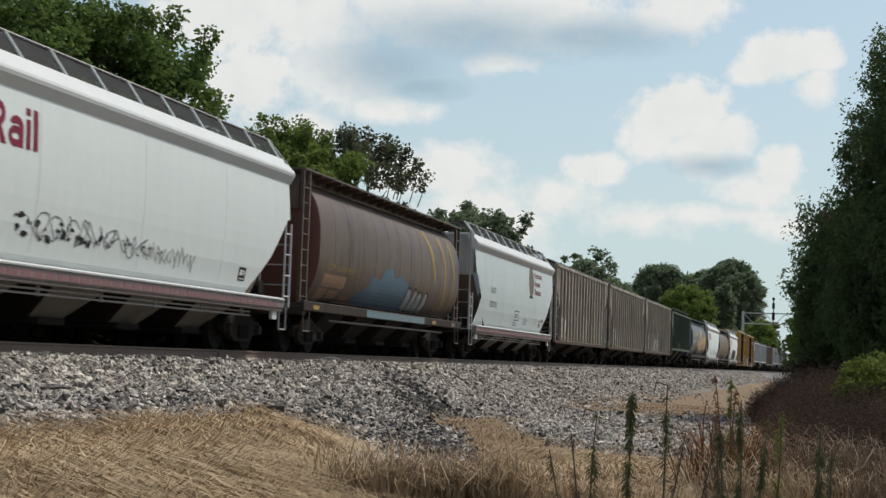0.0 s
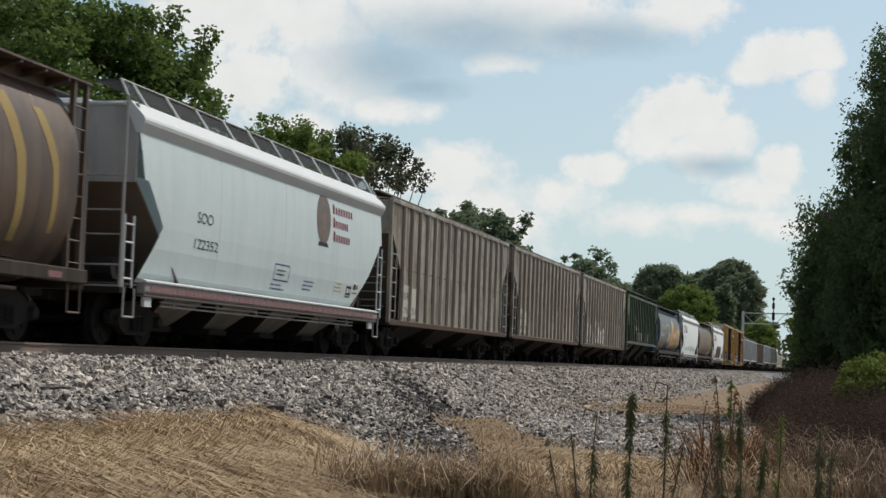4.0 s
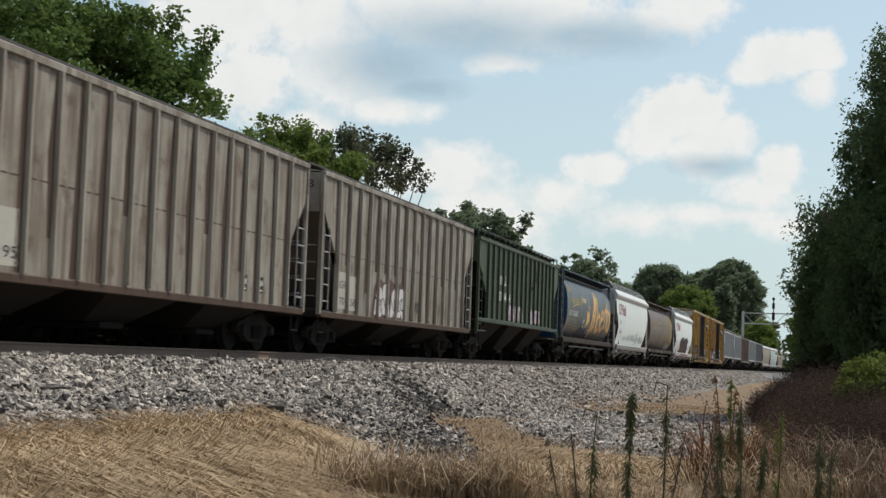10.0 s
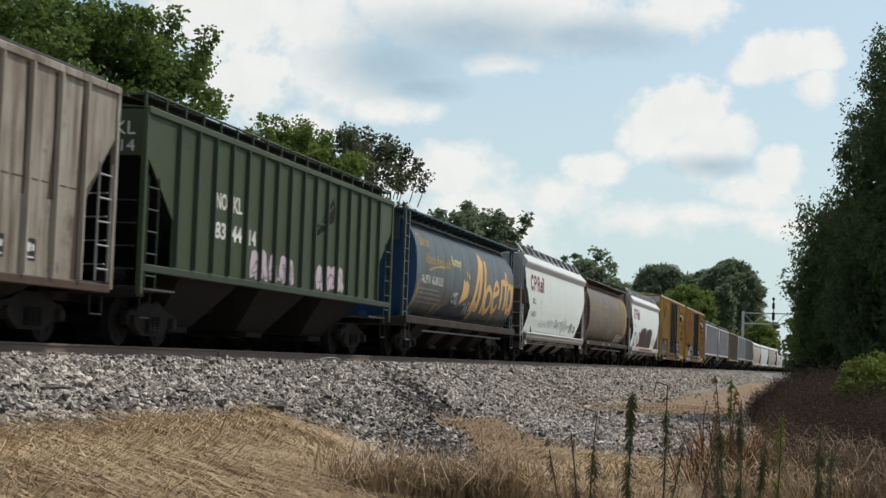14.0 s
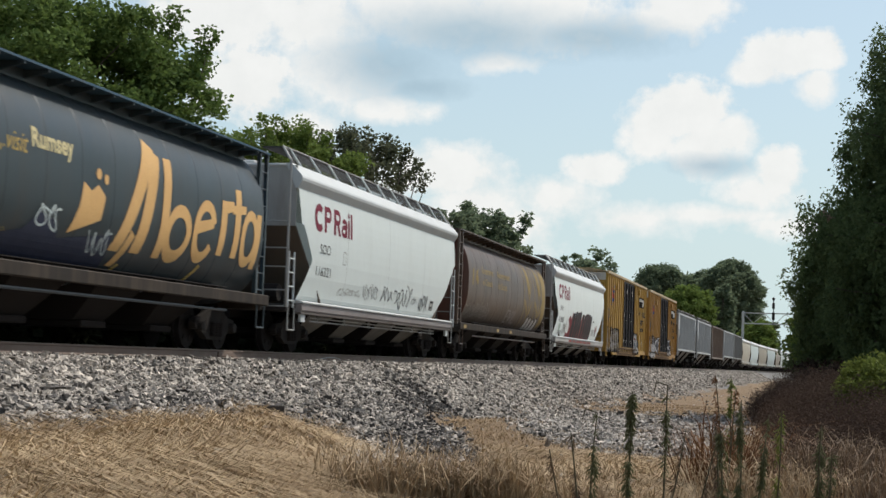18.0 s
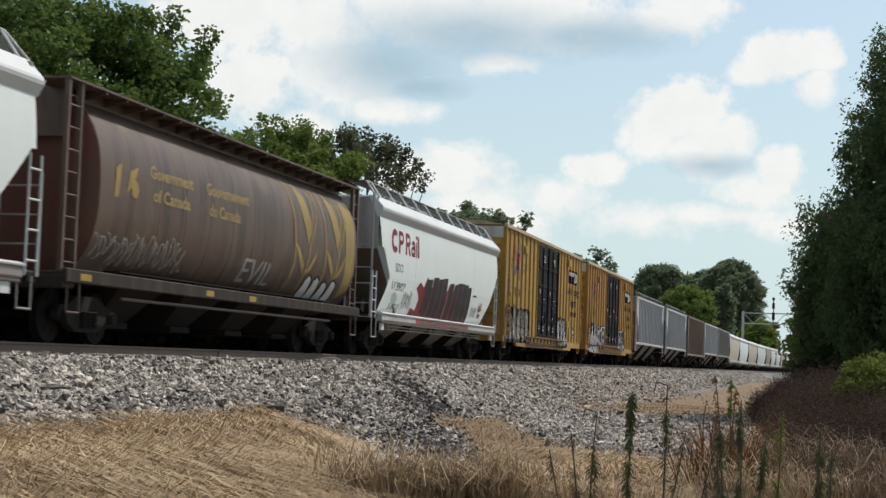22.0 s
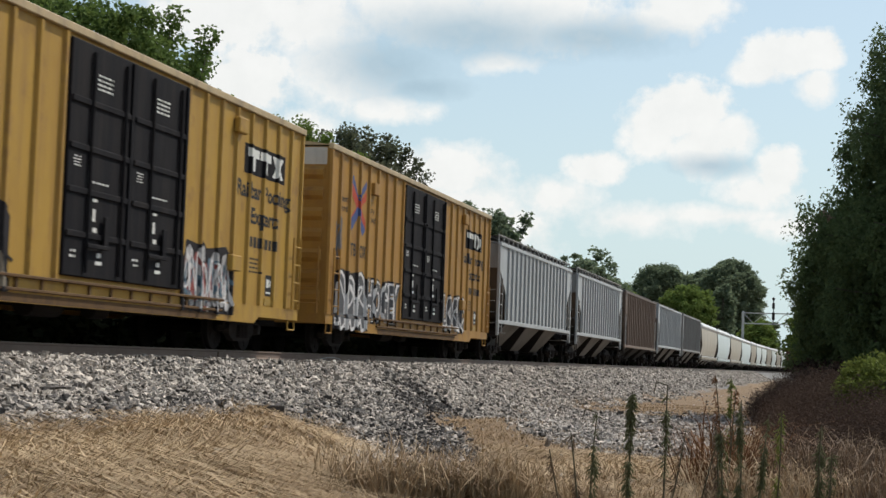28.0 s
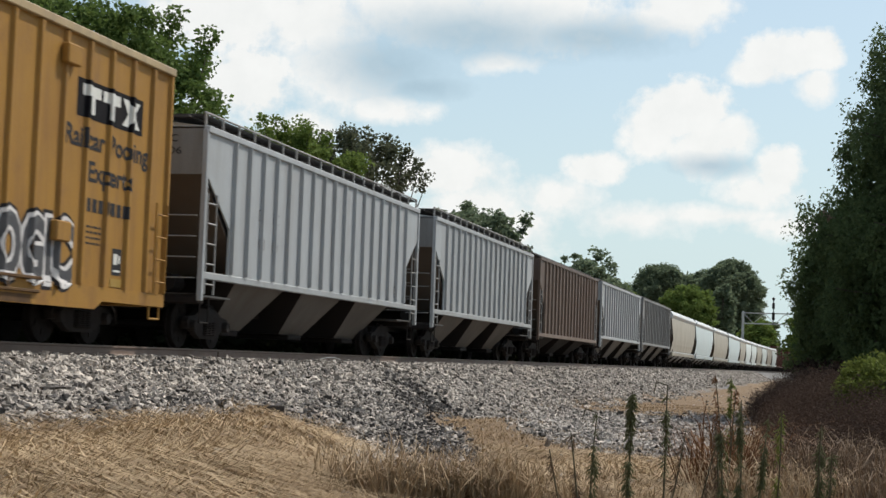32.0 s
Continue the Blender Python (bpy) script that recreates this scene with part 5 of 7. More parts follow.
# brown cylinder with blue spray
car, skin = cylinder_hopper("faded brown cylindrical hopper car with a blue spray-painted patch", -76.55, 8.3)
marks([rect(-6.60, -4.70, 1.62, 1.92), rect(-6.6, -5.9, 1.32, 1.58), rect(-5.75, -5.0, 1.36, 1.56), rect(-4.6, -3.9, 1.36, 1.46)], surface("faded_orange_panel", (0.27, 0.155, 0.09), (0.20, 0.12, 0.075), rough=0.6, scale=3.0), car, skin, 0.006, "faded_panel")
words("CP 603464", -6.45, 2.02, 0.22, M_WHEAT, car, skin, 2.4)
marks([[(-3.5, 1.22), (-3.3, 1.6), (-2.7, 1.75), (-2.4, 2.1), (-1.6, 2.0), (-1.2, 2.32), (-0.5, 2.4), (-0.2, 2.15), (0.6, 2.25), (1.2, 2.1), (1.6, 1.95), (1.8, 1.6), (1.7, 1.2)]], M_SPRAY_BLUE, car, skin, 0.006, "spray_patch", "faded blue spray paint")
marks(outline(fat_letters(1.4, 4.0, 1.25, 2.0, 4, rg), 0.045), M_SPRAY_BLACK, car, skin, 0.012, "spray_outline")
marks(fat_letters(1.4, 4.0, 1.25, 2.0, 4, rg), surface("pale_grey_spray", (0.30, 0.31, 0.31), rough=0.6, scale=3.0), car, skin, 0.008, "spray_lettering")
marks([rect(-3.0, 3.3, 0.99, 1.17)], surface("faded_blue_sill", (0.13, 0.19, 0.215), (0.10, 0.14, 0.165), rough=0.6, scale=2.0), car, lambda z: 1.56, 0.004, "painted_sill")
marks([[(3.4, 3.75), (4.0, 3.0), (4.5, 2.2), (4.65, 2.4), (4.3, 3.2), (3.75, 3.8)], [(5.2, 3.7), (5.7, 2.8), (5.9, 1.5), (6.1, 1.5), (6.0, 2.8), (5.6, 3.7)], [(6.4, 3.6), (6.9, 2.7), (7.0, 1.7), (7.15, 1.7), (7.1, 2.8), (6.7, 3.6)]], M_WHEAT, car, skin, 0.004, "faded_wheat_mark")
for y, m in ((-7.6, M_PLACARD_YEL), (4.3, M_PLACARD_YEL), (6.9, M_PLACARD_RED)):
    part("reflector", boxes((1.56, 1.566, y, y + 0.45, 1.02, 1.12)), m, car)

# pale grey hopper with crest
car, skin = smooth_hopper("pale grey-blue covered hopper car with a round crest and red lettering", -58.17, body=M_SKYGREY)
words("SOO", -5.23, 2.38, 0.30, M_CHAR, car, skin, 0.83)
words("122352", -5.35, 1.89, 0.28, M_CHAR, car, skin, 1.32)
marks([oval(2.78, 3.17, 0.56, 0.60, 28)], surface("dark_crest", (0.14, 0.125, 0.11), (0.09, 0.08, 0.075), rough=0.6, scale=4.0), car, skin, 0.004, "emblem", "dark oval crest")
marks(ringed(2.78, 3.17, 0.50, 0.54, 0.05, 28) + ringed(2.78, 3.17, 0.36, 0.40, 0.04, 24) + [oval(2.78, 3.12, 0.16, 0.20, 10), rect(2.5, 3.06, 2.92, 2.98)], M_OXIDE_RIB, car, skin, 0.008, "emblem")
marks([[(2.45, 2.62), (3.1, 2.62), (3.2, 2.52), (2.36, 2.52)]], M_CHAR, car, skin, 0.004, "emblem")
wordmark(3.52, 3.36, [0.145] + [0.13] * 7, [0.24] + [0.18] * 7, 0.085, M_RED, car, skin)
wordmark(3.54, 3.03, [0.13] + [0.11] * 6, [0.25] + [0.18] * 6, 0.075, M_RED, car, skin)
wordmark(3.57, 2.70, [0.14] + [0.12] * 6, [0.25] + [0.18] * 6, 0.085, M_RED, car, skin)
marks(outline([rect(-0.5, 0.5, 1.56, 1.90)], 0.03), M_LOGO_BLUE, car, skin, 0.005, "sticker")
small_print(car, skin, -0.35, 0.4, 1.76, 2)
small_print(car, skin, -0.6, 0.4, 1.44, 2, material=M_LOGO_BLUE)
small_print(car, skin, 1.6, 2.4, 1.62, 3, material=M_LOGO_BLUE)
small_print(car, skin, 4.1, 4.7, 1.7, 3, material=M_GOLD)
hopper_dress(car, skin)
placard(car, skin, 5.55, 1.50, 0.55, 0.34, M_PALE, M_CHAR)

# three dirty beige ribbed hoppers
M_SPOT = surface("fresh_cream_panel", (0.44, 0.42, 0.36), (0.36, 0.34, 0.29), rough=0.6, scale=3.0)


def beige_dress(car, skin, number, half):
    marks([rect(-6.96, -6.22, 1.12, 2.02), rect(-6.0, -5.35, 1.10, 1.96)], M_SPOT, car, skin, 0.003, "repainted_panel")
    words("IGR", -6.80, 1.62, 0.28, M_CHAR, car, skin, 0.56)
    words(number[:2], -6.78, 1.22, 0.26, M_CHAR, car, skin, 0.46)
    words(number[2:], -5.82, 1.22, 0.26, M_CHAR, car, skin, 0.46)
    end_words(number, 0.60, -half, 3.92, 0.26, M_CHAR, car, 0.72)
    for y in (4.25, 5.25):
        placard(car, skin, y, 1.22, 0.38, 0.34)
    marks([rect(-7.6 + k * 0.95, -7.6 + k * 0.95 + 0.86, 2.44, 2.465) for k in range(16)], M_RUST, car, skin, 0.003, "weld_seam")


car, skin = ribbed_hopper("dirty beige ribbed hopper car with brown-stained ribs", -41.1, 8.35, ribs=16, rib_span=14.18, rust_and_shade=M_RUST)
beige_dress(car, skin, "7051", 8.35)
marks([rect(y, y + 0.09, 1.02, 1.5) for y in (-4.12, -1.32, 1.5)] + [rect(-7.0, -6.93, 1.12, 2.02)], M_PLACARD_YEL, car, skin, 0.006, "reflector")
car, skin = ribbed_hopper("dirty beige ribbed hopper car with brown-stained ribs", -23.15, 8.4, ribs=16, rib_span=14.2, rust_and_shade=M_RUST)
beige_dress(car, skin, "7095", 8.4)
car, skin = ribbed_hopper("dirty beige ribbed hopper car with white graffiti", -5.1, 8.35, ribs=16, rib_span=14.2, rust_and_shade=M_RUST)
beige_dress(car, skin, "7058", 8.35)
rg = random.Random(8)
marks([[(-3.85, 1.0), (-3.6, 1.8), (-3.2, 2.1), (-2.6, 1.95), (-2.1, 2.12), (-1.4, 1.95), (-0.8, 2.05), (-0.3, 1.9), (-0.2, 1.03)]], surface("brown_spray", (0.10, 0.045, 0.035), rough=0.6, scale=3.0), car, skin, 0.005, "spray_outline")
blk = fat_letters(-3.6, -0.35, 1.04, 1.96, 4, rg)
marks(blk, M_SPRAY_WHITE, car, skin, 0.009, "spray_lettering", "white spray-painted letter forms")
marks(scribble(-3.5, -0.5, 1.15, 1.7, 6, 0.035, rg), M_CHAR, car, skin, 0.013, "spray_tag")
marks(scribble(0.4, 1.5, 1.2, 1.65, 6, 0.03, rg), M_CHAR, car, skin, 0.006, "scrawl")

# green ribbed hopper
car, skin = ribbed_hopper("dull green ribbed hopper car with white lettering and pink graffiti", 12.85, 8.4, z0=1.45, z1=4.15, ribs=16, rib_span=13.9, body=M_GREEN, rib=M_GREEN_RIB, slope=M_BLACK,
                          railing=True, bar=M_GREEN_RIB, cut=(3.42, 2.30, 1.36))
for txt, y, z, w in (("NO", -4.93, 2.76, 0.6), ("KL", -4.0, 2.76, 0.55), ("83", -4.92, 2.18, 0.58), ("44", -3.99, 2.18, 0.58), ("14", -3.05, 2.18, 0.5)):
    words(txt, y, z, 0.44, M_PALE, car, skin, w, bold=0.012)
end_words("NOKL", 0.35, -8.4, 3.72, 0.34, M_PALE, car, 1.0)
end_words("834414", 0.35, -8.4, 3.42, 0.30, M_PALE, car, 1.0)
rg = random.Random(9)
for a, b, n in ((-2.85, 0.1, 5), (1.75, 4.0, 4)):
    q = fat_letters(a, b, 1.48, 2.16, n, rg)
    marks(q, M_SPRAY_LILAC, car, skin, 0.006, "spray_lettering", "pale pink spray-painted letter forms")
    marks(scribble(a + 0.1, b - 0.1, 1.55, 2.0, n, 0.03, rg), M_SPRAY_GREY, car, skin, 0.011, "spray_tag")
marks([[(1.3, 2.62), (1.3, 2.9), (1.9, 3.05), (2.9, 3.75), (3.05, 3.5), (3.0, 3.2), (2.2, 2.9)]], M_BLACK, car, skin, 0.005, "emblem", "black slanted road emblem")
marks([rect(1.5, 2.7, 3.02, 3.08)] + stroke([(1.4, 2.75), (2.9, 3.55)], 0.04), M_GREEN, car, skin, 0.009, "emblem")
small_print(car, skin, -7.2, -6.3, 3.9, 3, material=M_GREEN_RIB)

# dark teal cylinder
car, skin = cylinder_hopper("dark teal cylindrical hopper car with large pale orange lettering", 31.6, 8.35, body=M_TEAL, end=M_BLUE, trim=M_TEAL, board=M_BOARD_BLUE, seam=M_TEAL_SEAM)
words("Take an", -7.05, 3.30, 0.50, M_GOLD, car, skin, 1.5, shear=0.3)
words("Alberta Break...visit", -6.25, 2.82, 0.44, M_GOLD, car, skin, 3.4, shear=0.3)
words("Rumsey", -2.75, 2.96, 0.42, surface("cream_lettering", (0.60, 0.52, 0.28), (0.50, 0.42, 0.22), rough=0.55, scale=3.0), car, skin, 1.45, bold=0.012)
marks(stroke([(-5.7, 2.62), (-5.0, 2.74), (-4.2, 2.80), (-3.7, 2.80)], 0.05), M_GOLD, car, skin, 0.006, "underline")
words("ALPX 628423", -6.65, 2.22, 0.36, M_PALE, car, skin, 2.75)
small_print(car, skin, -6.9, -3.5, 2.02, 4, step=0.13, h=0.05, material=M_SMOKE)
words("Heritage", -3.75, 1.52, 0.26, M_GOLD, car, skin, 1.0)
# the province's mark, drawn as brushed strokes
A = []
A += [[(0.45, 1.60), (0.85, 1.60), (2.05, 3.50), (1.65, 3.66)], [(0.75, 1.35), (1.0, 1.35), (1.35, 1.9), (1.15, 2.0)]]
A += [[(1.30, 1.62), (1.72, 1.62), (2.25, 3.40), (1.85, 3.50)]]
A += [[(2.30, 1.60), (2.62, 1.60), (2.80, 3.42), (2.44, 3.42)]]
A += ringed(3.20, 2.10, 0.62, 0.55, 0.24, 18, slant=0.15)
A += ringed(4.50, 2.25, 0.58, 0.62, 0.22, 16, 20, 330, slant=0.15) + [[(4.0, 2.15), (4.95, 2.35), (5.0, 2.55), (4.0, 2.4)]]
A += [[(5.25, 1.85), (5.55, 1.85), (5.70, 2.95), (5.38, 2.95)], [(5.62, 2.70), (6.0, 2.78), (6.05, 2.98), (5.6, 2.95)]]
A += [[(6.05, 1.85), (6.35, 1.85), (6.50, 3.25), (6.18, 3.25)], [(5.95, 2.72), (6.75, 2.78), (6.75, 2.95), (5.95, 2.9)]]
A += ringed(7.0, 2.30, 0.50, 0.60, 0.22, 16, slant=0.12) + [[(7.30, 1.70), (7.56, 1.70), (7.70, 2.85), (7.42, 2.85)]]
marks(A, M_ORANGE, car, skin, 0.006, "emblem", "large pale orange brushed name")
marks([[(-1.25, 1.75), (-0.15, 2.05), (-0.05, 2.45), (-0.35, 2.62), (-0.6, 2.50), (-0.9, 2.62), (-1.0, 2.2)], oval(-0.35, 2.80, 0.1, 0.1, 8), oval(-0.05, 2.74, 0.09, 0.09, 8)], M_ORANGE, car, skin, 0.006, "emblem")
rg = random.Random(4)
marks([[(-3.6, 1.25), (-3.4, 1.6), (-2.7, 1.7), (-2.3, 2.0), (-1.7, 1.9), (-1.5, 1.65), (-0.6, 1.75), (0.4, 1.85), (0.55, 1.25)]], surface("navy_spray", (0.018, 0.026, 0.06), rough=0.6, scale=2.0), car, skin, 0.010, "spray_patch")
marks(scribble(-2.4, -1.6, 1.75, 2.2, 2, 0.04, rg) + scribble(-0.4, 0.4, 1.4, 1.9, 3, 0.03, rg), M_SKYGREY, car, skin, 0.014, "spray_tag")
marks([[(-7.2, 1.35), (-7.05, 1.35), (-6.85, 2.3), (-6.95, 2.3)], [(-4.55, 1.28), (-4.42, 1.28), (-4.1, 1.62), (-4.2, 1.66)], [(0.9, 1.15), (1.02, 1.15), (1.25, 1.4), (1.13, 1.42)], [(4.2, 1.15), (4.35, 1.15), (4.75, 1.6), (4.6, 1.62)]], M_GOLD, car, skin, 0.005, "stripe")

# white hopper
car, skin = smooth_hopper("white smooth-sided covered hopper car with red lettering", 50.0, stripe=False)
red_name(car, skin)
words("SOO", -6.31, 2.34, 0.33, M_CHAR, car, skin, 0.83)
words("116321", -6.57, 1.82, 0.32, M_CHAR, car, skin, 1.25)
hopper_dress(car, skin)
marks(outline([rect(-4.4, -4.15, 2.2, 2.5)], 0.02), M_SMOKE, car, skin, 0.005, "stencil")
rg = random.Random(6)
for y0_, y1_, z0_, z1_, n_, w_ in ((-2.3, -0.9, 1.42, 1.85, 5, 0.022), (-0.5, 0.6, 1.38, 1.9, 3, 0.03), (0.9, 2.7, 1.34, 2.0, 4, 0.034), (2.8, 3.4, 1.5, 1.72, 4, 0.016), (3.7, 4.7, 1.32, 1.85, 4, 0.034)):
    marks(scribble(y0_, y1_, z0_, z1_, n_, w_, rg), M_SPRAY_BLACK if w_ > 0.025 else M_SPRAY_GREY, car, skin, 0.006, "spray_tag")
marks(scribble(-4.5, -2.6, 1.45, 1.65, 6, 0.02, rg), M_SMOKE, car, skin, 0.006, "worn_spray")

# brown cylinder with wheat
car, skin = cylinder_hopper("brown cylindrical hopper car with yellow wheat and lettering", 67.3, 8.4)
M_GOLD_DULL = surface("dull_gold_lettering", (0.30, 0.215, 0.08), (0.20, 0.14, 0.055), rough=0.6, scale=2.5)
words("Government", -5.25, 2.98, 0.32, M_GOLD_DULL, car, skin, 2.05, bold=0.008)
words("of Canada", -5.10, 2.58, 0.32, M_GOLD_DULL, car, skin, 1.75, bold=0.008)
words("Gouvernement", -2.50, 2.98, 0.32, M_GOLD_DULL, car, skin, 2.4, bold=0.008)
words("du Canada", -2.35, 2.58, 0.32, M_GOLD_DULL, car, skin, 1.75, bold=0.008)
marks([[(-6.75, 2.5), (-6.6, 2.5), (-6.45, 3.1), (-6.7, 3.0)], [(-6.25, 2.6), (-6.0, 2.75), (-5.75, 3.1), (-6.1, 3.0)], oval(-5.9, 2.7, 0.14, 0.16, 8, 0.2)], M_WHEAT, car, skin, 0.006, "small_wheat_mark")
for cy in (3.7, 6.0):
    wheat = stroke([(cy - 1.1, 3.85), (cy - 0.75, 3.0), (cy - 0.6, 2.0), (cy - 0.75, 1.25)], 0.10)
    wheat += [[(cy - 0.55, 3.85), (cy + 0.1, 3.6), (cy + 0.45, 3.0), (cy + 0.3, 2.45), (cy - 0.15, 3.05)], [(cy - 0.7, 2.5), (cy - 0.3, 2.1), (cy + 0.1, 1.8), (cy + 0.12, 2.0), (cy - 0.3, 2.35)], [(cy + 0.15, 1.75), (cy + 0.6, 2.1), (cy + 1.0, 2.45), (cy + 0.95, 2.25), (cy + 0.6, 1.9)]]
    wheat += stroke([(cy + 0.9, 3.8), (cy + 0.85, 3.1), (cy + 0.4, 2.4), (cy + 0.15, 1.3)], 0.09) + stroke([(cy + 0.55, 3.85), (cy + 0.6, 3.3), (cy + 0.42, 2.7)], 0.08)
    tagged(marks(wheat, M_WHEAT, car, skin, 0.006, "wheat_mark", "faded yellow ears of wheat"), "faded yellow ears of wheat", kind="stuff")
marks([[(6.9, 3.75), (7.7, 3.6), (7.75, 1.6), (7.1, 1.35), (7.0, 2.6)]], M_WHEAT, car, skin, 0.003, "wheat_mark")
rg = random.Random(12)
marks(scribble(-7.2, -3.2, 1.35, 1.95, 16, 0.022, rg), surface("chalk", (0.40, 0.38, 0.35), rough=0.9, scale=4.0), car, skin, 0.006, "chalk_scrawl")
words("EVIL", -0.2, 1.42, 0.72, M_SMOKE, car, skin, 2.05, shear=0.15, name="chalk_scrawl")
q = fat_letters(4.15, 6.75, 0.98, 1.85, 4, rg)
marks([[(y, z) for y, z in p_] for p_ in q], M_SPRAY_WHITE, car, skin, 0.012, "spray_lettering", "white spray-painted letter forms")
marks(outline(q, 0.05), M_CHAR, car, skin, 0.016, "spray_outline")
for y in (-7.9, -2.35, 0.1):
    part("reflector", boxes((1.56, 1.566, y, y + 0.4, 1.02, 1.13)), M_PLACARD_YEL, car)

# white hopper with red and black graffiti
car, skin = smooth_hopper("white covered hopper car with large red and black graffiti", 85.68, stripe=False, sill_paint=M_PALE_SILL)
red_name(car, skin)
words("SOO", -6.31, 2.34, 0.33, M_SPRAY_GREY, car, skin, 0.83)
words("113907", -6.62, 1.82, 0.34, M_CHAR, car, skin, 1.55)
hopper_dress(car, skin)
rg = random.Random(14)
marks([[(-4.3, 1.2), (-4.1, 1.42), (-3.6, 1.35), (-3.35, 1.7), (-3.75, 2.0), (-3.3, 2.2), (-2.9, 2.05), (-2.5, 2.38), (-1.9, 2.1), (-1.5, 2.3), (-1.0, 2.02), (-0.4, 2.25), (0.0, 2.0), (0.5, 2.3), (0.9, 2.05), (1.4, 2.36), (1.9, 2.4), (2.5, 2.44), (3.0, 2.1), (3.4, 2.2), (3.55, 1.5), (3.3, 1.2)]], M_SPRAY_RED, car, skin, 0.005, "spray_patch", "crimson spray-painted ground")
pink = []
for y in (-3.0, -1.55, -0.2, 1.0, 2.6):
    pink.append([(y, 1.22), (y + 0.35, 1.22), (y + 0.8, 2.2), (y + 0.5, 2.25)])
marks(pink, M_SPRAY_PINK, car, skin, 0.009, "spray_tag")
blkp = []
for y, w, sl in ((-2.95, 0.55, 0.35), (-2.15, 0.45, 0.5), (-1.55, 0.5, 0.55), (-0.75, 0.45, 0.3), (0.0, 0.42, 0.5), (0.75, 0.42, 0.45), (1.35, 0.75, 0.3), (2.15, 0.6, 0.25), (2.9, 0.42, 0.2)):
    h = rg.uniform(2.25, 2.42)
    w *= 1.32
    h += 0.08
    blkp.append([(y, 1.26), (y + w * 0.8, 1.2), (y + w + sl * 0.5, 1.75), (y + w + sl, h), (y + sl * 0.9, h - 0.04), (y + sl * 0.4, 1.8)])
blkp.append(oval(2.3, 2.15, 0.5, 0.3, 12, 0.15, rg))
marks(blkp, M_SPRAY_BLACK, car, skin, 0.013, "spray_lettering", "black slanted letter forms")
marks([q for p_ in blkp[:9] for q in stroke(p_[4:] + p_[:1], 0.035)], M_SPRAY_PINK, car, skin, 0.017, "spray_outline")
marks([rect(-3.9, 3.2, 0.975, 1.09)], M_SPRAY_PINK, car, lambda z: 1.62, 0.004, "painted_sill")
for a_ in (-3.0, -1.9, -0.8, 0.4, 1.4, 2.3):
    marks([rect(a_, a_ + rg.uniform(0.2, 0.5), 0.985, 1.085)], M_SPRAY_GREY, car, lambda z: 1.62, 0.008, "sill_patch")
marks(scribble(-5.2, -4.2, 1.3, 1.9, 5, 0.03, rg) + scribble(3.9, 4.7, 1.4, 1.8, 5, 0.025, rg) + scribble(-6.6, -5.4, 1.25, 1.5, 4, 0.03, rg), M_SPRAY_GREY, car, skin, 0.006, "scrawl")
marks(scribble(5.0, 5.6, 1.6, 1.95, 5, 0.03, rg), M_SPRAY_PINK, car, skin, 0.006, "scrawl")
marks([oval(-6.1, 1.58, 0.28, 0.2, 12, 0.25, rg)], M_SPRAY_TEAL, car, skin, 0.004, "spray_patch")
marks([oval(4.3, 2.12, 0.3, 0.03, 10, 0.2, rg)], M_CHAR, car, skin, 0.006, "scrawl")


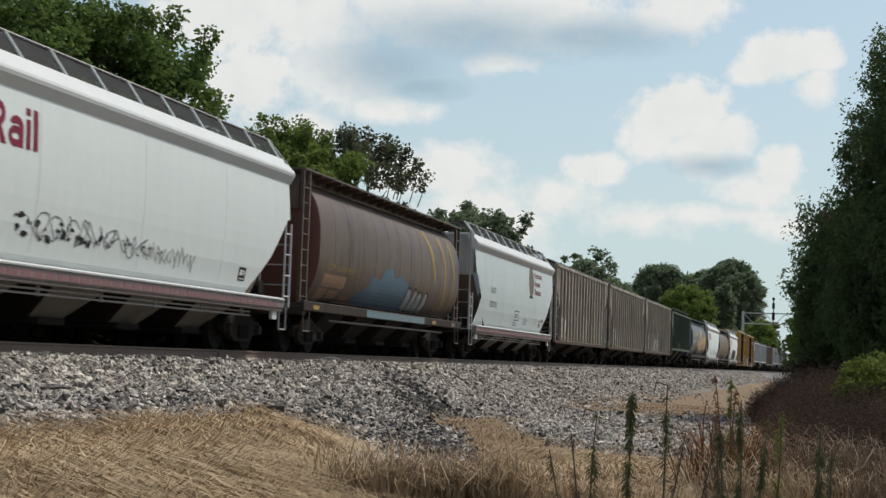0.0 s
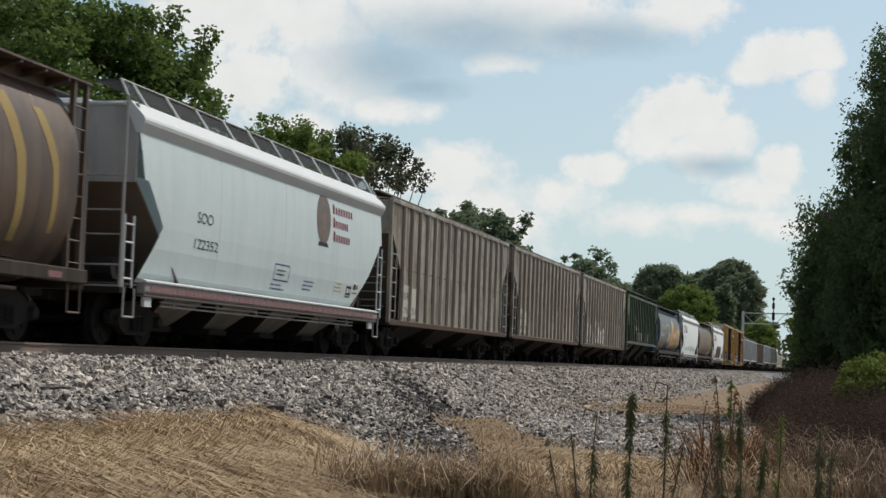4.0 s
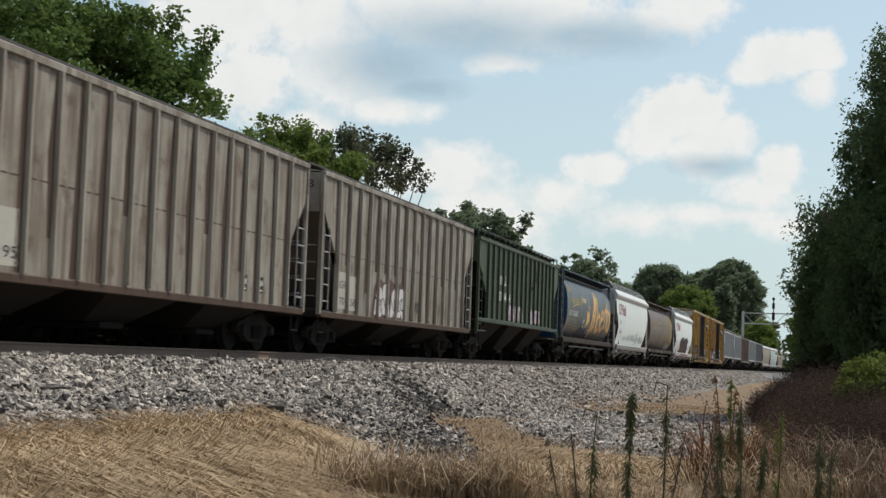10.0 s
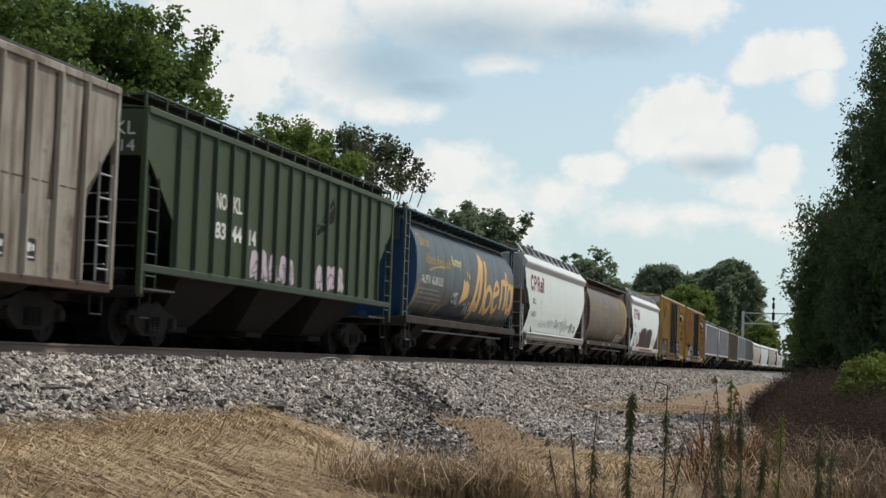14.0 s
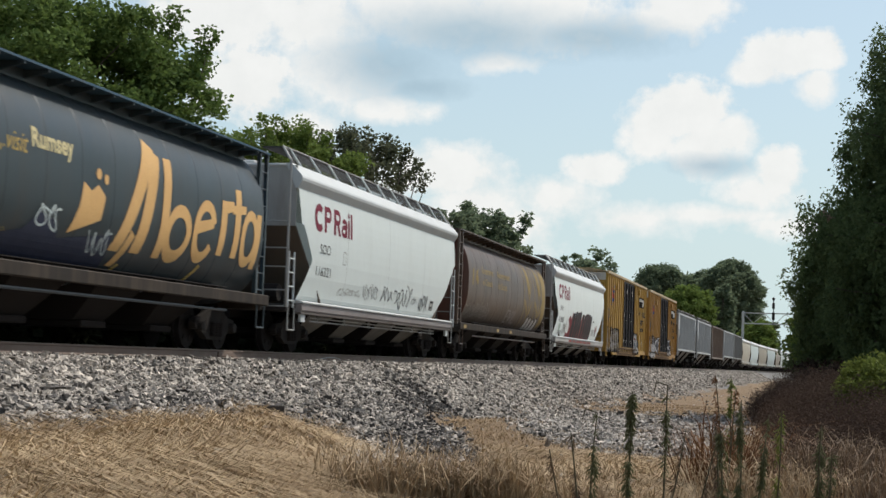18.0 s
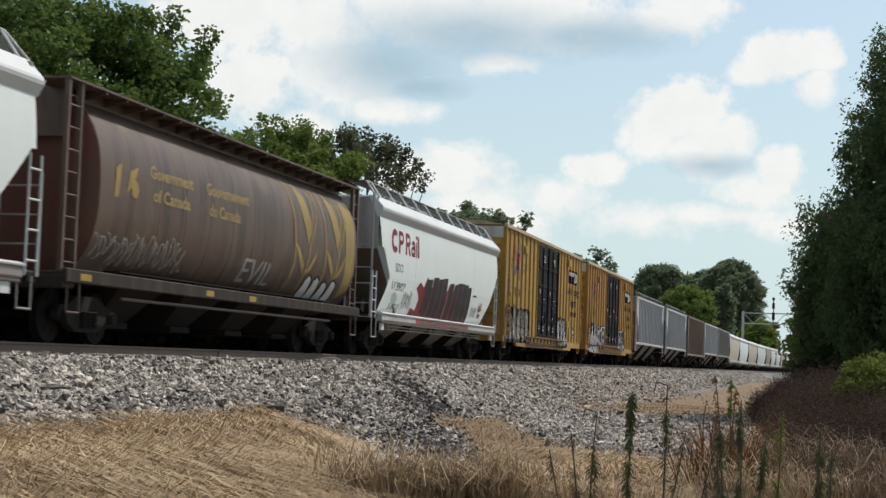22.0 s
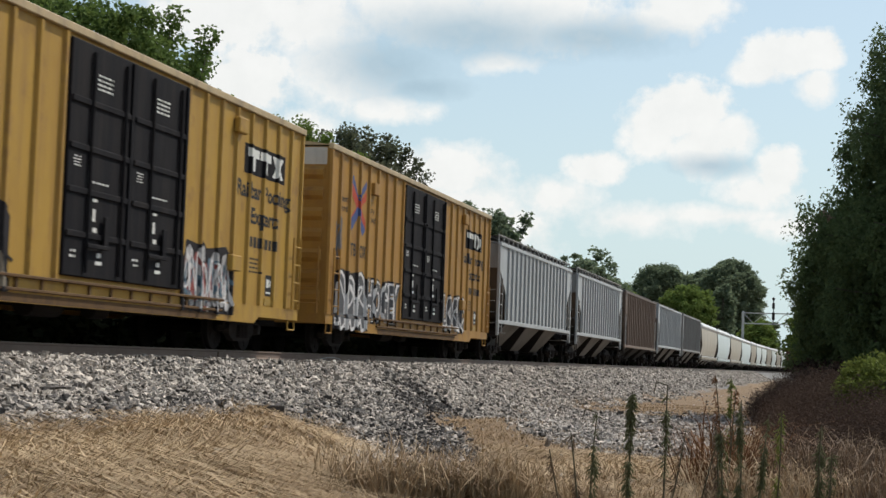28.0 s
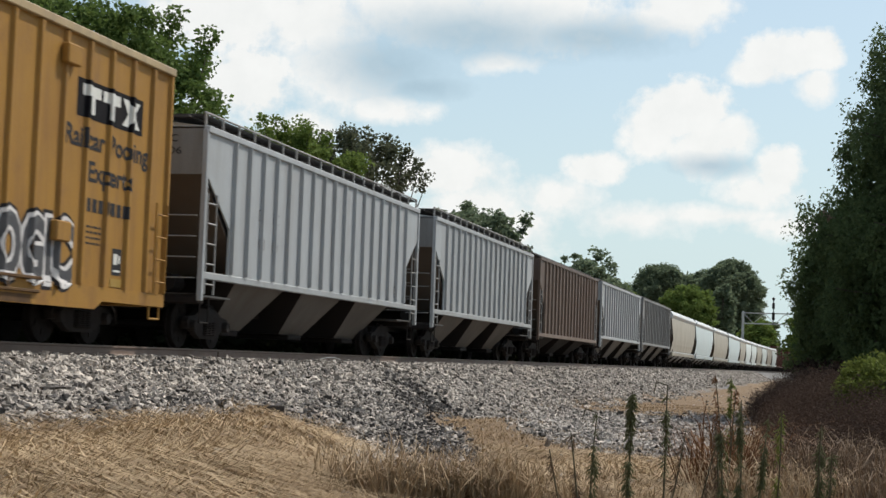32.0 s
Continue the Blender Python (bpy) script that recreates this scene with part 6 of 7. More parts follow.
# two boxcars
def boxcar_dress(car, skin, seed):
    rg_ = random.Random(seed)
    marks([rect(5.75, 8.35, 3.66, 4.28)], M_BLACK, car, skin, 0.004, "emblem_ground", "black emblem board")
    blocks = []
    for a in (5.95, 6.72):
        blocks += [rect(a, a + 0.68, 4.02, 4.20), rect(a + 0.22, a + 0.46, 3.74, 4.02)]
    blocks += [[(7.50, 3.74), (7.74, 3.74), (8.22, 4.20), (7.98, 4.20)], [(7.50, 4.20), (7.74, 4.20), (7.86, 4.06), (7.72, 3.96)], [(7.98, 3.74), (8.22, 3.74), (8.0, 3.98), (7.88, 3.88)]]
    marks(blocks, M_PALE, car, skin, 0.008, "emblem", "white block emblem")
    words("Railcar Pooling", 5.35, 3.18, 0.46, M_CHAR, car, skin, 3.3, bold=0.012)
    words("Experts", 6.25, 2.66, 0.46, M_CHAR, car, skin, 1.75, bold=0.012)
    marks([rect(6.25 + k * 0.24, 6.25 + k * 0.24 + 0.17, 2.16, 2.38) for k in range(7)], M_CHAR, car, skin, 0.006, "web_name")
    # crossed red and blue bands
    marks([[(-7.85, 4.42), (-7.55, 4.52), (-6.35, 3.22), (-6.6, 3.05)], ], M_LOGO_BLUE, car, skin, 0.005, "emblem")
    marks([[(-7.9, 4.15), (-7.62, 4.30), (-6.35, 3.45), (-6.36, 3.25)], [(-7.9, 3.35), (-7.6, 3.45), (-6.36, 4.22), (-6.36, 3.98)]], M_LOGO_RED, car, skin, 0.009, "emblem", "crossed red and blue bands")
    marks([[(-7.9, 3.28), (-7.6, 3.12), (-6.95, 3.62), (-7.1, 3.78)], [(-6.95, 3.95), (-6.36, 4.3), (-6.36, 4.5), (-7.1, 4.05)]], M_LOGO_BLUE, car, skin, 0.012, "emblem")
    words("next\nload", -8.58, 3.78, 0.24, M_CHAR, car, skin, 0.6)
    words("any\nroad", -5.98, 3.72, 0.24, M_CHAR, car, skin, 0.58)
    words("TB", -7.66, 2.50, 0.44, M_CHAR, car, skin, 0.52, bold=0.01)
    words("OX", -6.78, 2.50, 0.44, M_CHAR, car, skin, 0.56, bold=0.01)
    placard(car, skin, 7.35, 1.18, 0.38, 0.45, M_CHAR, M_PALE)
    part("reflector", boxes((1.505, 1.511, 7.3, 7.75, 0.98, 1.12)), M_PLACARD_YEL, car)
    small_print(car, skin, 6.3, 7.0, 1.9, 4)
    marks(scribble(-8.9, -8.4, 2.3, 3.4, 5, 0.04, rg_), M_SPRAY_GREY, car, skin, 0.006, "scrawl")


M_SPRAY_SILVER = surface("silver_spray", (0.36, 0.35, 0.34), (0.26, 0.25, 0.25), rough=0.5, scale=2.5)
M_SPRAY_SLATE = surface("slate_spray", (0.05, 0.05, 0.054), (0.075, 0.075, 0.08), rough=0.6, scale=2.5)


def spray_word(text, y0, y1, z, h):
    """A sprayed word: black shadow, white edge, slate fill."""
    for m, bold, lift, nm in ((M_SPRAY_BLACK, 0.17, 0.005, "spray_patch"), (M_SPRAY_WHITE, 0.115, 0.009, "spray_outline"), (M_SPRAY_SLATE, 0.05, 0.013, "spray_lettering")):
        words(text, y0, z, h * 1.35, m, car, skin, y1 - y0, lift, nm, bold=bold)


def graffiti(car, skin, y0, y1, z0, z1, n, fill, line, seed, wide=0.055):
    rg_ = random.Random(seed)
    q = fat_letters(y0, y1, z0, z1, n, rg_)
    marks([[(y0 - 0.1, z0), (y1 + 0.1, z0), (y1 + 0.1, z1 - 0.3), (y1 - 0.3, z1 - 0.05), ((y0 + y1) / 2, z1 - 0.15), (y0 + 0.2, z1 - 0.05), (y0 - 0.1, z1 - 0.4)]], M_SPRAY_BLACK, car, skin, 0.004, "spray_patch")
    marks(q, fill, car, skin, 0.008, "spray_lettering", "spray-painted swollen letter forms")
    marks(outline(q, wide), line, car, skin, 0.012, "spray_outline")
    marks(scribble(y0 + 0.1, y1 - 0.1, z0 + 0.25, z1 - 0.25, n, wide * 0.8, rg_), line, car, skin, 0.015, "spray_tag")


car, skin = boxcar("yellow high boxcar with black plug doors and faded graffiti", 103.4, 9.55)
boxcar_dress(car, skin, 31)
end_words("TBOX 660456", -1.2, -9.55, 4.66, 0.2, M_CHAR, car, 1.9)
graffiti(car, skin, -9.2, -4.2, 0.72, 2.15, 4, surface("faded_olive_spray", (0.17, 0.14, 0.10), (0.26, 0.23, 0.18), rough=0.7, scale=2.0), M_SPRAY_BLACK, 33, 0.06)
marks(scribble(-9.0, -4.4, 0.8, 1.9, 12, 0.05, random.Random(51)), M_SPRAY_SILVER, car, skin, 0.018, "spray_tag")
graffiti(car, skin, 2.62, 5.2, 0.70, 2.1, 4, M_SPRAY_SILVER, M_SPRAY_BLACK, 34, 0.05)
marks(scribble(2.7, 5.1, 0.8, 1.8, 5, 0.09, random.Random(52)), M_SPRAY_PINK, car, skin, 0.018, "spray_tag")
marks(scribble(2.7, 5.1, 0.8, 1.8, 5, 0.07, random.Random(53)), M_SPRAY_BLUE, car, skin, 0.021, "spray_tag")
marks(scribble(2.7, 5.1, 0.8, 1.95, 8, 0.05, random.Random(54)), M_SPRAY_WHITE, car, skin, 0.024, "spray_tag")
car, skin = boxcar("orange-yellow high boxcar with black plug doors and silver graffiti", 124.65, 9.6, body=M_YELLOW_B)
boxcar_dress(car, skin, 35)
end_words("TBOX 670334", -1.2, -9.6, 4.66, 0.2, M_CHAR, car, 1.9)
graffiti(car, skin, -8.9, -6.15, 0.62, 2.2, 3, M_SPRAY_SLATE, M_SPRAY_WHITE, 36, 0.09)
spray_word("HOGEY", -6.05, -2.65, 1.0, 0.95)
spray_word("LOGIC", 2.75, 5.85, 0.98, 0.98)

# grey ribbed hoppers and the rest of the train
for s in (145.55, 164.55):
    car, skin = ribbed_hopper("light grey ribbed hopper car with dusty bays and grey end", s, 8.42, z0=1.48, z1=4.22, ribs=17, rib_span=13.8, body=M_GREY, rib=M_GREY_RIB, end=M_DARKGREY, bay=M_GREY_BAY,
                              railing=True, cut=(3.4, 2.4, 1.4))
    for txt, y in (("DS", -5.35), ("RC", -4.45)):
        words(txt, y, 2.72, 0.36, M_DARKGREY, car, skin, 0.42)
    for txt, y in (("08", -5.3), ("00", -4.45), ("5", -3.5)):
        words(txt, y, 2.12, 0.36, M_DARKGREY, car, skin, 0.42 if len(txt) > 1 else 0.2)
    end_words("DSRC", 0.35, -8.42, 3.98, 0.2, M_BLACK, car, 0.62)
    end_words("08006", 0.35, -8.42, 3.74, 0.2, M_CHAR, car, 0.7)
    placard(car, skin, 5.9, 1.62, 0.28, 0.3)
car, skin = ribbed_hopper("brown ribbed hopper car with pale ribs", 183.2, 8.6, z0=1.2, body=M_OXIDE, rib=M_OXIDE_RIB)
car, skin = ribbed_hopper("light grey ribbed hopper car", 202.1, 9.0, z0=1.5, body=M_GREY, rib=M_GREY_RIB, bay=M_GREY_BAY)
car, skin = ribbed_hopper("mid grey ribbed hopper car", 221.5, 9.2, z0=1.5, body=M_DARKGREY, rib=M_DARKGREY, bay=M_GREY_BAY)
FAR = ((241.4, 262.9, M_CREAM, "cream smooth-sided hopper car"), (263.9, 285.6, M_SKYGREY, "pale blue-grey smooth-sided hopper car"), (286.8, 310.6, M_CREAM, "cream smooth-sided hopper car"),
       (312.0, 336.0, M_SKYGREY, "pale blue-grey smooth-sided hopper car"), (337.0, 351.2, M_CREAM, "cream smooth-sided hopper car"), (352.2, 366.4, M_WHITE, "white smooth-sided hopper car"),
       (367.4, 381.5, M_WHITE, "white smooth-sided hopper car"), (382.5, 396.6, M_CREAM, "cream smooth-sided hopper car"), (397.6, 411.7, M_WHITE, "white smooth-sided hopper car"),
       (412.7, 426.8, M_CREAM, "cream smooth-sided hopper car"), (427.8, 441.9, M_WHITE, "white smooth-sided hopper car"))
for a_, b_, m, lab in FAR:
    smooth_hopper(lab, a_, (b_ - a_) / 2, body=m, near=False, stripe=False)
for k in range(6):
    ribbed_hopper("red-brown high-sided freight car at the tail", 443.2 + 18.4 * k, 8.7, z0=0.95, z1=4.75, body=M_BROWN_END, rib=M_BROWN_END, near=False)
# ---------------------------------------------------------------- trees and weeds
M_BARK = surface("grey_brown_bark", (0.11, 0.09, 0.07), (0.06, 0.05, 0.04), rough=0.95, scale=6.0, fine=30, bump=0.5)
M_LEAF_MAPLE = leaf_mat("maple_leaves", (0.048, 0.085, 0.024), (0.17, 0.24, 0.065))
M_LEAF_MID = leaf_mat("bright_tree_leaves", (0.075, 0.12, 0.03), (0.22, 0.285, 0.07))
M_LEAF_OLIVE = leaf_mat("bronze_green_leaves", (0.06, 0.07, 0.042), (0.14, 0.15, 0.09))
# far leaf colours are paled to stand for haze in the distance
M_LEAF_FAR = leaf_mat("hazed_far_tree_leaves", (0.095, 0.13, 0.08), (0.20, 0.245, 0.15), 0.5)
M_LEAF_DARK = leaf_mat("dark_drooping_leaves", (0.045, 0.068, 0.032), (0.16, 0.215, 0.088), 0.45)
M_LEAF_LIME = leaf_mat("yellow_green_leaves", (0.085, 0.115, 0.025), (0.22, 0.255, 0.06))
# undergrowth leaves are darkened in colour for the shade below the trees
M_UNDER = leaf_mat("shade_dark_undergrowth", (0.022, 0.018, 0.014), (0.055, 0.042, 0.033), 0.1, 0.0)
M_DEADLEAF = leaf_mat("withered_leaves", (0.28, 0.19, 0.15), (0.50, 0.36, 0.30), 0.3)
# near-black leaf colour carries the darkness below the cars
M_BRUSH = leaf_mat("shade_dark_brush_leaves", (0.012, 0.014, 0.009), (0.03, 0.034, 0.018), 0.05, 0.0)
M_STRAW = leaf_mat("straw_blades", (0.09, 0.05, 0.02), (0.56, 0.42, 0.265), 0.12)
M_STRAW_LONG = leaf_mat("bleached_straw", (0.07, 0.04, 0.018), (0.74, 0.57, 0.36), 0.1)
M_DEADGRASS = leaf_mat("brown_dead_grass", (0.075, 0.052, 0.036), (0.26, 0.185, 0.122), 0.15)
M_GREYSTRAW = leaf_mat("grey_dead_stems", (0.13, 0.085, 0.048), (0.58, 0.44, 0.28), 0.12)
M_WEED_BROWN = leaf_mat("dark_red_brown_seed_heads", (0.05, 0.035, 0.028), (0.12, 0.084, 0.066), 0.14, 0.0)
M_WEED_RUST = leaf_mat("rusty_weed_leaves", (0.10, 0.045, 0.02), (0.22, 0.11, 0.05), 0.2)
M_WEED_GREEN = leaf_mat("weed_leaves", (0.062, 0.07, 0.036), (0.17, 0.175, 0.088), 0.25)


def leaves(centres, spread, per, size, droop=0.0, seed=1, flat=0.7, slim=0.36):
    """Leaf quads, folded a little, scattered round clump centres (n, 3) with radii spread (n,)."""
    r = np.random.default_rng(seed)
    n = len(centres) * per
    c = np.repeat(centres, per, 0)
    s = np.repeat(spread, per)
    d = r.normal(size=(n, 3))
    d /= np.linalg.norm(d, axis=1, keepdims=True)
    rad = s * r.uniform(0.15, 1.0, n) ** 0.6
    p = c + d * rad[:, None] * np.array([1, 1, flat])
    p[:, 2] -= droop * s * np.abs(r.normal(size=n))
    u = r.normal(size=(n, 3))
    u[:, 2] *= 0.5
    if droop:
        u[:, 2] -= 1.4 * droop
    u /= np.linalg.norm(u, axis=1, keepdims=True)
    v = np.cross(u, r.normal(size=(n, 3)))
    v /= np.linalg.norm(v, axis=1, keepdims=True)
    w = np.cross(u, v)
    L = size * r.uniform(0.6, 1.25, n)[:, None]
    b = p + u * L * 0.5 + v * L * slim + w * L * 0.1
    e = p + u * L * 0.5 - v * L * slim + w * L * 0.1
    V = np.stack([p, b, p + u * L, e], 1).reshape(-1, 3)
    k = np.arange(n)[:, None] * 4
    F = np.concatenate([k + np.array([0, 1, 2]), k + np.array([0, 2, 3])], 1).reshape(-1, 3)
    return V, F


def limb(bm, a, b, r0, r1, n=7, bend=0.0, steps=4, rng=random):
    """A tapered, slightly bent limb."""
    a, b = Vector(a), Vector(b)
    side = Vector((rng.uniform(-1, 1), rng.uniform(-1, 1), rng.uniform(-0.3, 0.3))) * bend * (b - a).length
    q = (b - a).to_track_quat("Z", "Y")
    prev = None
    for j in range(steps + 1):
        f = j / steps
        p = a.lerp(b, f) + side * math.sin(f * math.pi)
        r = r0 + (r1 - r0) * f
        ring = [bm.verts.new(p + q @ Vector((r * math.cos(2 * math.pi * k / n), r * math.sin(2 * math.pi * k / n), 0))) for k in range(n)]
        if prev:
            for k in range(n):
                bm.faces.new((prev[k], prev[(k + 1) % n], ring[(k + 1) % n], ring[k]))
        prev = ring
    return bm


def tree(label, x, y, cz, rx, rz, material, seed, leaf=0.2, lobes=26, clumps=24, per=60, droop=0.0, clump=0.8, lobe=0.42, cone=0.0, shoots=0, name="tree"):
    """Trunk, limbs and an uneven crown: leaf clumps gathered in lobes over an egg of half-widths rx, rz about height cz; cone narrows it upwards."""
    r = np.random.default_rng(seed)
    rng = random.Random(seed)
    z0 = float(ground_z(x, y)) - 0.05
    t = thing(name, label, "tree", at=pose(x, y, z0))
    cz -= z0
    bm = bmesh.new()
    limb(bm, (0, 0, 0), (rng.uniform(-0.4, 0.4), rng.uniform(-0.4, 0.4), cz + rz * 0.6), cz * 0.045, cz * 0.012, 9, 0.03, 6, rng)
    cs = []
    for k in range(lobes):
        h = 1 - 2 * (k + 0.5) / lobes
        a = k * 2.39996 + rng.uniform(-0.4, 0.4)
        f = math.sqrt(max(0.0, 1 - h * h)) * rng.uniform(0.55, 0.85) * (1 - cone * (h + 1) / 2)
        c = Vector((math.cos(a) * f * rx, math.sin(a) * f * rx, cz + h * rz * 0.8))
        lr = rx * lobe * rng.uniform(0.7, 1.2) * (1 - 0.5 * cone * (h + 1) / 2)
        limb(bm, (0, 0, max(0.5, c.z * 0.6)), c, cz * 0.014, cz * 0.003, 6, 0.1, 4, rng)
        d = r.normal(size=(clumps, 3))
        d /= np.linalg.norm(d, axis=1, keepdims=True)
        cs.append(np.array(c) + d * (lr * r.uniform(0.3, 1.0, clumps) ** 0.6)[:, None] * np.array([1, 1, 0.8]))
    for k in range(shoots):
        a, f = rng.uniform(0, 6.28), rng.uniform(0.1, 0.85)
        b = Vector((math.cos(a) * f * rx, math.sin(a) * f * rx, cz + rz * math.sqrt(1 - f * f) * 0.75))
        e = b + Vector((math.cos(a) * 0.5, math.sin(a) * 0.5, rng.uniform(0.9, 1.8)))
        limb(bm, b - Vector((0, 0, 0.5)), e, 0.035, 0.012, 5, 0.05, 3, rng)
        cs.append(np.array([b.lerp(e, q) for q in (0.3, 0.55, 0.8, 1.0)]))
    part("trunk", bm, M_BARK, t)
    cs = np.concatenate(cs)
    V, F = leaves(cs, clump * r.uniform(0.45, 1.1, len(cs)), per, leaf, droop, seed + 1)
    seat("crown", cloud_mesh("crown", V, F, material), t)
    return t


tree("tall dark green maple behind the track", -14.9, 57.0, 5.8, 7.1, 8.0, M_LEAF_MAPLE, 3, leaf=0.21, lobes=84, clumps=24, per=78, clump=0.7, lobe=0.28, shoots=14)
tree("bright green tree behind the track", -15.6, 84.0, 6.9, 4.9, 5.0, M_LEAF_MID, 11, leaf=0.21, lobes=44, clumps=18, per=56, clump=0.6, lobe=0.3, shoots=34)
tree("bronze-green tree with upright shoots behind the track", -13.3, 90.0, 6.8, 4.7, 5.6, M_LEAF_OLIVE, 15, leaf=0.22, lobes=18, clumps=8, per=32, clump=0.48, lobe=0.3, shoots=64)
tree("bushy dark tree behind the track", -14.2, 130.0, 7.0, 5.0, 5.0, M_LEAF_FAR, 21, leaf=0.36, lobes=26, clumps=18, per=45, clump=0.8, lobe=0.36, shoots=12)
tree("round far tree beside the line", -16.0, 200.0, 7.6, 6.0, 5.6, M_LEAF_FAR, 25, leaf=0.5, lobes=22, clumps=16, per=40, clump=1.0, lobe=0.36)
tree("round far tree beside the line", -12.5, 190.0, 5.6, 4.0, 4.4, M_LEAF_FAR, 26, leaf=0.5, lobes=18, clumps=14, per=40, clump=0.9, lobe=0.36)
tree("light green far tree beside the line", -8.6, 255.0, 7.0, 5.0, 5.6, M_LEAF_MID, 31, leaf=0.42, lobes=44, clumps=22, per=46, clump=0.9, lobe=0.32)
tree("light green far tree beside the line", -18.5, 250.0, 6.6, 5.6, 5.6, M_LEAF_MID, 33, leaf=0.45, lobes=30, clumps=18, per=42, clump=1.0, lobe=0.34)
tree("pale grey-green far tree beside the line", -4.3, 275.0, 8.6, 2.2, 6.0, M_LEAF_FAR, 34, leaf=0.4, lobes=24, clumps=18, per=36, clump=0.7, lobe=0.4)
tree("large dark far tree", -10.6, 400.0, 14.5, 9.2, 12.0, M_LEAF_FAR, 35, leaf=0.6, lobes=70, clumps=24, per=52, clump=1.5, lobe=0.28)
tree("large dark far tree", -26.5, 400.0, 14.0, 8.6, 11.4, M_LEAF_FAR, 36, leaf=0.6, lobes=60, clumps=24, per=48, clump=1.5, lobe=0.3)
tree("large dark far tree", -18.6, 410.0, 13.2, 8.0, 11.2, M_LEAF_FAR, 37, leaf=0.6, lobes=56, clumps=24, per=48, clump=1.5, lobe=0.3)
tree("large dark far tree", -36.0, 400.0, 10.8, 7.0, 9.4, M_LEAF_FAR, 40, leaf=0.6, lobes=44, clumps=22, per=46, clump=1.4, lobe=0.3)
tree("low yellow-green far tree beside the line", -0.5, 330.0, 5.2, 3.6, 5.0, M_LEAF_MID, 39, leaf=0.5, lobes=24, clumps=18, per=40, clump=0.9, lobe=0.36)
tree("dark slender far tree", -3.6, 470.0, 7.0, 2.6, 7.5, M_LEAF_DARK, 38, leaf=0.8, lobes=12, clumps=12, per=40, clump=1.2, lobe=0.5)
tree("light green sapling by the bank", 12.2, 118.0, 2.4, 2.0, 2.4, M_LEAF_MID, 71, leaf=0.3, lobes=14, clumps=12, per=36, clump=0.5, lobe=0.45)


def hanging_tree(label, x, y, girth, material, seed, tier=0.85, spread=1.15, leaf=0.15):
    """A tall tree: tiers of hanging sprays round a trunk; girth gives its half-width at rising heights."""
    hs, ws = [g[0] for g in girth], [g[1] for g in girth]
    base, top = hs[0], hs[-1]
    r = np.random.default_rng(seed)
    rng = random.Random(seed)
    z0 = float(ground_z(x, y)) - 0.05
    t = thing("tree", label, "tree", at=pose(x, y, z0))
    bm = bmesh.new()
    limb(bm, (0, 0, 0), (0.3, 0.2, top - z0), 0.42, 0.06, 10, 0.02, 8, rng)
    cs, rad = [], []
    z = base
    while z < top:
        R = float(np.interp(z, hs, ws)) * (1 + 0.06 * math.sin(z * 1.9 + seed))
        n = max(5, int(2 * math.pi * R / spread))
        for k in range(n):
            a = 2 * math.pi * (k + rng.uniform(-0.35, 0.35)) / n + z
            q = R * rng.uniform(0.84, 1.05) * (1 + 0.05 * math.sin(5 * a + z * 0.8))
            tip = Vector((math.cos(a) * q, math.sin(a) * q, z - z0 + rng.uniform(-0.4, 0.4)))
            if k % 3 == 0:
                limb(bm, (0, 0, tip.z * 0.92), tip, 0.07, 0.02, 5, 0.06, 3, rng)
            # a spray hangs from the limb's end and thins out downwards
            drop = rng.uniform(0.9, 1.7)
            m = 12
            u = np.linspace(0, 1, m)
            side = r.normal(0, 0.30, (m, 3)) * (1 - 0.55 * u)[:, None]
            cs.append(np.array(tip) + side + np.stack([np.zeros(m), np.zeros(m), 0.35 - drop * u], -1))
            rad.append(0.36 * (1 - 0.6 * u))
        z += tier
    part("trunk", bm, M_BARK, t)
    V, F = leaves(np.concatenate(cs), np.concatenate(rad), 30, leaf, 0.7, seed + 1, 1.0, 0.26)
    seat("crown", cloud_mesh("crown", V, F, material), t)
    # the shaded inside of the crown
    n = 9000
    h = r.uniform(0, 1, n) ** 1.3
    a = r.uniform(0, 2 * np.pi, n)
    R = np.interp(base + h * (top - base), hs, ws) * 0.80 * np.sqrt(r.uniform(0.1, 1, n))
    c = np.stack([np.cos(a) * R, np.sin(a) * R, base - z0 + h * (top - base)], -1)
    V, F = leaves(c, np.full(n, 0.4), 6, 0.36, 0.6, seed + 2, 1.0, 0.4)
    seat("inner_foliage", cloud_mesh("inner_foliage", V, F, material), t)
    return t


big = hanging_tree("tall dense dark tree with hanging sprays by the bank", 18.3, 60.0, ((1.2, 4.6), (2.2, 5.2), (3.4, 5.6), (6.5, 5.05), (9.0, 4.45), (10.4, 4.1), (12.0, 2.75), (14.5, 1.7), (17.0, 0.5)), M_LEAF_DARK, 61)
V, F = leaves(np.array([[-5.3, -0.6, 7.2], [-5.2, -0.6, 7.05]]), np.array([0.22, 0.18]), 60, 0.12, 0.2, 67)
seat("withered_spray", cloud_mesh("withered_spray", V, F, M_DEADLEAF), big, "withered pale pink-brown leaves")
hanging_tree("smaller dark tree with hanging sprays by the bank", 14.4, 63.0, ((0.4, 2.0), (2.0, 2.4), (4.2, 2.3), (5.6, 1.5), (6.3, 0.5)), M_LEAF_DARK, 63, spread=0.9)
tree("light green low tree by the bank", 13.55, 66.0, 0.9, 1.55, 1.7, M_LEAF_MAPLE, 65, leaf=0.17, lobes=40, clumps=20, per=44, droop=0.4, clump=0.42, lobe=0.3)
tree("yellow-green bush among the weeds", 14.15, 34.0, -0.5, 0.8, 0.85, M_LEAF_LIME, 75, leaf=0.06, lobes=26, clumps=18, per=60, clump=0.2, lobe=0.36, name="bush")
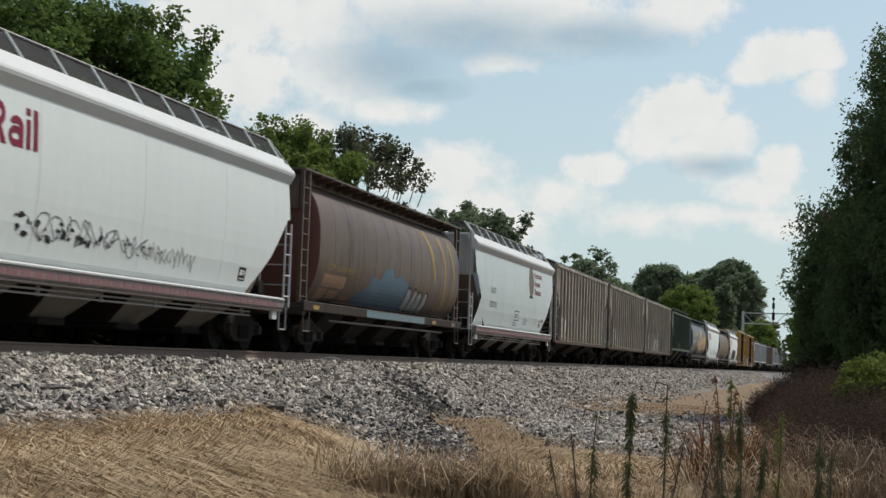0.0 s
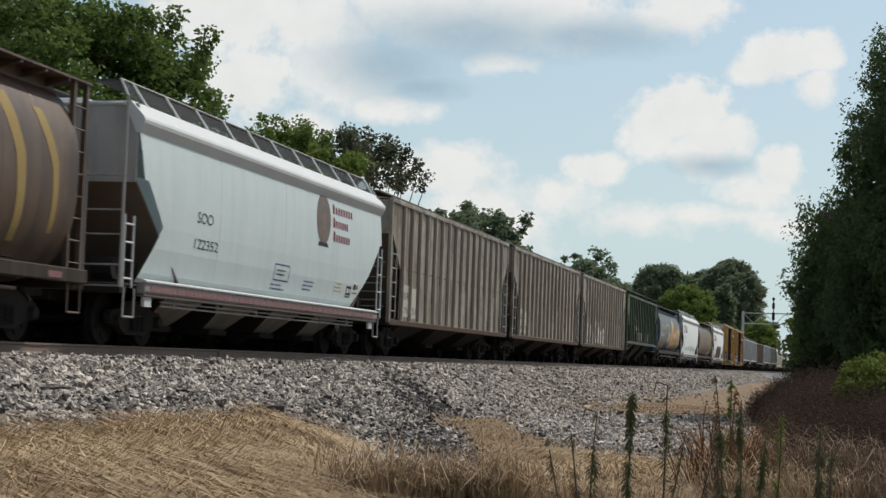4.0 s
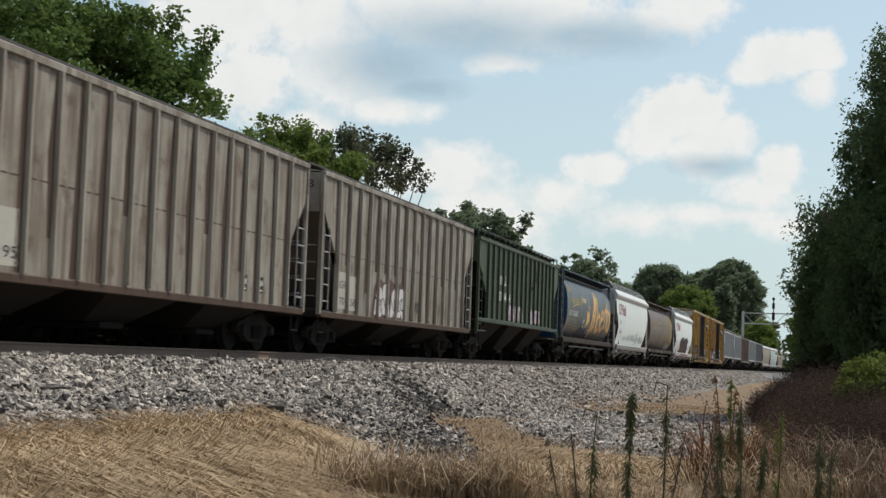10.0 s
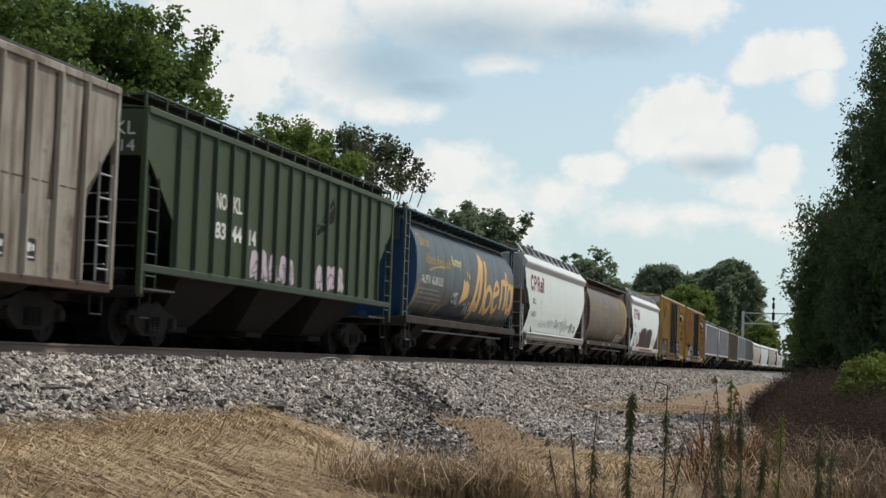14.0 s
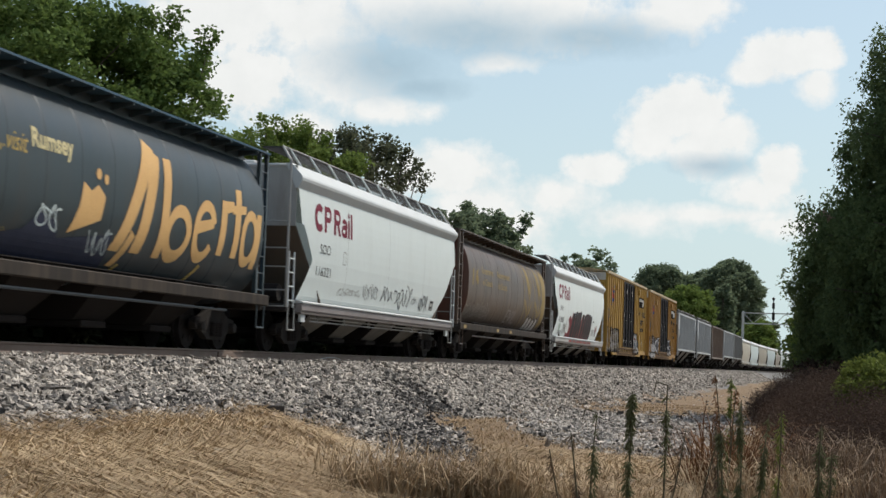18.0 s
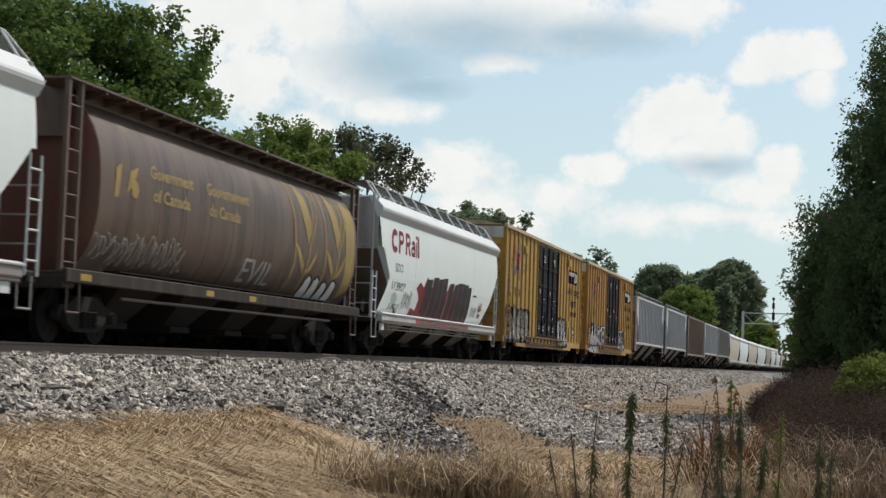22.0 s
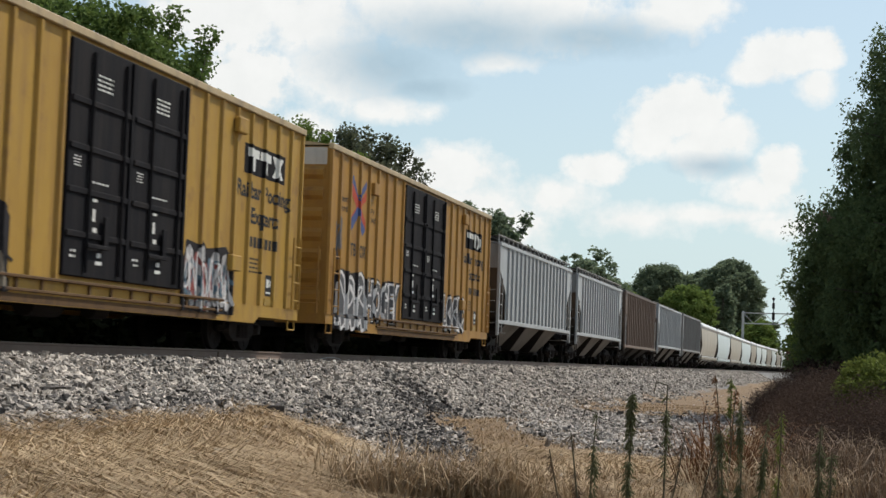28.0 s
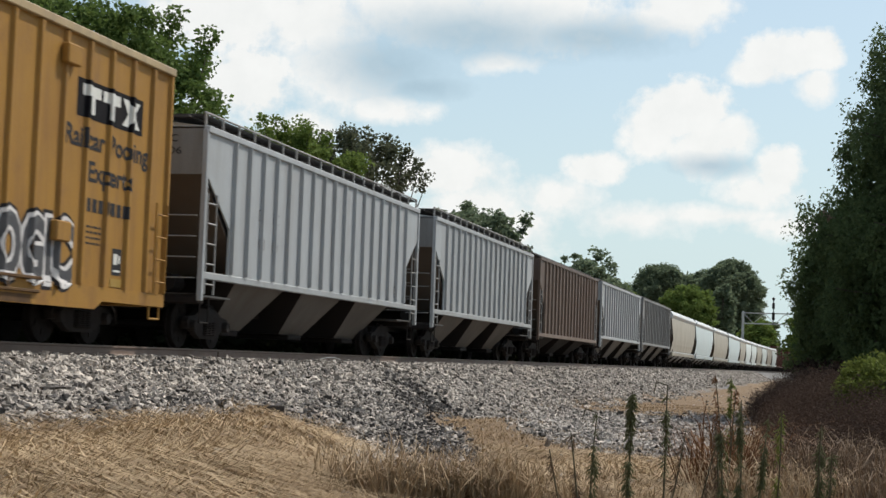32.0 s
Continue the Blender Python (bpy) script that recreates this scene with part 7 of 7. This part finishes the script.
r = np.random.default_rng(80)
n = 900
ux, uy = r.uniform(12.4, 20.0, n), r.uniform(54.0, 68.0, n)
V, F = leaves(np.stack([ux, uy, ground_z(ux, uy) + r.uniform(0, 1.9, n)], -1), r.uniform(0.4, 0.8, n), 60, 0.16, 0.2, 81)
tagged(new("undergrowth", cloud_mesh("undergrowth", V, F, M_UNDER)), "undergrowth below the trees, its shade kept in a dark brown colour", "brush", kind="stuff")

# unseen brush added along the far side, so gaps under the cars stay dark
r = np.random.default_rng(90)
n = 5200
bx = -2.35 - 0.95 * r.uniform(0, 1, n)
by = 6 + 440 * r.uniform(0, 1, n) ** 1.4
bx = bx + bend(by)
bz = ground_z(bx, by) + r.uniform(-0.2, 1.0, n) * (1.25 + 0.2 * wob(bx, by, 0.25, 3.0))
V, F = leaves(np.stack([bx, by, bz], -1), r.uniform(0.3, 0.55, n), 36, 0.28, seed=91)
tagged(new("brush", cloud_mesh("brush", V, F, M_BRUSH)), "added dark brush that keeps the gaps under the cars dark", "brush", kind="stuff")


# ---------------------------------------------------------------- straw, dead stems and weeds
def blades(px_, py_, height, lean, width, seed, way=None, spread=1.0, arch=0.6):
    """Bent blades of grass: two quads each, from the ground at (px_, py_)."""
    r = np.random.default_rng(seed)
    n = len(px_)
    pz_ = ground_z(px_, py_)
    base = np.stack([px_, py_, pz_ - 0.01], -1)
    a = r.uniform(0, 2 * np.pi, n) if way is None else way + r.normal(0, spread, n)
    h = height * r.uniform(0.5, 1.2, n)
    ln = lean * r.uniform(0.5, 1.4, n)
    d = np.stack([np.cos(a), np.sin(a), np.zeros(n)], -1)
    s = np.stack([-np.sin(a), np.cos(a), np.zeros(n)], -1) * (width * r.uniform(0.6, 1.3, n))[:, None]
    mid = base + d * (h * ln * 0.35)[:, None] + np.array([0, 0, 1.0]) * (h * arch)[:, None]
    tip = base + d * (h * ln)[:, None] + np.array([0, 0, 1.0]) * (h * np.clip(1.15 - ln * 0.55, 0.12, 1.0))[:, None]
    V = np.stack([base - s, base + s, mid + s * 0.8, mid - s * 0.8, tip + s * 0.3, tip - s * 0.3], 1).reshape(-1, 3)
    k = np.arange(n)[:, None] * 6
    F = np.concatenate([k + np.array([0, 1, 2, 3]), k + np.array([3, 2, 4, 5])], 1).reshape(-1, 4)
    return V, F


def scatter(n, x0, x1, y0, y1, seed, mask=None, power=1.0):
    r = np.random.default_rng(seed)
    x = r.uniform(x0, x1, n)
    y = y0 + (y1 - y0) * r.uniform(0, 1, n) ** power
    if mask is not None:
        keep = r.uniform(0, 1, n) < mask(x, y)
        x, y = x[keep], y[keep]
    return x, y


def dry(x, y):
    return (1 - gravel_mask(x, y)) * np.clip(0.75 + 0.5 * wob(x, y, 1.1, 5.0), 0.15, 1)


def lie(x, y):
    """The way the mown straw lies on the mound: across its top, then down its sides."""
    return -0.75 + 0.9 * wob(x, y, 0.35, 2.0)


x, y = scatter(80000, 3.2, 11.5, 8.0, 31.0, 101, dry)
V, F = blades(x, y, 0.17, 2.6, 0.0055, 102, way=lie(x, y), spread=0.35, arch=0.24)
tagged(new("straw", cloud_mesh("straw", V, F, M_STRAW)), "mown dry straw lying on the mound", "grass", kind="stuff")
x, y = scatter(36000, 3.6, 11.5, 8.0, 30.0, 105, dry)
V, F = blades(x, y, 0.30, 2.0, 0.0075, 106, way=lie(x, y), spread=0.25, arch=0.3)
tagged(new("long_straw", cloud_mesh("long_straw", V, F, M_STRAW_LONG)), "long pale and brown straw lying loose on the mound", "grass", kind="stuff")
x, y = scatter(5200, 6.5, 11.5, 8.0, 16.5, 107, dry)
V, F = blades(x, y, 0.20, 1.2, 0.004, 108, arch=0.5)
tagged(new("standing_straw", cloud_mesh("standing_straw", V, F, M_STRAW_LONG)), "sparse pale straw standing on the mound", "grass", kind="stuff")
x, y = scatter(50000, 3.6, 12.6, 28.0, 70.0, 103, dry, 1.5)
V, F = blades(x, y, 0.10, 1.5, 0.009, 104)
tagged(new("straw_verge", cloud_mesh("straw_verge", V, F, M_STRAW)), "thin dry grass on the bank", "grass", kind="stuff")


def clump_mask(cx, cy, r):
    return lambda x, y: np.exp(-((x - cx) ** 2 + (y - cy) ** 2) / r ** 2)


def weed_clump(label, cx, cy, r, n, height, seed, material, width=0.006):
    x, y = scatter(n, cx - 1.6 * r, cx + 1.6 * r, cy - 2.2 * r, cy + 2.2 * r, seed, clump_mask(cx, cy, r))
    V, F = blades(x, y, height, 1.0, width, seed + 1)
    t = thing("weed_clump", label, "weeds", "dead weed clumps")
    k = seat("dead_stem", cloud_mesh("dead_stem", V, F, material), t)
    tagged(k, kind="stuff")


for k, (cx, cy, rr, n, h) in enumerate(((8.60, 16.9, 0.34, 1500, 0.62), (8.85, 17.5, 0.34, 1900, 0.78), (9.30, 17.8, 0.30, 1700, 0.74), (9.72, 18.0, 0.28, 1700, 0.86), (10.02, 18.2, 0.22, 1100, 0.80),
                                        (10.55, 18.6, 0.26, 700, 0.5), (10.95, 19.2, 0.24, 350, 0.4), (11.5, 19.5, 0.35, 300, 0.32), (7.7, 11.5, 0.8, 1500, 0.10))):
    weed_clump("tangled straw-brown dead weeds on the bank", cx, cy, rr, n, h, 110 + 3 * k, M_GREYSTRAW)
for k, (cx, cy, rr, n, h) in enumerate(((12.25, 20.5, 0.45, 800, 0.66), (12.75, 21.0, 0.45, 800, 0.62), (13.2, 21.5, 0.5, 600, 0.45), (12.6, 23.0, 0.5, 800, 0.62))):
    weed_clump("pale brown dead grass before the dark weed stand", cx, cy, rr, n, h, 210 + 3 * k, M_GREYSTRAW)
for k, (cx, cy, rr, n, h) in enumerate(((13.0, 22.5, 0.5, 900, 0.95), (13.6, 22.8, 0.55, 1000, 1.0), (14.2, 23.0, 0.55, 900, 0.95), (13.3, 24.5, 0.6, 900, 0.95), (14.0, 21.2, 0.4, 600, 0.7), (12.75, 24.0, 0.4, 600, 0.95))):
    weed_clump("brown dead grass standing before the dark weeds", cx, cy, rr, n, h, 260 + 3 * k, M_DEADGRASS, 0.007)
for k, (cx, cy, rr, n, h) in enumerate(((11.86, 22.3, 0.24, 460, 1.28), (12.05, 22.0, 0.22, 420, 1.2), (11.66, 22.6, 0.2, 260, 1.0), (12.25, 22.8, 0.22, 320, 1.25))):
    weed_clump("rust-orange dead weeds by the gravel", cx, cy, rr, n, h, 230 + 3 * k, M_WEED_RUST, 0.008)


def stalk(label, x, y, h, material, seed, leaf=0.082, per=120, lean=0.0, bare=0.15, hook=0.0):
    """A tall single weed: a thin stem set closely with narrow hanging leaves; a hook bends its tip over."""
    rng = random.Random(seed)
    r = np.random.default_rng(seed)
    z0 = float(ground_z(x, y)) - 0.02
    t = thing("tall_weed", label, "weed", "tall weeds before the track", at=pose(x, y, z0))
    bm = bmesh.new()
    tip = (lean * h, rng.uniform(-0.1, 0.1) * h, h)
    limb(bm, (0, 0, 0), tip, 0.011, 0.005, 6, 0.02, 6, rng)
    if hook:
        limb(bm, tip, (tip[0] - hook, tip[1], h + 0.03), 0.006, 0.004, 5, 0.0, 2, rng)
        limb(bm, (tip[0] - hook, tip[1], h + 0.03), (tip[0] - hook * 1.25, tip[1], h - 0.07), 0.005, 0.003, 5, 0.0, 2, rng)
    part("stem", bm, M_WEED_STEM, t)
    f = bare + (1 - bare) * r.uniform(0, 1, per)
    f = f[r.uniform(0, 1, per) < 0.6 + 0.4 * np.sin(f * 11 + seed)]
    c = np.stack([lean * h * f, np.zeros(len(f)), h * f], -1)
    V, F = leaves(c, np.full(len(f), 0.018) * (1.4 - 0.7 * f), 5, leaf, 1.1, seed + 1, 1.0, 0.05)
    tagged(seat("foliage", cloud_mesh("foliage", V, F, material), t), kind="stuff")


M_WEED_STEM = surface("dull_weed_stems", (0.07, 0.065, 0.04), (0.11, 0.09, 0.05), rough=0.9, scale=8.0)
for k, (x, y, h, m, lean, per, hook) in enumerate(((11.40, 14.0, 1.20, M_WEED_GREEN, 0.02, 90, 0.10), (11.68, 14.0, 1.42, M_WEED_GREEN, 0.03, 230, 0), (12.00, 14.0, 1.48, M_WEED_GREEN, 0.01, 80, 0.09), (11.33, 14.0, 1.02, M_DEADGRASS, -0.10, 50, 0),
                                                   (12.42, 15.2, 1.10, M_WEED_GREEN, -0.03, 130, 0), (12.50, 16.0, 1.34, M_WEED_GREEN, 0.01, 170, 0), (12.68, 15.5, 1.24, M_WEED_GREEN, 0.09, 130, 0), (12.26, 17.0, 1.0, M_DEADGRASS, -0.04, 70, 0), (12.04, 22.0, 1.52, M_LEAF_LIME, 0.02, 110, 0),
                                                   (12.0, 21.5, 1.5, M_WEED_RUST, -0.07, 70, 0), (12.12, 21.0, 1.35, M_WEED_RUST, 0.06, 60, 0), (12.82, 16.5, 1.22, M_LEAF_LIME, 0.05, 60, 0), (13.24, 15.0, 1.16, M_WEED_GREEN, 0.02, 130, 0), (13.32, 15.4, 0.92, M_WEED_GREEN, 0.04, 110, 0),
                                                   (11.12, 14.6, 0.86, M_DEADGRASS, -0.22, 34, 0), (11.86, 15.2, 1.05, M_DEADGRASS, 0.20, 34, 0), (12.12, 15.6, 0.9, M_DEADGRASS, 0.22, 30, 0))):
    stalk("tall leafy roadside weed" if m is M_WEED_GREEN else "tall rusty dead weed" if m is M_WEED_RUST else "dead brown weed stalk" if m is M_DEADGRASS else "weed with yellow-green tips", x, y, h, m, 140 + 2 * k, per=per, lean=lean, hook=hook)

# the dark stand of dead weeds on the bank
r = np.random.default_rng(170)
x, y = scatter(12000, 10.4, 17.0, 25.0, 62.0, 171, power=1.3)
ok = x > 13.15 - (y - 23) * 0.07 + 0.2 * r.normal(0, 1, len(x)) + 0.25 * wob(x, y, 0.5, 8.0)
x, y = x[ok], y[ok]
inner = x - 13.0 + (y - 23) * 0.072
tall = (1.0 + 0.5 * np.clip((y - 24) / 12, 0, 1)) * (1 + 0.16 * wob(x, y, 1.5, 2.0) + 0.10 * wob(x, y, 4.0, 1.0)) * np.clip(0.28 + inner * 0.55, 0.2, 1.0) - 0.12 * np.clip(x - 13.2, 0, 3)
V, F = blades(x, y, tall * 0.85, 0.35, 0.009, 172)
stand = thing("weed_stand", "thick dark red-brown stand of dead weeds", "weeds")
tagged(seat("weed_stem", cloud_mesh("weed_stem", V, F, M_WEED_BROWN), stand), kind="stuff")
h = tall * r.uniform(0.25, 1.0, len(x)) ** 0.8
c = np.stack([x + r.normal(0, 0.08, len(x)), y, ground_z(x, y) + h], -1)
V, F = leaves(c, np.full(len(c), 0.2), 26, 0.055, 0.1, 173, 1.6, 0.2)
tagged(seat("seed_head", cloud_mesh("seed_head", V, F, M_WEED_BROWN), stand), kind="stuff")

# a broken length of old tie on the mound
M_OLD = surface("old_split_timber", (0.03, 0.025, 0.022), (0.055, 0.046, 0.04), rough=0.95, scale=5.0, bump=0.5)
plank = thing("old_timber", "weathered broken timber lying at the foot of the ballast", "timber", at=pose(4.1, 26.2, float(ground_z(4.1, 26.2)) + 0.03, ry=1, rz=40))
bm = boxes((-0.5, 0.5, -0.09, 0.09, -0.06, 0.06), bevel=0.015)
for v in bm.verts:
    v.co.y *= 1 - 0.35 * max(0.0, v.co.x)
    v.co.z *= 1 - 0.4 * max(0.0, -v.co.x)
part("timber", bm, M_OLD, plank)

# a stray hoop of wire against the rail
M_SIGNAL = surface("weathered_aluminium", (0.42, 0.43, 0.42), (0.34, 0.35, 0.34), rough=0.5, metal=0.3, scale=1.0)
hoop = bmesh.new()
loop = [Vector((1.05 + 0.05 * math.sin(a_ * 2), 40.4 + 0.9 * math.cos(a_), -0.22 + 0.13 * max(0.0, math.sin(a_)))) for a_ in [math.pi * k / 12 for k in range(13)]]
for a_, b_ in zip(loop, loop[1:]):
    rod(hoop, a_, b_, 0.011, 5)
tagged(part("wire_hoop", hoop, M_SIGNAL), "bent grey wire hoop lying against the rail", "wire")

# ---------------------------------------------------------------- signal bridge down the line
bridge = thing("signal_bridge", "grey steel signal bridge over the line with a black signal mast", "signal", at=pose(0, 307, 0))
for xx in (-2.6, 14.5):
    part("post", boxes((xx - 0.22, xx + 0.22, -0.25, 0.25, -1.9, 10.7), bevel=0.04), M_SIGNAL, bridge)
for z in (8.4, 10.3):
    part("chord", boxes((-2.6, 14.5, -0.10, 0.10, z, z + 0.2)), M_SIGNAL, bridge)
for k in range(9):
    a, b = -2.6 + k * 1.9, -2.6 + (k + 1) * 1.9
    part("brace", rod(bmesh.new(), (a, 0, 8.5 if k % 2 else 10.4), (b, 0, 10.4 if k % 2 else 8.5), 0.06), M_SIGNAL, bridge)
part("mast", rod(bmesh.new(), (2.8, -0.3, 8.4), (2.8, -0.3, 13.3), 0.08, 8), M_STEEL, bridge)
for z, rr, hh in ((13.0, 0.28, 0.28), (11.75, 0.24, 0.62), (9.9, 0.26, 0.75)):
    head = bmesh.new()
    prism(head, [(2.8 + rr * math.cos(a_), z + (hh - rr) * (1 if math.sin(a_) > 0 else -1) + rr * math.sin(a_)) for a_ in [math.pi * (k + 0.5) / 8 for k in range(16)]], "y", -0.62, -0.38)
    part("signal_head", head, M_STEEL, bridge)


# ---------------------------------------------------------------- motion
def run(t):
    """How far the train has come at t seconds."""
    return 7.142 * (t - 16) + 0.005 * (t - 16) ** 2


def on_line(y):
    """Where a car stands whose middle is at y along the track."""
    turn = math.degrees(math.atan(float(bend(y + 1.0) - bend(y - 1.0)) / 2))
    return pose(float(bend(y)), y, 0, rz=-turn)


def motions():
    for car_ob, start in CARS:
        walk(car_ob, [(t, on_line(start - run(t))) for t in range(0, 33, 2 if start > 160 else 4)])
    for w, ay in WHEELS:
        rows = []
        for k in range(481):
            t = k / 15
            a = math.degrees(run(t) / 0.457) % 360.0
            rows.append((t, pose(0, ay, 0.457, rx=a)))
        walk(w, rows)


motions()
